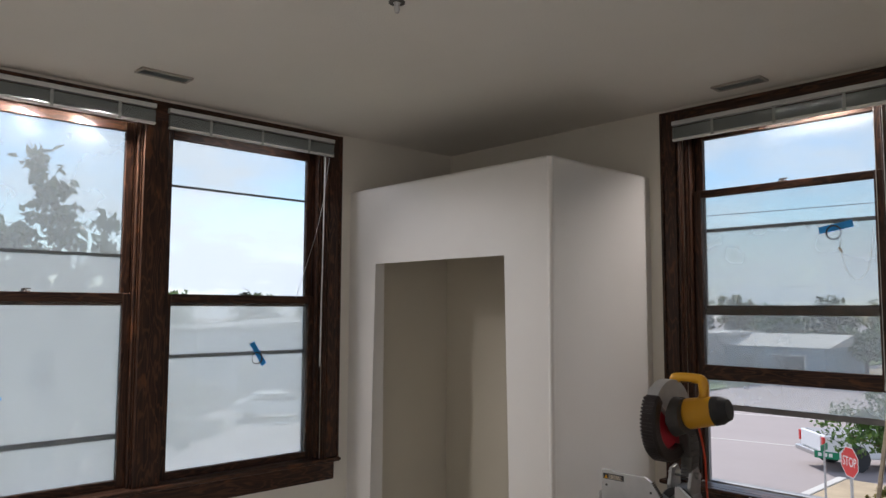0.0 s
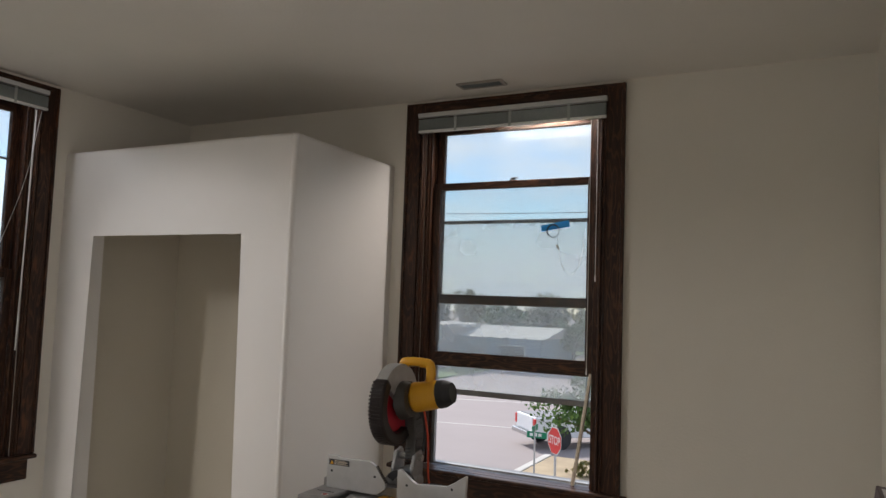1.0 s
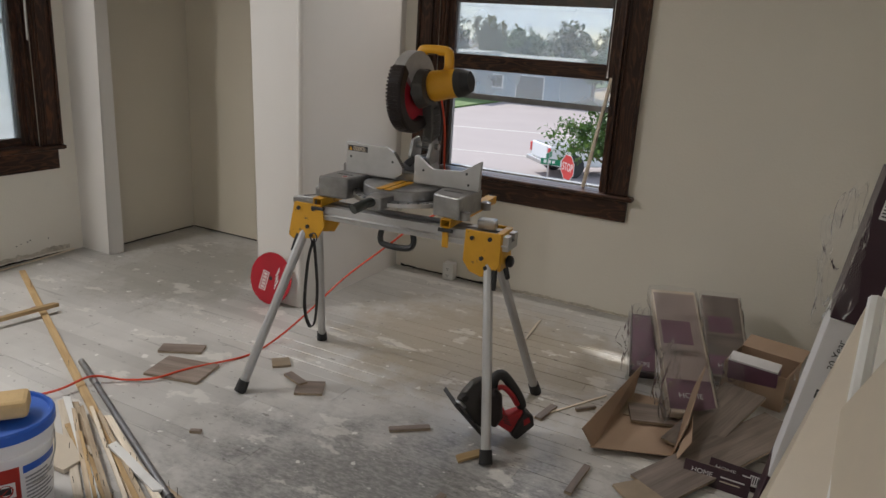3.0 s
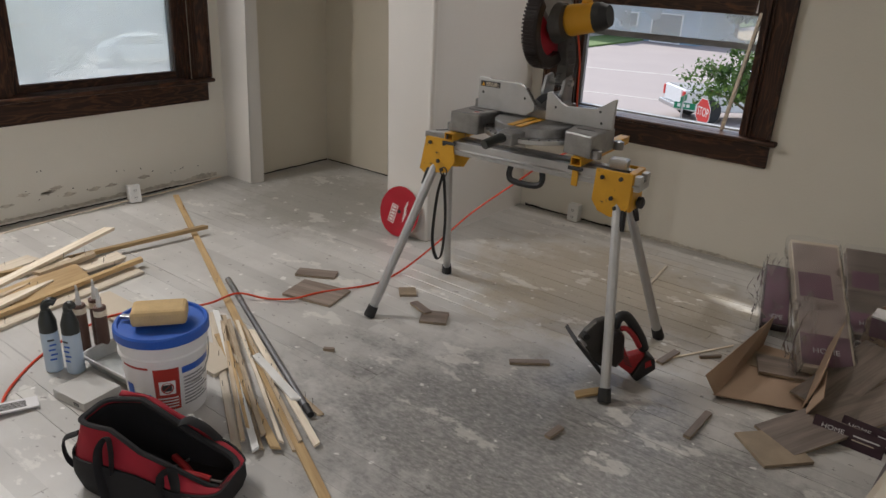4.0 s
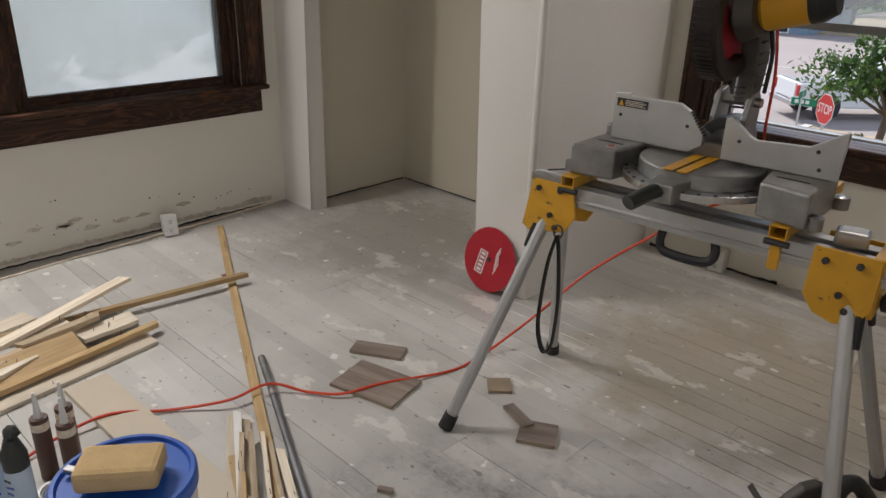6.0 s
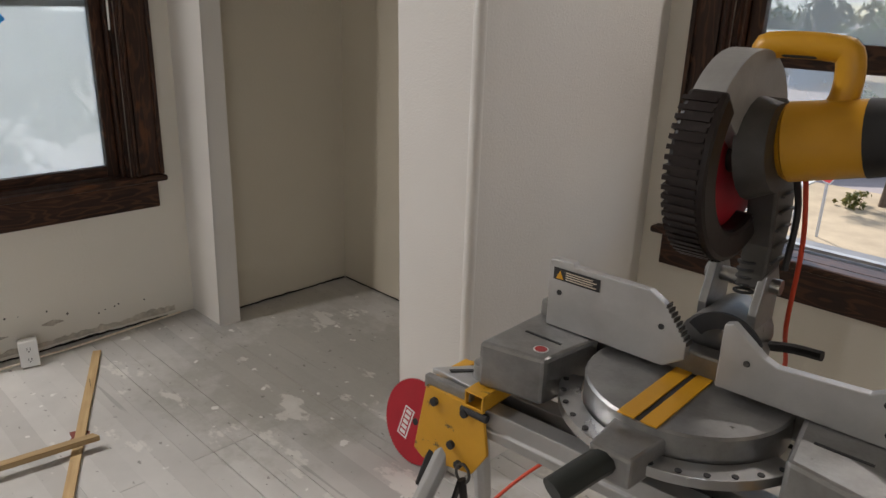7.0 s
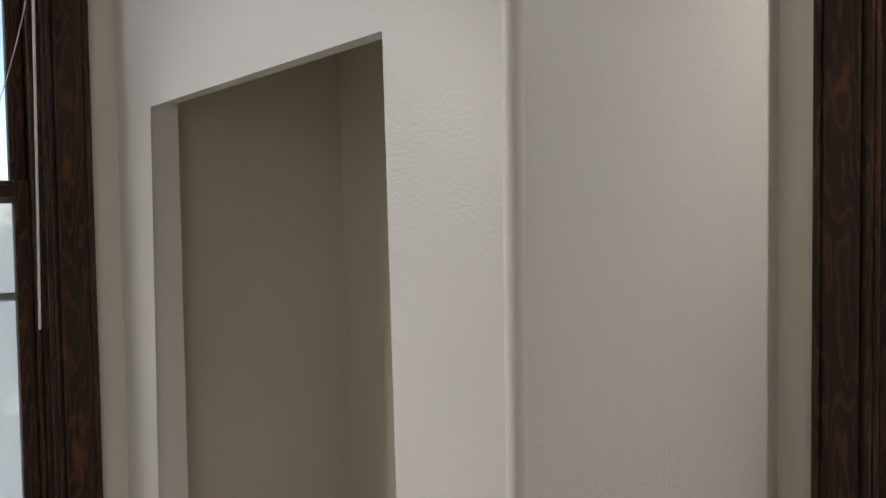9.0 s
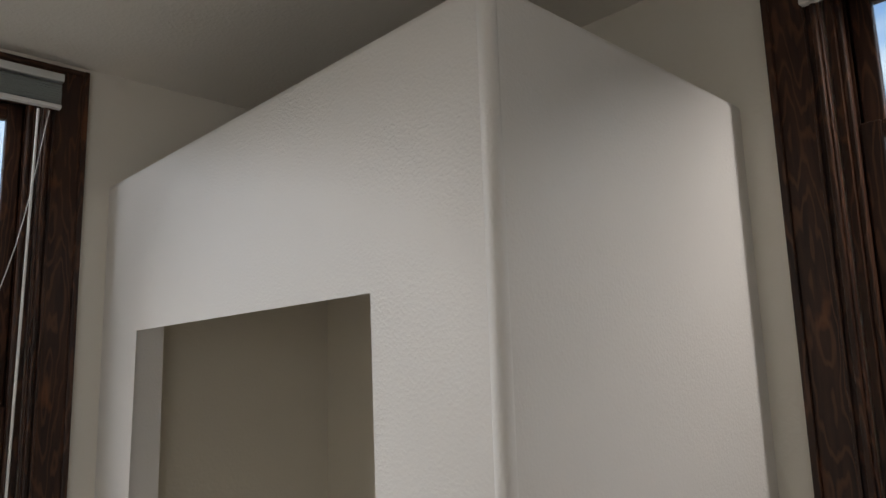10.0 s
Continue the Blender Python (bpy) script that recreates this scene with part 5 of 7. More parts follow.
part("pocket_band", shell(pocket_ring, [0.002, 0.03, 0.07, 0.11, 0.145], 0.006), M_FABK, bag, "black canvas pockets", smooth=True)
part("lining", shell(lambda z, i: bag_ring(z, i + 0.010), [0.012, 0.08, 0.16, 0.235], 0.004), M_FABK, bag, "black lining", smooth=True)
rim = [Vector(p) for p in bag_ring(0.24, 0.004)]
part("zip_tape", tube([p + Vector((0, 0, 0.006)) for p in rim] + [rim[0] + Vector((0, 0, 0.006))], 0.011, 6, 1, 0.6), M_FABK, bag, "black zip tape round the mouth", smooth=True)
flap = bmesh.new()
rows = []
for j in range(6):
    v = j / 5
    row = []
    for i in range(13):
        x = -0.20 + 0.33 * i / 12
        top = 0.226 - 0.11 * max(0, (x + 0.10) / 0.232)
        row.append(flap.verts.new((x, 0.095 + 0.050 * v + 0.006 * noise.noise((i * 0.6, j, 4)), top + 0.014 * math.sin(v * 3.0) - 0.055 * v * v + 0.008 * noise.noise((i * 0.7, j * 0.9, 2)))))
    rows.append(row)
for a, b in zip(rows, rows[1:]):
    for i in range(12):
        flap.faces.new((a[i], a[i + 1], b[i + 1], b[i]))
fo = part("top_flap", flap, M_FABR, bag, "red canvas top flap with a white mark", smooth=True)
md = fo.modifiers.new("thickness", "SOLIDIFY")
md.thickness = 0.006
part("flap_mark", tube([(0.03, 0.112, 0.183), (0.042, 0.122, 0.176), (0.054, 0.112, 0.172), (0.066, 0.122, 0.166), (0.078, 0.113, 0.161)], 0.0045, 6, 3), M_WHITE, bag)
for x, d in ((-0.11, 0.0), (0.09, 0.075)):
    part("carry_strap", tube([(x, -0.128, 0.02), (x - 0.004, -0.134, 0.10), (x - 0.008, -0.125, 0.185 - d * 0.6), (x + 0.012, -0.105, 0.222 - d), (x + 0.03, -0.118, 0.190 - d), (x + 0.035, -0.132, 0.12 - d * 0.5)], 0.021, 8, 5, 0.18), M_FABK, bag, "black webbing strap", smooth=True)
part("side_strap", tube([(-0.245, -0.06, 0.04), (-0.275, -0.075, 0.09), (-0.272, -0.08, 0.16), (-0.235, -0.06, 0.18)], 0.016, 8, 5, 0.25), M_FABK, bag, smooth=True)
part("side_strap", tube([(0.01, 0.085, 0.165), (0.05, 0.09, 0.182), (0.10, 0.10, 0.155), (0.135, 0.12, 0.10)], 0.022, 8, 5, 0.3), M_FABK, bag, smooth=True)
for i, (x, y, a) in enumerate(((-0.05, 0.0, 20), (0.06, 0.03, -30), (0.0, -0.03, 70), (0.12, -0.02, 10))):
    q = thing("hand_tool", "small dark hand tool lying in the bag", "tool", pose(-1.450, 1.400, 0, 0, 0, 25) @ pose(x, y, 0.03 + 0.012 * i, 0, 8, a), group="tools in the bag")
    part("grip", tube([(-0.07, 0, 0), (0.0, 0.004, 0.002), (0.05, 0, 0)], 0.012, 8, 3), M_REDT if i % 2 else M_CANK, q, smooth=True)
    part("shaft", cyl((0.05, 0, 0), (0.12, 0, 0), 0.004), M_STEEL, q)

# ---- cans, caulk tubes, tile, tray, boards near the pail ----
def spray_can(x, y, rz, label, name="spray_can"):
    t = thing(name, label, "spray can", pose(x, y, 0, 0, 0, rz) @ Matrix.Diagonal((1, 1, 1.14, 1)), group="spray cans")
    part("can", lathe([(0.029, 0), (0.0325, 0.004), (0.0325, 0.15), (0.0315, 0.156)], 24), M_CANB, t, "pale blue and white printed can", smooth=True)
    part("collar", lathe([(0.0325, 0.15), (0.0325, 0.185), (0.022, 0.215), (0.017, 0.228)], 24), M_CANK, t, "dark plastic collar", smooth=True)
    part("trigger_cap", tube([(0.0, 0, 0.222), (0.0, 0, 0.245), (0.022, 0, 0.258), (0.035, 0, 0.25)], 0.015, 8, 3), M_CANK, t, smooth=True)
    for k in range(5):
        rr = 0.0329
        a = radians(-80 + 8 * (k % 2))
        part("printed_line", block(-0.012, 0.012, -0.0006, 0.0004, 0, 0.006, pose(rr * math.cos(a), rr * math.sin(a), 0.05 + 0.018 * k, 0, 0, math.degrees(a) + 90)), M_BLUE if k < 4 else M_INK, t)


spray_can(-2.278, 1.544, 10, "dark-capped spray can with a pale blue label")
spray_can(-2.350, 1.495, 60, "dark-capped spray can with a blue and yellow label")


def caulk(x, y, name="caulk_tube"):
    t = thing(name, "brown caulk cartridge with a white nozzle standing upright", "caulk tube", pose(x, y, 0), group="caulk tubes")
    part("cartridge", lathe([(0.023, 0), (0.025, 0.003), (0.025, 0.205), (0.0235, 0.208)], 20), M_BROWN, t, smooth=True)
    part("nozzle", lathe([(0.012, 0.207), (0.011, 0.215), (0.004, 0.29)], 12), M_WHITE, t, "white nozzle", smooth=True)
    part("band", lathe([(0.0253, 0.17), (0.0253, 0.195)], 20), M_OLDW, t)


caulk(-2.411, 1.647)
caulk(-2.335, 1.692)
caulk(-2.420, 1.718)
t = thing("grey_tile_stack", "flat grey sample tile lying on the floor", "tile", pose(-2.084, 1.486, 0, 0, 0, 8))
part("tile", block(-0.09, 0.09, -0.075, 0.075, 0.001, 0.036), M_TILE, t, bevel=0.002)
for k in range(2):
    part("printed_line", block(0.03, 0.06, -0.0762, -0.0752, 0.012 + 0.008 * k, 0.016 + 0.008 * k), M_INK, t)
tray = thing("plastic_tray", "shallow clear grey plastic tray with a rounded rim", "tray", pose(-2.129, 1.724, 0, 0, 0, 6))


def rrect(lx, ly, r, n=5):
    out = []
    for cx, cy, a0 in ((lx - r, ly - r, 0), (-lx + r, ly - r, 90), (-lx + r, -ly + r, 180), (lx - r, -ly + r, 270)):
        for k in range(n + 1):
            a = radians(a0 + 90 * k / n)
            out.append((cx + r * math.cos(a), cy + r * math.sin(a)))
    return out


part("tray_shell", shell(lambda z, i: [(x, y, z + i * 0.5) for x, y in rrect(0.175 + z * 0.3 - i, 0.115 + z * 0.3 - i, 0.04)], [0.002, 0.03, 0.045, 0.047], 0.004), plain("tray_plastic", (0.42, 0.44, 0.43), 0.25), tray, smooth=True)
part("rim", tube([(x, y, 0.048) for x, y in rrect(0.193, 0.133, 0.045)] + [(0.193, 0.088, 0.048)], 0.007, 6, 1), M_ALU, tray, smooth=True)
t = thing("roller_sleeve", "used paint roller sleeve lying in the tray", "roller", pose(-2.058, 1.748, 0.036, 0, 0, 60))
part("sleeve", cyl((-0.09, 0, 0.0), (0.09, 0, 0.0), 0.024, None, 16), M_PLUM, t, smooth=True)

WOOD_N = random.Random(21)


def board(p, q, w, h, mat, label, name="board", roll=0.0, group="", nails=0):
    """A stick or board from p to q (its underside's middle), w wide and h thick."""
    p, q = Vector(p), Vector(q)
    d = q - p
    L = d.length
    rz, ry = math.degrees(math.atan2(d.y, d.x)), -math.degrees(math.atan2(d.z, d.xy.length))
    t = thing(name, label, "board" if w > 0.05 else "stick", Matrix.Translation(p) @ pose(0, 0, 0, 0, 0, rz) @ pose(0, 0, 0, 0, ry, 0) @ pose(0, 0, 0, roll), group=group)
    bm = bmesh.new()
    n = 6
    rings = []
    for i in range(n + 1):
        x = L * i / n
        jy, jz = WOOD_N.uniform(-1, 1) * 0.0012, WOOD_N.uniform(-1, 1) * 0.0008
        e = 0.01 * WOOD_N.uniform(-1, 1) if i in (0, n) else 0
        rings.append([bm.verts.new((x + e * s, y + jy, z + jz)) for y, z, s in ((-w / 2, 0.001, 1), (w / 2, 0.001, -1), (w / 2, h, -1), (-w / 2, h, 1))])
    for a, b in zip(rings, rings[1:]):
        for i in range(4):
            bm.faces.new((a[i], a[(i + 1) % 4], b[(i + 1) % 4], b[i]))
    bm.faces.new(rings[0][::-1])
    bm.faces.new(rings[-1])
    part("plank_body", bm, mat, t, bevel=0.0012)
    for k in range(nails):
        x = L * WOOD_N.uniform(0.1, 0.9)
        y = w * WOOD_N.uniform(-0.3, 0.3)
        part("nail", cyl((x, y, h * 0.5), (x + WOOD_N.uniform(-0.006, 0.006), y + WOOD_N.uniform(-0.006, 0.006), h + WOOD_N.uniform(0.012, 0.035)), 0.0011, None, 5), M_CASTD, t)
    return t


SCRAP = "scrap of old pine trim with nails in it, in a pile"
# scrap pile by the west wall
board((-2.818, 1.228, 0), (-2.978, 2.220, 0), 0.1, 0.016, M_OLDW, "wide pale scrap board lying flat at the pile's front", group="scrap boards", nails=2)
board((-2.832, 1.054, 0.016), (-3.019, 2.269, 0.03), 0.032, 0.022, M_LATH, "long narrow strip of golden trim in the scrap pile", group="scrap boards", nails=1)
board((-2.959, 1.201, 0.002), (-3.046, 1.585, 0.02), 0.07, 0.018, M_PINE, SCRAP, group="scrap boards", nails=2)
board((-2.985, 1.307, 0.03), (-3.208, 2.103, 0.05), 0.05, 0.02, M_PINE, "pine strip lying across the scrap pile", group="scrap boards", nails=1)
board((-2.916, 1.320, 0.02), (-3.083, 1.827, 0.035), 0.06, 0.018, M_OLDW, SCRAP, group="scrap boards", nails=2)
board((-3.035, 1.602, 0.022), (-3.071, 1.988, 0.03), 0.13, 0.02, M_LATH, "wide short brown offcut tilted in the scrap pile", roll=22, group="scrap boards", nails=0)
board((-3.116, 1.995, 0.03), (-3.138, 2.225, 0.03), 0.1, 0.018, M_OLDW, SCRAP, group="scrap boards", nails=4)
board((-3.236, 1.234, 0.0), (-3.242, 1.403, 0.0), 0.1, 0.018, M_PINE, SCRAP, group="scrap boards", nails=3)
board((-3.106, 1.211, 0.019), (-3.107, 1.386, 0.019), 0.07, 0.016, M_OLDW, SCRAP, group="scrap boards", nails=2)
board((-3.217, 1.317, 0.02), (-3.260, 1.576, 0.03), 0.1, 0.018, M_OLDW, SCRAP, group="scrap boards", nails=3)
board((-3.272, 1.392, 0.04), (-3.221, 1.571, 0.045), 0.08, 0.018, M_PINE, SCRAP, group="scrap boards", nails=2)
board((-3.137, 1.417, 0.06), (-3.187, 1.625, 0.06), 0.06, 0.016, M_LATH, SCRAP, group="scrap boards", nails=1)
board((-3.434, 1.661, 0.0), (-3.490, 1.935, 0.0), 0.1, 0.016, M_OLDW, SCRAP, group="scrap boards", nails=1)
board((-3.142, 1.794, 0.06), (-3.171, 2.103, 0.07), 0.04, 0.018, M_PINE, SCRAP, group="scrap boards", nails=1)
board((-3.225, 1.768, 0.05), (-3.239, 2.000, 0.05), 0.08, 0.016, M_OLDW, SCRAP, group="scrap boards", nails=2)
board((-2.875, 0.835, 0.012), (-3.377, 2.301, 0.098), 0.055, 0.018, M_OLDW, "long pale strip lying across the scrap pile", group="scrap boards")
board((-3.443, 0.800, 0.02), (-3.188, 2.775, 0.035), 0.03, 0.022, M_LATH, "very long golden lath resting across the scrap pile", group="laths")
st_bm = bmesh.new()
pr = random.Random(5)
st_bm.faces.new([st_bm.verts.new((-3.31 + (0.055 + pr.uniform(-0.02, 0.015)) * math.cos(k * 0.393), 2.755 + (0.035 + pr.uniform(-0.012, 0.012)) * math.sin(k * 0.393), 0.0012)) for k in range(16)])
tagged(part("floor_stain", st_bm, plain("rust_red_stain", (0.20, 0.055, 0.04), 0.6)), "small rust-red paint stain on the floorboards", "stain", kind="structure")
# laths and tube beside the pail
board((-3.914, 3.049, 0), (-0.987, 1.661, 0), 0.034, 0.014, M_LATH, "very long golden lath lying flat on the floor", group="laths", nails=3)
for p, q, w, m in (((-2.309, 2.186, 0), (-1.399, 1.637, 0), 0.030, M_OLDW), ((-2.248, 2.205, 0), (-1.358, 1.697, 0), 0.026, M_PINE), ((-2.198, 2.235, 0), (-1.256, 1.776, 0), 0.034, M_PINE), ((-2.101, 2.072, 0.012), (-1.307, 1.726, 0.012), 0.03, M_LATH), ((-2.028, 2.192, 0.012), (-1.224, 1.836, 0.006), 0.026, M_OLDW), ((-1.671, 2.035, 0), (-1.351, 1.969, 0), 0.022, M_PINE), ((-2.170, 2.144, 0.022), (-1.418, 1.677, 0.014), 0.016, M_PINE), ((-2.128, 2.193, 0.022), (-1.316, 1.757, 0.014), 0.014, M_OLDW), ((-2.149, 2.163, 0.03), (-1.387, 1.738, 0.02), 0.018, M_PINE), ((-2.068, 2.182, 0.022), (-1.275, 1.806, 0.012), 0.015, M_PINE), ((-2.001, 2.050, 0.022), (-1.457, 1.729, 0.016), 0.012, M_LATH)):
    board(p, q, w, 0.011, m, "narrow splintered lath lying beside the pail", name="lath", group="laths", nails=3)
board((-2.289, 2.196, 0.014), (-1.348, 1.676, 0.014), 0.026, 0.012, M_WHITE, "white-painted strip lying on the laths", name="lath", group="laths")
board((-1.831, 2.058, 0.022), (-1.472, 1.961, 0.014), 0.034, 0.012, M_WHITE, "short white-painted offcut lying on the laths", name="lath", group="laths")
t = thing("conduit_tube", "grey metal extension pole with a black end on the floor", "pole")
part("pole", cyl((-2.544, 2.452, 0.014), (-1.412, 1.957, 0.014), 0.0125, None, 12), M_POLE, t, smooth=True)
part("sleeve", cyl((-2.544, 2.452, 0.015), (-2.295, 2.344, 0.015), 0.0145, None, 12), M_CAST, t, smooth=True)
part("end_cap", cyl((-1.422, 1.961, 0.015), (-1.367, 1.937, 0.015), 0.0155, 0.013, 10), M_BLACK, t, smooth=True)
t = thing("white_shelf_board", "pale board lying flat under the pail's edge", "board", pose(-2.335, 1.924, 0, 0, 0, 2))
part("board_body", block(-0.49, 0.49, -0.075, 0.075, 0.001, 0.02), M_CREAM, t, bevel=0.002)
t = thing("blade_packet", "white card packet of saw blades on the floor", "packet", pose(-2.190, 1.260, 0.012, 0, 3, 72))
part("card", block(-0.09, 0.09, -0.036, 0.036, 0, 0.006), M_WCARD, t, bevel=0.001)
for k in range(5):
    part("blade", block(-0.06, 0.05, -0.022 + k * 0.009, -0.018 + k * 0.009, 0.0062, 0.0075), M_CASTD, t)

# ---- laminate offcuts ----
def laminate(x, y, lx, ly, rz, label, z=0.0, rx=0.0, ry=0.0, h=0.012, name="laminate_offcut", back=False):
    t = thing(name, label, "laminate", pose(x, y, z + 0.001, rx, ry, rz), group="laminate offcuts")
    part("core", block(-lx / 2, lx / 2, -ly / 2, ly / 2, 0, h * 0.8), M_LAMB, t)
    part("surface", block(-lx / 2, lx / 2, -ly / 2, ly / 2, h * 0.8, h), M_LAMB if back else M_LAM, t)
    return t


laminate(-2.123, 2.663, 0.27, 0.195, 14, "grey-brown laminate square lying on the floor")
laminate(-2.295, 2.822, 0.21, 0.085, 30, "narrow grey-brown laminate offcut on the floor")
laminate(-1.805, 2.981, 0.085, 0.085, 45, "small tan laminate offcut, face down", back=True)
laminate(-1.532, 2.856, 0.125, 0.115, 30, "small grey-brown laminate offcut")
laminate(-1.632, 2.877, 0.13, 0.042, -18, "thin grey-brown laminate strip on another offcut", z=0.009)
laminate(-0.982, 2.812, 0.17, 0.03, 40, "thin laminate strip on the floor")
laminate(-0.274, 2.856, 0.21, 0.026, 88, "thin grey laminate strip on the floor")
laminate(-0.555, 3.265, 0.15, 0.03, 82, "thin grey laminate strip on the floor")
laminate(-0.654, 2.453, 0.085, 0.025, 85, "tiny grey laminate chip on the floor")
laminate(-1.674, 2.318, 0.045, 0.018, 30, "tiny dark laminate chip on the floor")
laminate(-0.017, 2.898, 0.19, 0.19, 48, "tan laminate square, face down", back=True)
laminate(-0.417, 3.399, 0.10, 0.012, 48, "thin grey laminate sliver on the floor")
board((-0.715, 2.722, 0), (-0.64, 2.84, 0), 0.04, 0.012, M_LATH, "small wooden wedge beside the stand's foot", name="wood_wedge")
board((-0.928, 3.861, 0), (-0.969, 4.256, 0), 0.012, 0.008, M_OLDW, "thin wood sliver on the floor", name="wood_sliver")
board((-0.644, 3.099, 0), (-0.373, 3.580, 0), 0.010, 0.006, M_OLDW, "thin wood sliver on the floor", name="wood_sliver")
for x, y, rz in ((-2.437, 0.976, 60), (-1.948, 0.848, 30), (-1.999, 0.808, 40)):
    t = thing("loose_nail", "long dark nail lying on the floor", "nail", pose(x, y, 0.004, 0, 0, rz), group="loose nails")
    part("shank", cyl((-0.045, 0, 0), (0.045, 0, 0), 0.002, 0.0016, 6), M_CASTD, t)
    part("nail_head", cyl((-0.047, 0, 0), (-0.0445, 0, 0), 0.0045, None, 8), M_CASTD, t)


def crumple(name, label, x, y, z, sx, sy, sz, seed, n=4, m=None, cat="film"):
    """A crumpled scrap of film: folded ridges and flat facets."""
    bm = bmesh.new()
    bmesh.ops.create_icosphere(bm, subdivisions=n, radius=1)
    for v in bm.verts:
        c = v.co.copy()
        k = 0.75 + 0.5 * noise.noise(c * 1.7 + Vector((seed, 0, 0)))
        for f, a in ((2.6, 0.20), (5.3, 0.10), (10.0, 0.03)):
            k += a * (0.5 - abs(noise.noise(c * f + Vector((0, seed, f)))) * 2)
        v.co = Vector((c.x * sx * k, c.y * sy * k, c.z * sz * k))
    bm.normal_update()
    lo = min(v.co.z for v in bm.verts)
    under = [f for f in bm.faces if f.normal.y > 0.35]
    bmesh.ops.delete(bm, geom=under, context="FACES")
    o = part(name, bm, m or M_FILM, smooth=True)
    o.location = (x, y, z - lo + 0.001)
    tagged(o, label, cat)
    return o


crumple("crumpled_film", "small crumpled scrap of clear plastic film", -2.068, 0.880, 0, 0.05, 0.03, 0.018, 2.0)
crumple("crumpled_film", "small crumpled scrap of clear plastic film", -3.589, 1.429, 0, 0.06, 0.035, 0.015, 4.0)

# ---- opened flooring cartons in the corner ----
t = thing("open_carton", "torn-open cardboard flooring carton lying on the floor", "carton")


def panel(quad, th, name, mat, parent, label=""):
    """A card panel through four corners, th thick."""
    q = [Vector(p) for p in quad]
    nrm = (q[1] - q[0]).cross(q[3] - q[0]).normalized() * th
    bm = bmesh.new()
    a = [bm.verts.new(p) for p in q]
    b = [bm.verts.new(p + nrm) for p in q]
    bm.faces.new(a[::-1])
    bm.faces.new(b)
    for i in range(4):
        bm.faces.new((a[i], a[(i + 1) % 4], b[(i + 1) % 4], b[i]))
    return part(name, bm, mat, parent, label)


panel([(-0.293, 3.104, 0.003), (0.010, 3.231, 0.003), (-0.049, 3.696, 0.003), (-0.270, 3.679, 0.003)], 0.004, "bottom_panel", M_CARD, t)
panel([(-0.293, 3.104, 0.006), (-0.334, 3.064, 0.10), (-0.259, 3.719, 0.14), (-0.270, 3.679, 0.006)], 0.004, "side_flap", M_CARD, t)
panel([(-0.293, 3.104, 0.006), (0.010, 3.231, 0.006), (0.015, 3.190, 0.03), (-0.299, 3.074, 0.025)], 0.003, "front_flap", M_CARD, t)
panel([(0.001, 3.241, 0.006), (0.036, 3.230, 0.15), (0.029, 3.594, 0.26), (-0.040, 3.676, 0.006)], 0.004, "side_flap", M_CARD, t)
panel([(0.014, 3.170, 0.002), (0.069, 3.169, 0.12), (0.042, 3.311, 0.16), (0.012, 3.301, 0.004)], 0.003, "end_flap", M_CARD, t)
laminate(-0.144, 3.495, 0.20, 0.16, 20, "grey-brown laminate piece lying in the open carton", z=0.012)
laminate(-0.163, 3.526, 0.22, 0.15, 8, "tan laminate piece lying in the open carton", z=0.0085, back=True, h=0.003)


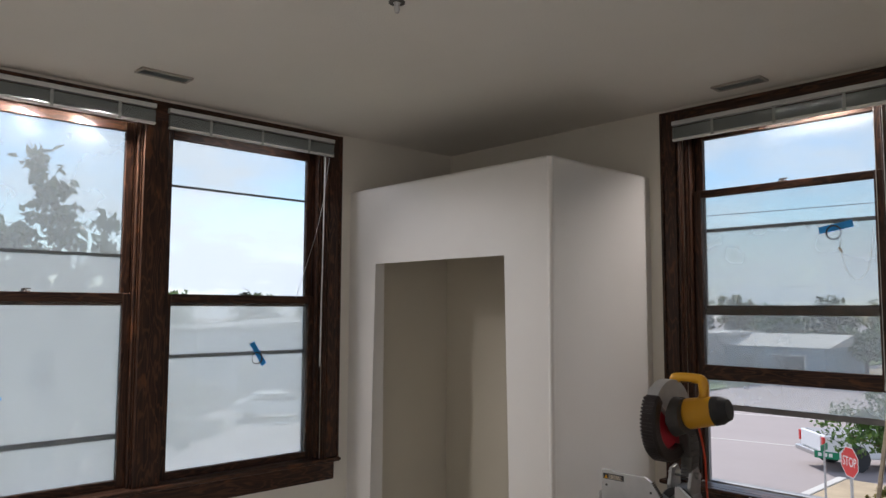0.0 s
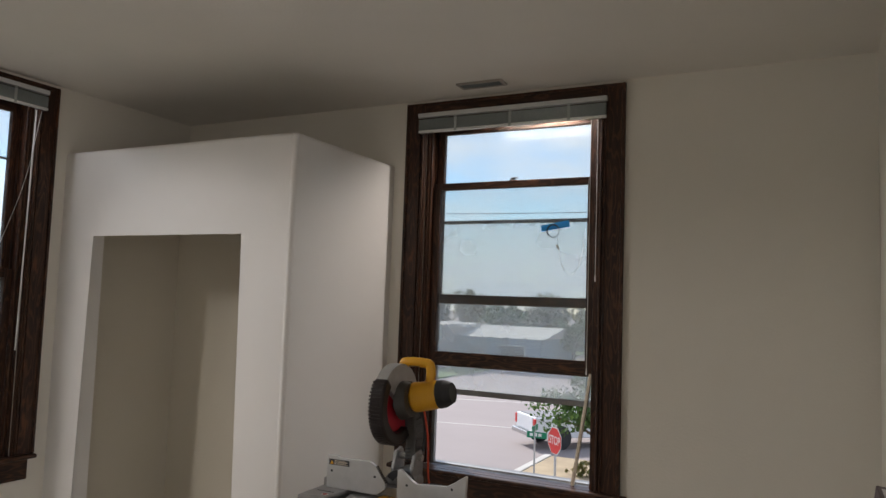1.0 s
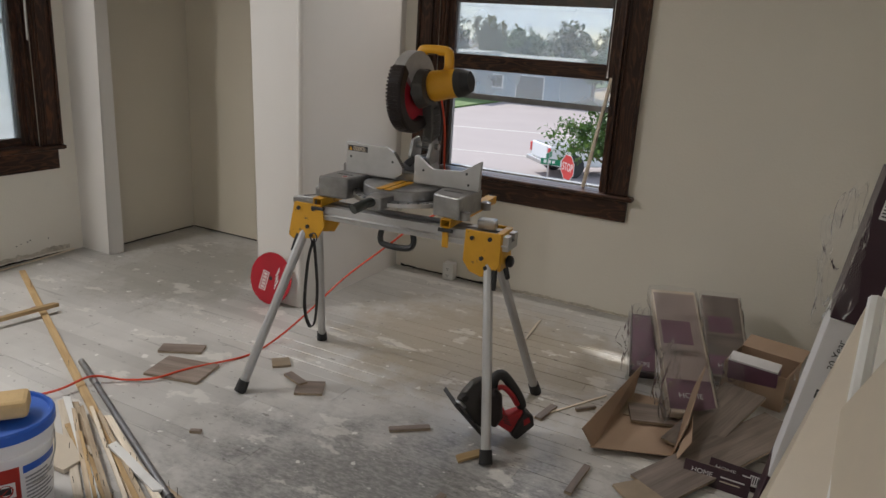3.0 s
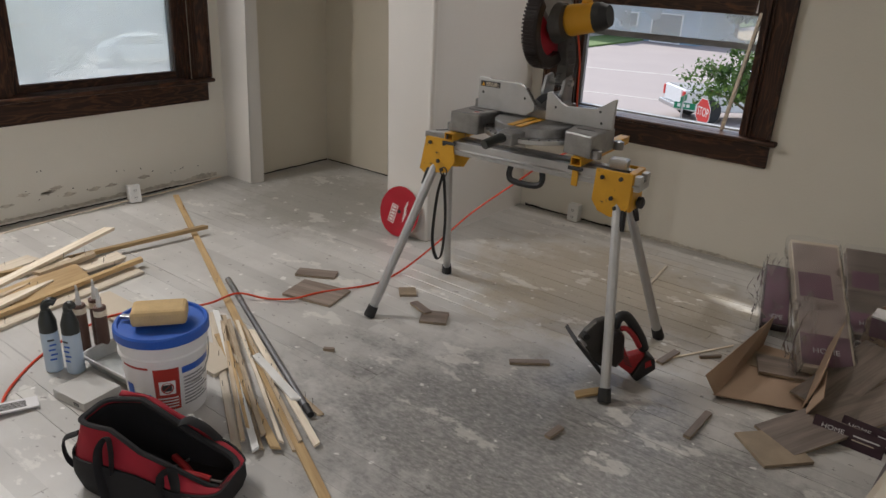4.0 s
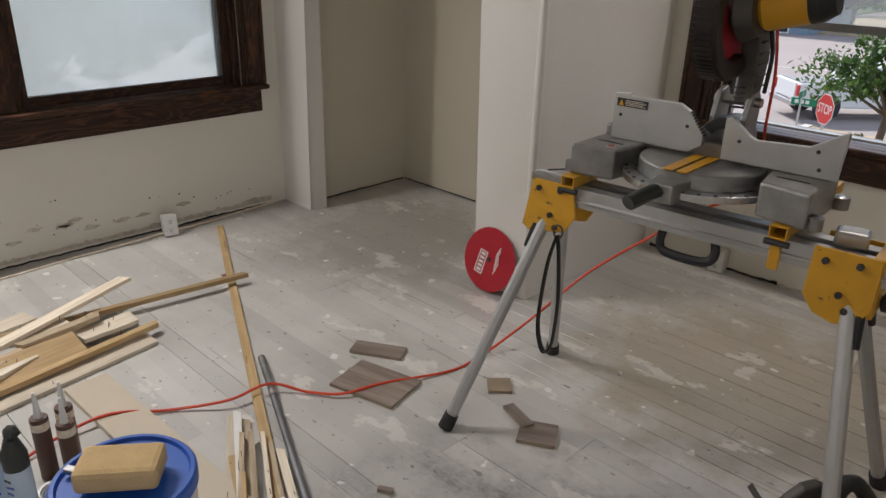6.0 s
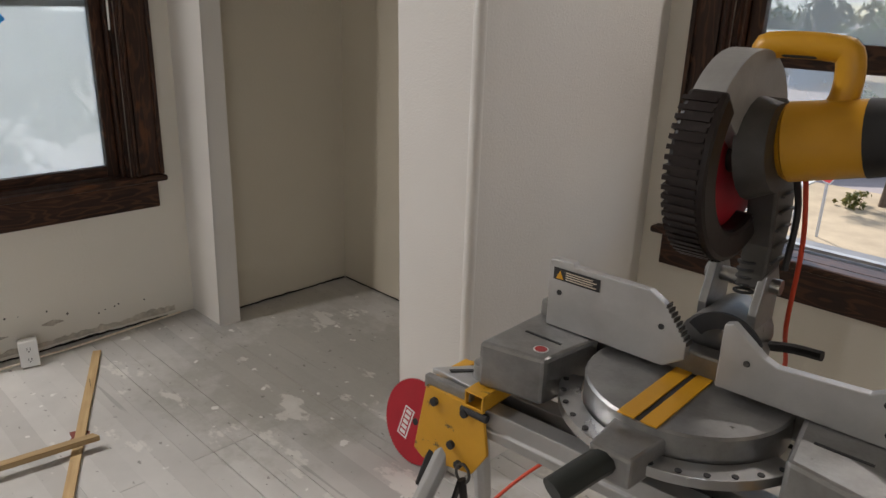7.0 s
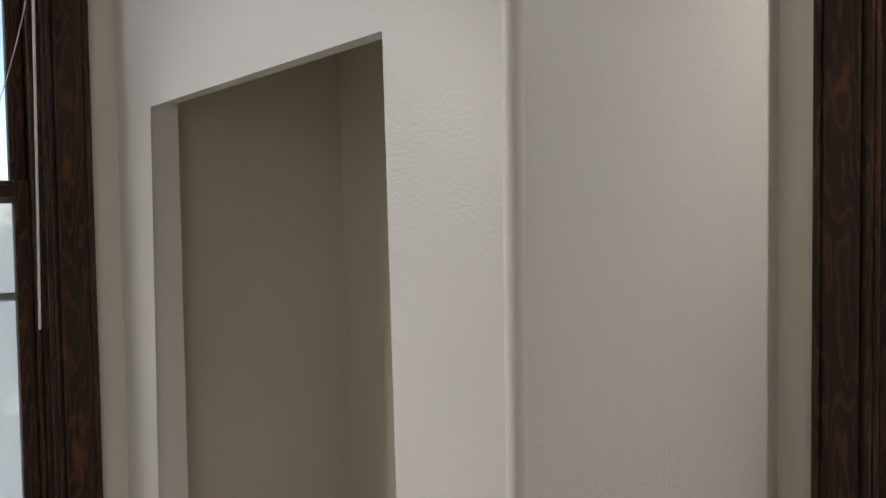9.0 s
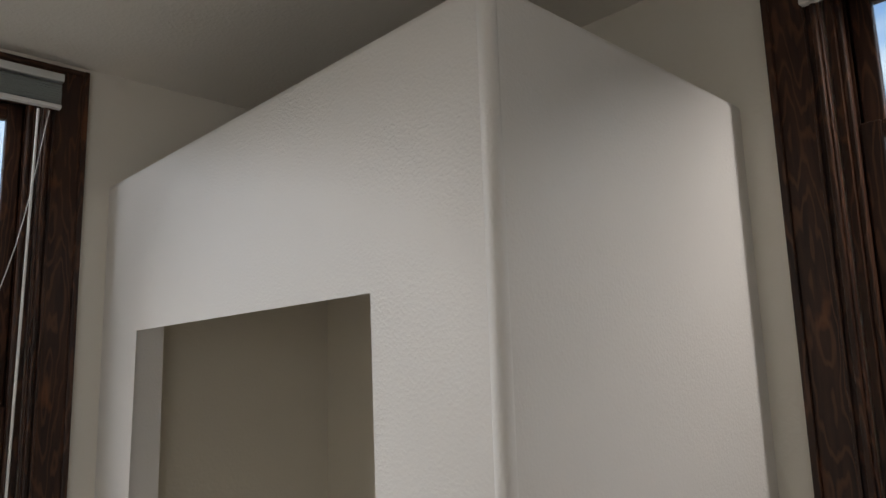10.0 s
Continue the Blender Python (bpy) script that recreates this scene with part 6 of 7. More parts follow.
def pack(base, top, w, th, name, label, mats, roll=0.0):
    """A slim pack of planks, wrapped in clear film, leaning from base to top."""
    p, q = Vector(base), Vector(top)
    t = thing(name, label, "flooring pack", look(p, q) @ pose(0, 0, 0, 0, 0, roll), group="flooring packs")
    L = (q - p).length
    part("plank_stack", block(-w / 2, w / 2, -th / 2, th / 2, -L, 0), mats[0], t, bevel=0.002)
    part("printed_sheet", block(-w / 2 + 0.006, w / 2 - 0.006, th / 2 + 0.001, th / 2 + 0.002, -L * 0.97, -0.02), mats[1], t)
    part("printed_band", block(-w / 2 + 0.006, w / 2 - 0.006, th / 2 + 0.0022, th / 2 + 0.003, -L * 0.24, -L * 0.02), M_PLUM, t, "mauve printed band")
    part("printed_band", block(-w / 2 + 0.02, w / 2 - 0.05, th / 2 + 0.0022, th / 2 + 0.003, -L * 0.72, -L * 0.52), M_PLUM, t, "mauve printed band")
    words("printed_word", "HOME", 0.04, Matrix.Translation((0, th / 2 + 0.0034, -L * 0.12)) @ Matrix(((-1, 0, 0, 0), (0, 0, 1, 0), (0, 1, 0, 0), (0, 0, 0, 1))) @ pose(0, 0, 0, 0, 0, 180), M_WCARD, t, 0.0003, w * 0.5)
    # pale edge strip; its colour also stands for glare on the film
    part("glare_edge", block(w / 2 - 0.004, w / 2 + 0.002, -th / 2, th / 2 + 0.003, -L * 0.98, -0.03), M_CREAM, t, "pale plank edge with the film's glare put into its colour")
    bm = bmesh.new()
    n, k = 44, 44
    rings = []
    for i in range(n + 1):
        z = 0.03 - (L + 0.05) * i / n
        ring = []
        for j in range(k):
            a = 2 * math.pi * j / k
            c, s = math.cos(a), math.sin(a)
            x = (w / 2 + 0.012) * math.copysign(abs(c) ** 0.35, c)
            y = (th / 2 + 0.012) * math.copysign(abs(s) ** 0.35, s)
            f = 1 + 0.08 * noise.noise((x * 30, y * 30, z * 22 + len(name) + p.x * 9)) + 0.05 * (0.5 - abs(noise.noise((x * 60, y * 70, z * 40 + p.x))))
            ring.append(bm.verts.new((x * f, y * (1 + 0.3 * abs(noise.noise((x * 45, y * 40, z * 38))) + 0.35 * noise.noise((x * 22, y * 31, z * 17 + 4)) * (1 if s > -0.2 else 0.3)), z)))
        rings.append(ring)
    for a, b in zip(rings, rings[1:]):
        for i in range(k):
            bm.faces.new((a[i], a[(i + 1) % k], b[(i + 1) % k], b[i]))
    part("shrink_film", bm, M_FILM, t, "wrinkled clear shrink film", smooth=True)
    return t


pack((0.017, 3.533, 0.04), (-0.249, 4.164, 0.36), 0.21, 0.05, "flooring_pack", "film-wrapped pack of laminate planks leaning in the corner", (M_OLDW, M_PRINT))
pack((0.099, 4.027, 0.03), (-0.051, 4.484, 0.28), 0.19, 0.05, "flooring_pack", "dark film-wrapped laminate pack leaning on the wall", (M_LAM, M_LAM))
pack((-0.276, 3.841, 0.03), (-0.361, 4.105, 0.22), 0.12, 0.06, "flooring_pack", "short plum-coloured film-wrapped laminate pack", (M_PURPLE, M_PLUM))
crumple("crumpled_film", "loose shiny clear film bunched round the packs", -0.105, 3.47, 0.01, 0.055, 0.11, 0.20, 7.0)
crumple("crumpled_film", "loose shiny clear film bunched round the packs", 0.124, 3.835, 0.01, 0.07, 0.08, 0.12, 9.0)
crumple("crumpled_film", "loose shiny clear film bunched round the packs", -0.33, 3.86, 0.01, 0.085, 0.09, 0.19, 5.0)
crumple("crumpled_film", "loose shiny clear film bunched round the packs", 0.42, 3.98, 0.01, 0.12, 0.12, 0.11, 11.0)
t = thing("cardboard_box", "small open cardboard box with a flooring sample in it", "box", pose(0.235, 4.03, 0, 0, 0, -12))
part("box_shell", shell(lambda z, i: [(x, y, z + i) for x, y in ((-0.14 + i, -0.12 + i), (0.14 - i, -0.12 + i), (0.14 - i, 0.12 - i), (-0.14 + i, 0.12 - i))], [0.002, 0.09, 0.17], 0.004), M_CARD, t)
panel([(-0.14, 0.12, 0.17), (0.14, 0.12, 0.17), (0.15, 0.20, 0.21), (-0.13, 0.20, 0.21)], 0.003, "box_flap", M_CARD, t)
t = thing("sample_pack", "plum and white flooring sample pack in the box", "flooring pack", pose(0.214, 3.97, 0.02, 18, 0, -10))
part("slab", block(-0.11, 0.11, -0.03, 0.03, 0.0, 0.19), M_PLUM, t, bevel=0.002)
part("white_edge", block(-0.11, 0.11, -0.032, 0.032, 0.19, 0.20), M_WCARD, t)
laminate(0.172, 3.289, 0.80, 0.19, 60, "long grey-brown laminate plank lying on the cartons", z=0.035, ry=-5)
laminate(0.108, 3.532, 0.55, 0.19, 72, "grey-brown laminate plank leaning on the cartons", z=0.06, ry=-9)
for x, y, z, rz, wd in ((0.178, 3.097, 0.0, -2, 0.24), (0.249, 3.156, 0.0, -6, 0.22)):
    t = thing("carton_end", "dark plum carton end strip with printed lettering", "carton", pose(x, y, z, 62, 0, rz), group="carton ends")
    part("strip", block(-wd / 2, wd / 2, 0.0, 0.075, -0.003, 0.0), M_PURPLE, t)
    words("printed_word", "HOME", 0.024, pose(-wd * 0.22, 0.045, 0.0006), M_WCARD, t, 0.0002, 0.075)
    part("printed_line", block(-wd * 0.40, -wd * 0.06, 0.02, 0.025, 0.0003, 0.0008), M_OLDW, t)
    part("printed_line", block(wd * 0.06, wd * 0.42, 0.045, 0.050, 0.0003, 0.0008), M_WCARD, t)
    part("printed_line", block(wd * 0.06, wd * 0.36, 0.030, 0.034, 0.0003, 0.0008), M_OLDW, t)
    if wd < 0.23:
        part("barcode_field", block(wd * 0.18, wd * 0.46, 0.02, 0.06, 0.0009, 0.0013), M_WCARD, t)
        for k in range(7):
            part("barcode_bar", block(wd * 0.20 + k * 0.008, wd * 0.20 + 0.004 + k * 0.008, 0.03, 0.056, 0.0014, 0.0018), M_INK, t)

# tall carton leaning on the east wall
tall = thing("tall_carton", "tall plum and white flooring carton leaning on the wall", "carton", Matrix.Translation((0.300, 2.792, 0.008)) @ pose(0, 0, 0, 0, 7.4, 0))
part("carton_body", block(0.0, 0.095, -0.10, 0.10, 0.0, 0.88), M_WCARD, tall, "white printed lower half", bevel=0.003)
part("carton_sleeve", block(-0.001, 0.096, -0.101, 0.101, 0.8805, 1.30), M_PURPLE, tall, "dark plum upper half", bevel=0.003)
part("carton_band", block(-0.0015, 0.0965, -0.1015, 0.1015, 0.0, 0.34), M_PURPLE, tall)
yz = Matrix(((1, 0, 0, 0), (0, 0, -1, -0.1025), (0, 1, 0, 0), (0, 0, 0, 1)))
words("printed_word", "30 Year", 0.03, yz @ pose(0.05, 0.78, 0, 0, 0, 90), M_INK, tall, 0.0002)
words("printed_word", "Laminate Flooring", 0.03, yz @ pose(0.05, 0.17, 0, 0, 0, 90) @ pose(0, 0, 0.001), M_WCARD, tall, 0.0002)
for z in (0.65, 0.54, 0.43):
    part("printed_icon", block(0.035, 0.062, -0.1018, -0.1006, z - 0.014, z + 0.014), M_INK, tall)
    part("icon_centre", block(0.040, 0.057, -0.1022, -0.1017, z - 0.009, z + 0.009), M_WCARD, tall)
    part("printed_line", block(0.072, 0.077, -0.1018, -0.1006, z - 0.03, z + 0.03), M_INK, tall)
part("barcode_field", block(0.02, 0.075, -0.1022, -0.1012, 1.18, 1.27), M_WCARD, tall)
for k in range(9):
    part("barcode_bar", block(0.024, 0.064, -0.1028, -0.1021, 1.187 + k * 0.009, 1.191 + k * 0.009), M_INK, tall)
part("end_label", block(0.01, 0.08, -0.08, 0.06, 1.3002, 1.3015), M_WCARD, tall)
crumple("torn_film", "torn clear film hanging on the tall carton", 0.40, 2.66, 0.85, 0.075, 0.06, 0.21, 3.0)

# cream sheets leaning askew on the east wall
for T, L, B, R in (((0.474, 2.234, 1.09), (0.229, 2.258, 0.03), (0.141, 1.451, 0.02), (0.438, 1.305, 0.16)), ((0.520, 1.748, 1.24), (0.455, 2.052, 0.9), (0.459, 1.345, 0.02), (0.506, 0.961, 0.2))):
    t = thing("leaning_sheet", "cream hardboard sheet with a white edge leaning askew on the wall", "board", group="leaning sheets")
    panel([T, L, B, R], 0.012, "sheet", M_CREAM, t)
    part("edge_strip", tube([T, tuple((a + b) / 2 for a, b in zip(T, R)), R], 0.017, 8, 3), M_WHITE, t, "white rounded edge strip", smooth=True)

# ---- outdoors ----
GZ = -4.0
ground = setting("ground", block(-400, 400, -400, 500, GZ - 0.5, GZ), M_STREET, "pale concrete street and open ground")


def slab(name, x0, x1, y0, y1, h, mat, label):
    return setting(name, block(x0, x1, y0, y1, GZ - 0.1, GZ + h), mat, label, bevel=0.03)


slab("verge_1", -8.6, 30, 20.2, 27.5, 0.13, M_EARTH, "dry earth verge with weeds behind a kerb")
slab("kerb_1", -8.9, -8.62, 19.9, 27.6, 0.15, M_PAVE, "concrete kerb")
slab("verge_2", -80, -25.0, 48, 110, 0.13, M_GRASS, "green lawn across the street")
slab("kerb_2", -80, -24.0, 47.3, 47.95, 0.15, M_PAVE, "concrete kerb")
slab("verge_3", -23, 60, 62, 130, 0.12, M_EARTH, "dry verge across the street")
slab("verge_4", -18, -6, -30, 9, 0.12, M_GRASS, "lawn beside the house")
slab("kerb_3", -38.2, -37.8, 2, 14.6, 0.14, M_PAVE, "concrete kerb of the parking lot")
for x0, y0, x1, y1, w in ((-34, 36, -8, 44, 0.10), (-24, 30.5, -12, 33.2, 0.07), (-31, 8.8, -20, 22, 0.09)):
    d = Vector((x1 - x0, y1 - y0, 0))
    m = Matrix.Translation((x0, y0, GZ + 0.004)) @ pose(0, 0, 0, 0, 0, math.degrees(math.atan2(d.y, d.x)))
    setting("road_joint", block(0, d.length, -w, w, 0, 0.003, m), M_PAVE, "pale patched joint across the street")


def tree(name, label, x, y, trunk_h, crown, skip, n, size, mat, seed, r0=0.13):
    """crown: ellipsoids (x, y, z, rx, ry, rz) relative to the foot; n leaves in clumps, uneven, with gaps."""
    rd = random.Random(seed)
    t = thing(name, label, "tree", pose(x, y, GZ))
    bm = bmesh.new()
    fork = Vector((0.05, 0.1, trunk_h))
    rod(bm, (0, 0, -0.05), fork, r0, r0 * 0.75, 9)
    for c in crown:
        for k in range(5):
            a = rd.uniform(0, 6.28)
            end = Vector((c[0] + c[3] * 0.6 * math.cos(a), c[1] + c[4] * 0.6 * math.sin(a), c[2] + c[5] * rd.uniform(-0.3, 0.7)))
            midp = fork.lerp(end, 0.45) + Vector((rd.uniform(-0.2, 0.2), rd.uniform(-0.2, 0.2), 0.15))
            rod(bm, fork, midp, r0 * 0.45, r0 * 0.28, 6)
            rod(bm, midp, end, r0 * 0.28, r0 * 0.08, 5)
    part("trunk", bm, M_BARK, t, smooth=True)
    bm = bmesh.new()
    clumps = []
    for c in crown:
        for k in range(int(34 * c[3])):
            v = Vector((rd.gauss(0, 1), rd.gauss(0, 1), rd.gauss(0, 1))).normalized() * rd.uniform(0.35, 1.05)
            clumps.append((Vector((c[0] + v.x * c[3], c[1] + v.y * c[4], c[2] + v.z * c[5])), rd.uniform(0.16, 0.42) * c[3] * 0.55))
    vs, fs = [], []
    for k in range(n):
        c, rr = clumps[k % len(clumps)]
        p = c + Vector((rd.gauss(0, 0.6), rd.gauss(0, 0.6), rd.gauss(0, 0.5))) * rr
        e = Euler((rd.uniform(-1.2, 1.2), rd.uniform(-1.2, 1.2), rd.uniform(0, 6.28))).to_matrix()
        s = size * rd.uniform(0.6, 1.3)
        i = len(vs)
        vs += [p + e @ Vector(q) * s for q in ((-1, 0, 0), (-0.2, -0.5, 0.08), (1, 0, -0.1), (-0.2, 0.5, 0.08))]
        fs.append((i, i + 1, i + 2, i + 3))
    me = bpy.data.meshes.new("crown")
    me.from_pydata([tuple(v) for v in vs], [], fs)
    me.materials.append(mat)
    cr = new("crown", me)
    cr.parent = t
    return t


tree("street_tree", "leafy green street tree with a forked trunk on the verge", -6.15, 25.75, 1.1, [(-0.9, 0, 2.2, 1.6, 1.5, 0.95), (0.7, 0.2, 2.5, 1.7, 1.6, 1.1), (-0.1, 0, 3.1, 1.3, 1.2, 0.6)], 0, 5200, 0.10, M_LEAF, 3)
tree("yard_tree", "tall leafy tree close outside the house", -10.6, 3.1, 2.2, [(0, 0.0, 5.0, 1.7, 1.8, 1.5), (0.2, -0.05, 6.8, 0.85, 0.75, 1.3), (0, 1.3, 4.3, 1.3, 1.2, 1.3), (0, -1.2, 5.4, 1.2, 1.4, 1.7), (0.2, 0.8, 6.2, 0.7, 0.6, 0.9), (0, 1.0, 2.6, 1.4, 1.5, 1.2)], 0, 15000, 0.085, M_LEAFD, 7, 0.17)
tree("shrub", "low scrubby bush at the tree's foot", -6.75, 24.9, 0.1, [(0, 0, 0.35, 0.45, 0.4, 0.35)], 0, 420, 0.07, M_LEAFY, 5, 0.03)
rt = random.Random(31)
for i in range(16):
    x = -62 + i * 5.2 + rt.uniform(-1.5, 1.5)
    s = rt.uniform(0.8, 1.25)
    tree("far_tree", "hazy distant tree behind the low houses", x, 88 + rt.uniform(-4, 8), 2.0, [(0, 0, 5.2 * s, 2.8 * s, 2.4 * s, 2.4 * s), (1.5, 0, 4.2 * s, 2.2, 2, 1.8)], 0, 900, 0.42, (M_LEAFD, M_LEAFY, M_LEAF)[i % 3], 40 + i, 0.25)
for i in range(6):
    tree("far_tree", "hazy distant tree behind the low houses", -72 + rt.uniform(-5, 4), 2 + i * 9, 2.0, [(0, 0, 5.0, 2.8, 2.6, 2.4)], 0, 800, 0.42, (M_LEAFD, M_LEAF)[i % 2], 70 + i, 0.25)
tree("parkway_tree", "bushy green tree across the street", -19.5, 66, 1.6, [(0, 0, 3.0, 2.4, 2, 1.6), (2.5, 0, 3.6, 2.6, 2.2, 2.2)], 0, 1900, 0.24, M_LEAF, 90, 0.2)


def house(name, label, x0, x1, y0, y1, h, roof_h, wall, roof, side, wins):
    """A low building with a shallow gabled or flat roof and real window recesses on the side that faces us."""
    t = thing(name, label, "building")
    part("wall", block(x0, x1, y0, y1, GZ, GZ + h), wall, t)
    if roof_h > 0:
        bm = bmesh.new()
        o = 0.5
        ym = (y0 + y1) / 2
        v = [bm.verts.new(p) for p in ((x0 - o, y0 - o, GZ + h), (x1 + o, y0 - o, GZ + h), (x1 + o, y1 + o, GZ + h), (x0 - o, y1 + o, GZ + h), (x0 - o, ym, GZ + h + roof_h), (x1 + o, ym, GZ + h + roof_h))]
        for f in ((0, 1, 5, 4), (2, 3, 4, 5), (0, 4, 3), (1, 2, 5), (0, 3, 2, 1)):
            bm.faces.new([v[i] for i in f])
        part("roof", bm, roof, t)
    else:
        part("roof", block(x0 - 0.3, x1 + 0.3, y0 - 0.3, y1 + 0.3, GZ + h, GZ + h + 0.3), roof, t)
    for a, w, z0, z1, nm in wins:
        if side == "s":
            q = part(nm, block(a - w / 2, a + w / 2, y0 - 0.06, y0 - 0.005, GZ + z0, GZ + z1), M_WHITE, t)
            part("pane", block(a - w / 2 + 0.1, a + w / 2 - 0.1, y0 - 0.075, y0 - 0.062, GZ + z0 + 0.1, GZ + z1 - 0.1), M_CGLASS, q)
        else:
            q = part(nm, block(x1 + 0.005, x1 + 0.06, a - w / 2, a + w / 2, GZ + z0, GZ + z1), M_WHITE, t)
            part("pane", block(x1 + 0.062, x1 + 0.075, a - w / 2 + 0.1, a + w / 2 - 0.1, GZ + z0 + 0.1, GZ + z1 - 0.1), M_CGLASS, q)
    return t


house("low_house", "pale low building across the street", -44, -28.5, 57, 66, 3.6, 0, M_BLDA, M_PAVE, "s", [(-41, 2, 1, 2.2, "window"), (-37, 2, 1, 2.2, "window"), (-32.5, 1.1, 0, 2.1, "door")])
house("low_house", "blue-grey low building with a pale gabled roof", -28.3, -20.5, 60, 70, 2.9, 0.9, M_BLDB, M_PAVE, "s", [(-26.5, 1.6, 1, 2.2, "window"), (-23.2, 2.6, 0, 2.3, "door")])
house("low_house", "pale low building with a grey roof", -19.5, -4, 78, 88, 2.8, 1.3, M_BLDA, M_ROOF, "s", [(-16, 1.6, 1, 2.2, "window"), (-11, 1.6, 1, 2.2, "window")])
house("long_shed", "long pale commercial building beyond the parking lot", -72, -60, 2, 60, 3.4, 0, M_BLDA, M_WHITE, "w", [(8 + i * 6, 3, 0.8, 2.2, "window") for i in range(8)])
house("long_shed", "blue-grey building beside the parking lot", -54, -47, 22.5, 44, 4.4, 0.6, M_BLDB, M_ROOF, "w", [(26, 1.2, 0, 2.1, "door"), (31, 2.0, 1, 2.2, "window"), (37, 2.0, 1, 2.2, "window")])
# railing of the parking lot
rl = thing("railing", "pale wooden railing with crossed braces", "railing")
a, b = Vector((-51.5, 13, GZ)), Vector((-44.5, 22.5, GZ))
for i in range(9):
    p = a.lerp(b, i / 8)
    part("post", cyl(p, p + Vector((0, 0, 1.15)), 0.06, None, 6), M_BLDA, rl)
    if i:
        q = a.lerp(b, (i - 1) / 8)
        for z0, z1 in ((1.1, 1.1), (0.25, 0.25), (0.25, 1.05), (1.05, 0.25)):
            part("rail", cyl(q + Vector((0, 0, z0)), p + Vector((0, 0, z1)), 0.045, None, 5), M_BLDA, rl)


def wheel(parent, x, y, r, w, name="wheel"):
    q = part(name, lathe([(r * 0.6, -w / 2), (r * 0.93, -w / 2), (r, -w * 0.3), (r, w * 0.3), (r * 0.93, w / 2), (r * 0.6, w / 2)], 24, pose(x, y, r, 90)), M_BLACK, parent, smooth=True)
    s = -1 if y < 0 else 1
    part("rim", lathe([(r * 0.62, -w * 0.46), (r * 0.60, w * 0.46)], 18, pose(x, y, r, 90)), M_STEEL, q, smooth=True)
    for k in range(6):
        part("spoke_gap", cyl((x + r * 0.38 * math.cos(k * 1.047), y + s * (w * 0.475), r + r * 0.38 * math.sin(k * 1.047)), (x + r * 0.38 * math.cos(k * 1.047), y + s * (w * 0.49), r + r * 0.38 * math.sin(k * 1.047)), r * 0.11, None, 7), M_INK, q)


def car_body(outline, w, mat, parent, name="body", taper=0.1):
    bm = prism(outline, w, Matrix(((1, 0, 0, 0), (0, 0, 1, -w / 2), (0, 1, 0, 0), (0, 0, 0, 1))))
    for v in bm.verts:
        if v.co.z > 1.0:
            v.co.y *= 1 - taper
    return part(name, bm, mat, parent, bevel=0.06)


tr = thing("pickup_truck", "white four-door pickup truck parked by the kerb", "truck", pose(-8.34, 31.35, GZ, 0, 0, 45))
car_body([(-2.85, 0.55), (-2.85, 1.28), (-0.95, 1.30), (-0.9, 1.30), (1.75, 1.25), (2.75, 1.12), (2.85, 0.9), (2.85, 0.45), (2.3, 0.42), (-2.4, 0.45)], 1.95, M_CARW, tr, taper=0.02)
car_body([(-0.95, 1.28), (-0.75, 1.88), (0.75, 1.90), (1.55, 1.28)], 1.78, M_CARW, tr, "cab", 0.12)
part("bed_opening", block(-2.72, -1.0, -0.8, 0.8, 1.27, 1.31), M_ROOF, tr)
part("tailgate", block(-2.9, -2.85, -0.75, 0.75, 0.72, 1.27), M_CARW, tr, bevel=0.01)
part("rear_bumper", block(-3.05, -2.85, -0.95, 0.95, 0.5, 0.68), M_STEEL, tr, bevel=0.03)
for y in (-0.90, 0.90):
    part("tail_light", block(-2.9, -2.82, y - 0.07, y + 0.07, 0.85, 1.22), M_SIGNR, tr, bevel=0.01)
    for x0, x1 in ((-0.68, 0.05), (0.12, 1.0)):
        part("side_window", block(x0, x1, y * 0.955 - 0.02, y * 0.955 + 0.02, 1.36, 1.76), M_CGLASS, tr)
for x in (-1.75, 1.85):
    for y in (-0.86, 0.86):
        wheel(tr, x, y, 0.40, 0.26)
        part("wheel_arch", lathe([(0.5, -0.02), (0.5, 0.02)], 20, pose(x, y * 1.135, 0.46, 90)), M_INK, tr)


def sedan(name, label, x, y, rz, mat):
    t = thing(name, label, "car", pose(x, y, GZ, 0, 0, rz))
    car_body([(-2.25, 0.35), (-2.3, 0.75), (-2.0, 0.95), (-1.2, 0.98), (1.2, 0.92), (2.1, 0.78), (2.25, 0.55), (2.2, 0.32)], 1.78, mat, t, taper=0)
    car_body([(-1.75, 0.95), (-0.95, 1.40), (0.35, 1.43), (1.25, 0.93)], 1.55, mat, t, "cabin", 0.14)
    for y_ in (-0.72, 0.72):
        part("side_window", prism([(-1.35, 1.0), (-0.85, 1.32), (0.28, 1.34), (0.95, 1.0)], 0.04, Matrix(((1, 0, 0, 0), (0, 0, 1, y_ - 0.02 + (0.035 if y_ > 0 else -0.035)), (0, 1, 0, 0), (0, 0, 0, 1)))), M_CGLASS, t)
    for x_ in (-1.4, 1.35):
        for y_ in (-0.80, 0.80):
            wheel(t, x_, y_, 0.32, 0.2)
    return t


sedan("parked_car", "white sedan parked in the lot", -34.3, 20.9, 62, M_CARW)
sedan("parked_car", "black car parked in the lot", -40.6, 19.9, 80, M_CARK)
sedan("parked_car", "dark car parked beyond the tree", -43.5, 12.5, 70, M_CARK)

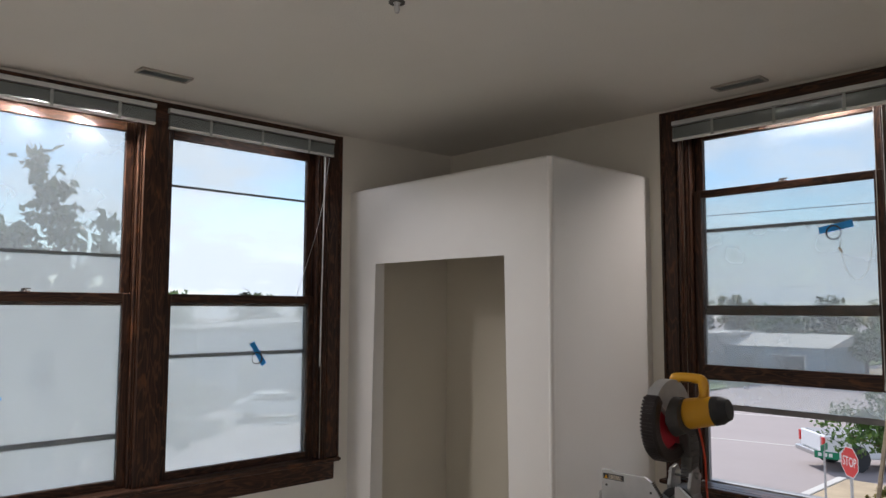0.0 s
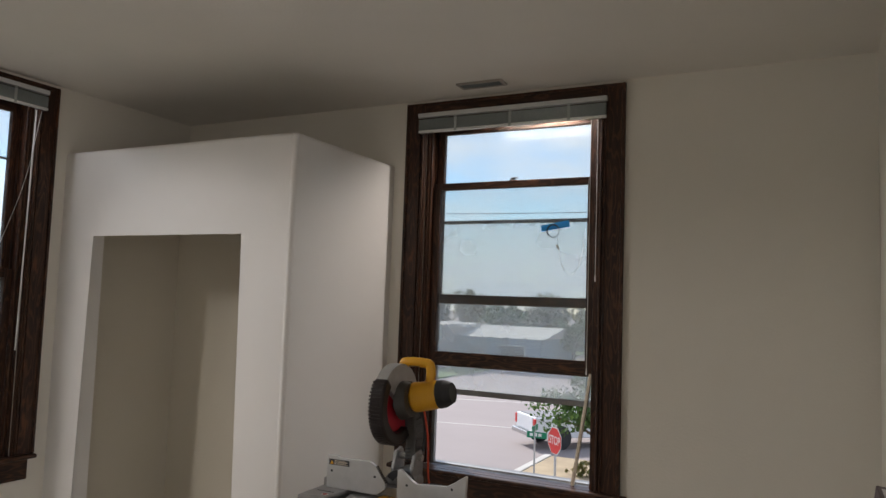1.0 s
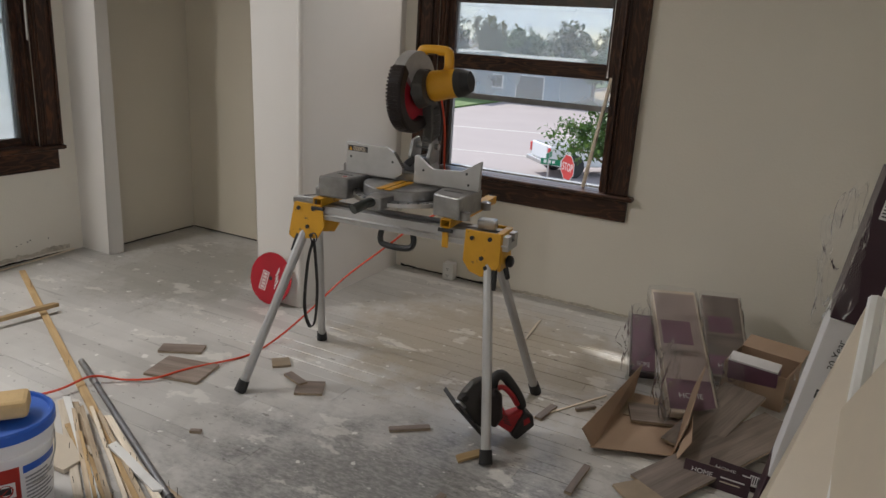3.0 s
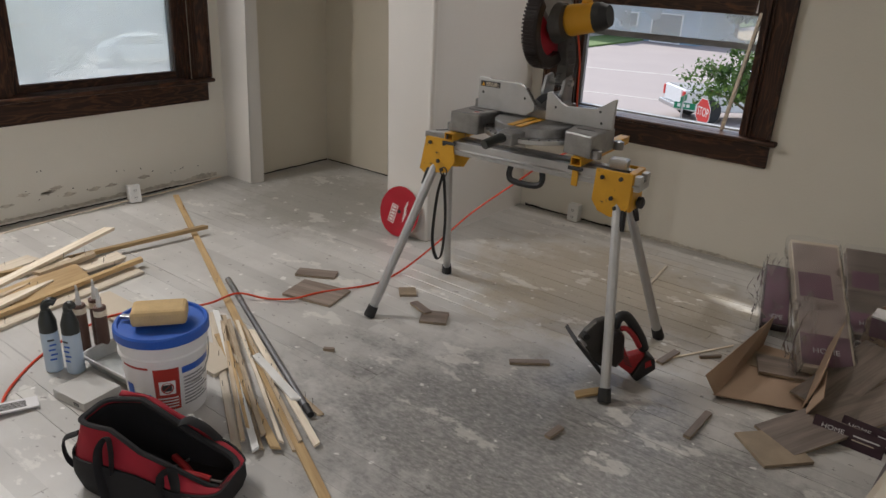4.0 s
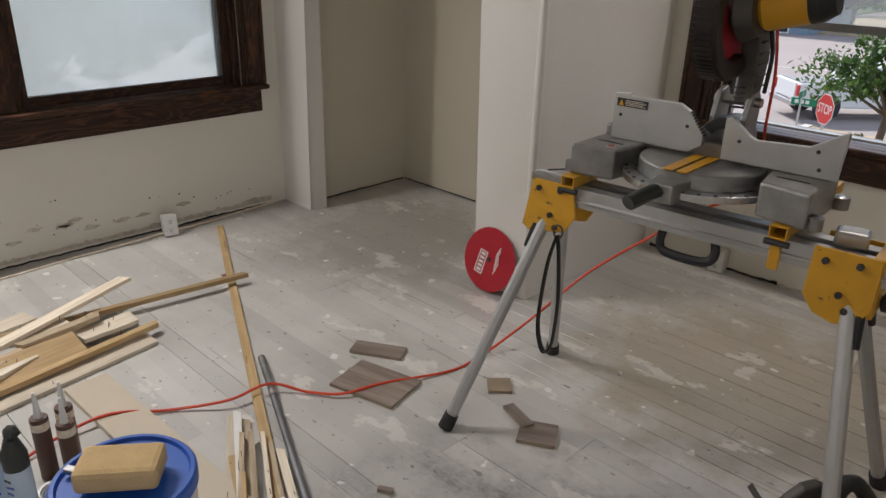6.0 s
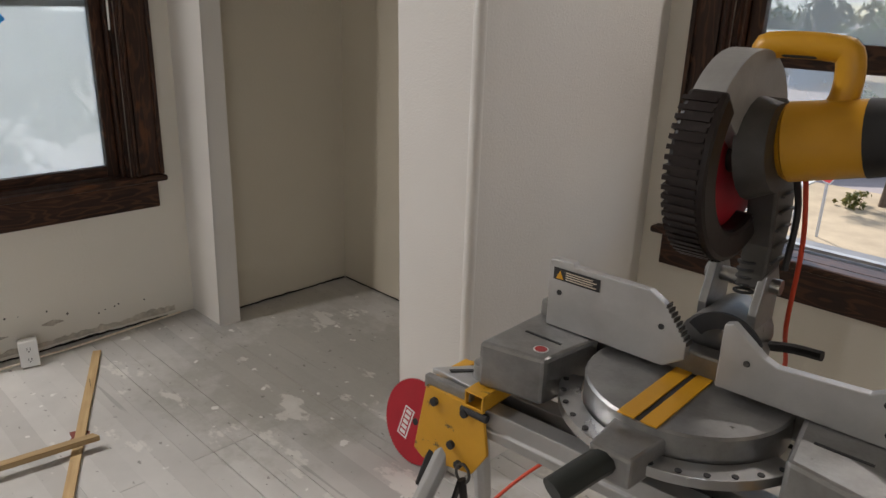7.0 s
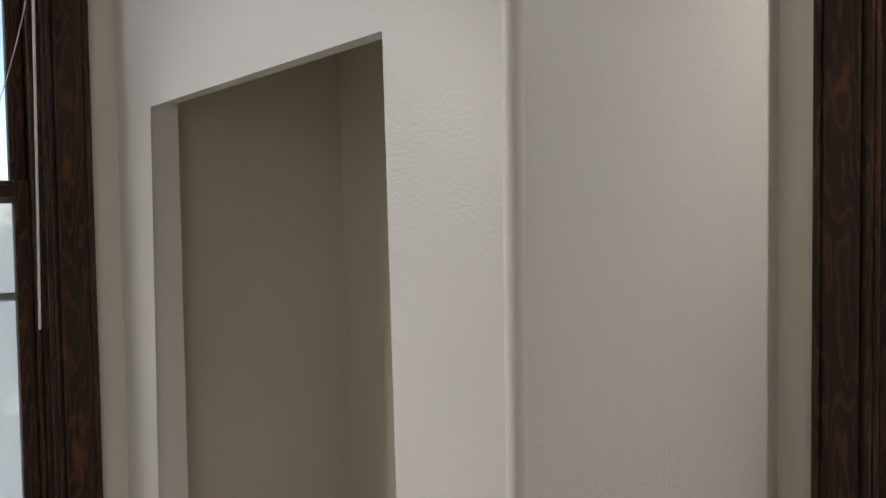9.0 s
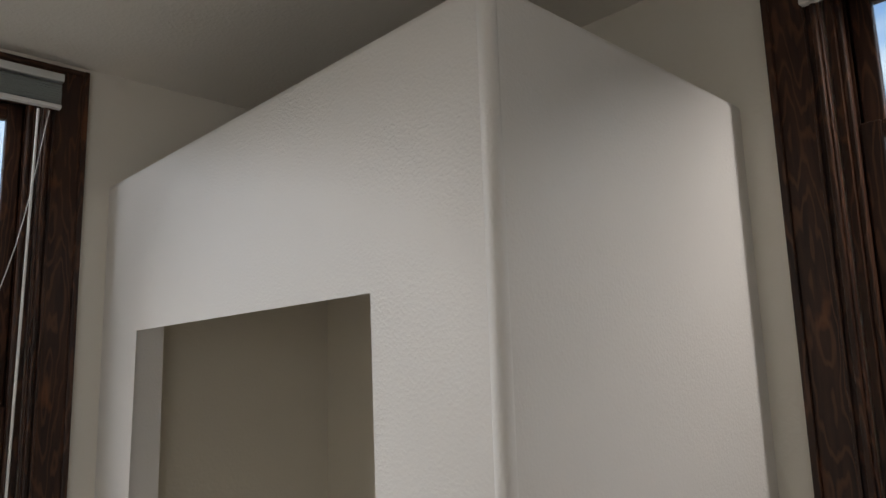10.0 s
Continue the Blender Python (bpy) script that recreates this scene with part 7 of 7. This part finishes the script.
# stop sign and street sign
ss = thing("stop_sign", "red octagonal stop sign on a steel post", "sign", pose(-6.40, 21.08, GZ, 0, 0, -42))
part("post", block(-0.03, 0.03, 0.01, 0.06, -0.1, 2.35), M_ALU, ss)
oct_ = lambda r: [(r * math.cos(math.pi / 8 + k * math.pi / 4), r * math.sin(math.pi / 8 + k * math.pi / 4)) for k in range(8)]
fz = lambda y, z: Matrix(((1, 0, 0, 0), (0, 0, -1, y), (0, 1, 0, z), (0, 0, 0, 1)))
pl = part("plate", prism(oct_(0.41), 0.004, fz(0.006, 1.90)), M_WHITE, ss)
part("red_field", prism(oct_(0.385), 0.003, fz(0.001, 1.90)), M_SIGNR, pl)
words("lettering", "STOP", 0.34, fz(-0.004, 1.90), M_WHITE, ss, 0.001, 0.60)
gs = thing("street_sign", "small green street name blades on a thin post", "sign", pose(-7.02, 21.13, GZ, 0, 0, 5))
part("post", cyl((0, 0, -0.1), (0, 0, 2.25), 0.028, None, 8), M_ALU, gs)
bld = part("blade", block(-0.24, 0.36, -0.012, 0.0, 1.90, 2.08), M_SIGNG, gs)
for k, w_ in enumerate((0.09, 0.09, 0.09)):
    part("printed_bar", block(-0.15 + k * 0.13, -0.15 + k * 0.13 + w_, -0.016, -0.0125, 1.95, 2.04), M_WHITE, bld)
part("blade", block(-0.01, 0.01, -0.3, 0.3, 2.10, 2.27), M_SIGNG, gs)
pw = thing("power_line", "thin overhead power lines on wooden poles", "power line")
for p, q_ in (((-30, 34, 6.6), (25, 32, 6.6)), ((-60, 70, 4.4), (30, 70, 4.4))):
    mid_ = ((p[0] + q_[0]) / 2, (p[1] + q_[1]) / 2, p[2] - 0.5)
    part("wire", tube([p, mid_, q_], 0.016, 4, 10), M_INK, pw)
    part("pole", cyl((q_[0], q_[1], GZ), (q_[0], q_[1], q_[2] + 0.5), 0.14, 0.1, 8), M_BARK, pw)
    part("pole", cyl((p[0] - 8, p[1], GZ), (p[0] - 8, p[1], p[2] + 0.5), 0.14, 0.1, 8), M_BARK, pw)
    part("wire", cyl(p, (p[0] - 8, p[1], p[2] + 0.3), 0.016, None, 4), M_INK, pw)

# ---- floorboards ----
PITCH, ROWS_N = 0.083, int((WY - BACK) / 0.083) + 1


def plank_mesh(length, worn):
    """worn: the joint has opened; the others are nearly closed by old paint."""
    w, g = PITCH, 0.0013 if worn else 0.00004
    bm = bmesh.new()
    c = 0.0016 if worn else 0.0002
    prof = [(g, -0.02), (w - g, -0.02), (w - g, -c), (w - g - c, 0), (g + c, 0), (g, -c)]
    a = [bm.verts.new((0.0008, y, z)) for y, z in prof]
    b = [bm.verts.new((length - 0.0008, y, z)) for y, z in prof]
    bm.faces.new(a[::-1])
    bm.faces.new(b)
    for i in range(6):
        bm.faces.new((a[i], a[(i + 1) % 6], b[(i + 1) % 6], b[i]))
    bmesh.ops.recalc_face_normals(bm, faces=bm.faces)
    me = bpy.data.meshes.new("plank")
    bm.to_mesh(me)
    bm.free()
    me.materials.append(M_FLOOR)
    return me


PLANKS = {}
rnd = random.Random(4)
for r in range(ROWS_N):
    y = WY - (r + 1) * PITCH
    if y < BACK - 0.02:
        break
    xs, end = [WX], EX + 0.05 if y > TURN_Y else SIDE
    x = WX + rnd.choice((1.2, 1.8, 2.4, 2.7, 3.0))
    while x < end - 0.7:
        xs.append(x)
        x += rnd.choice((2.4, 3.0, 3.6))
    xs.append(end)
    for a, b in zip(xs, xs[1:]):
        worn = rnd.random() < (0.8 if b > -0.6 and y > 2.9 else 0.2)
        key = (round(b - a, 3), worn)
        if key not in PLANKS:
            PLANKS[key] = plank_mesh(*key)
        o = new("plank", PLANKS[key])
        o.matrix_basis = pose(a, y, rnd.uniform(-0.0008, 0.0006))
        o.parent = floor
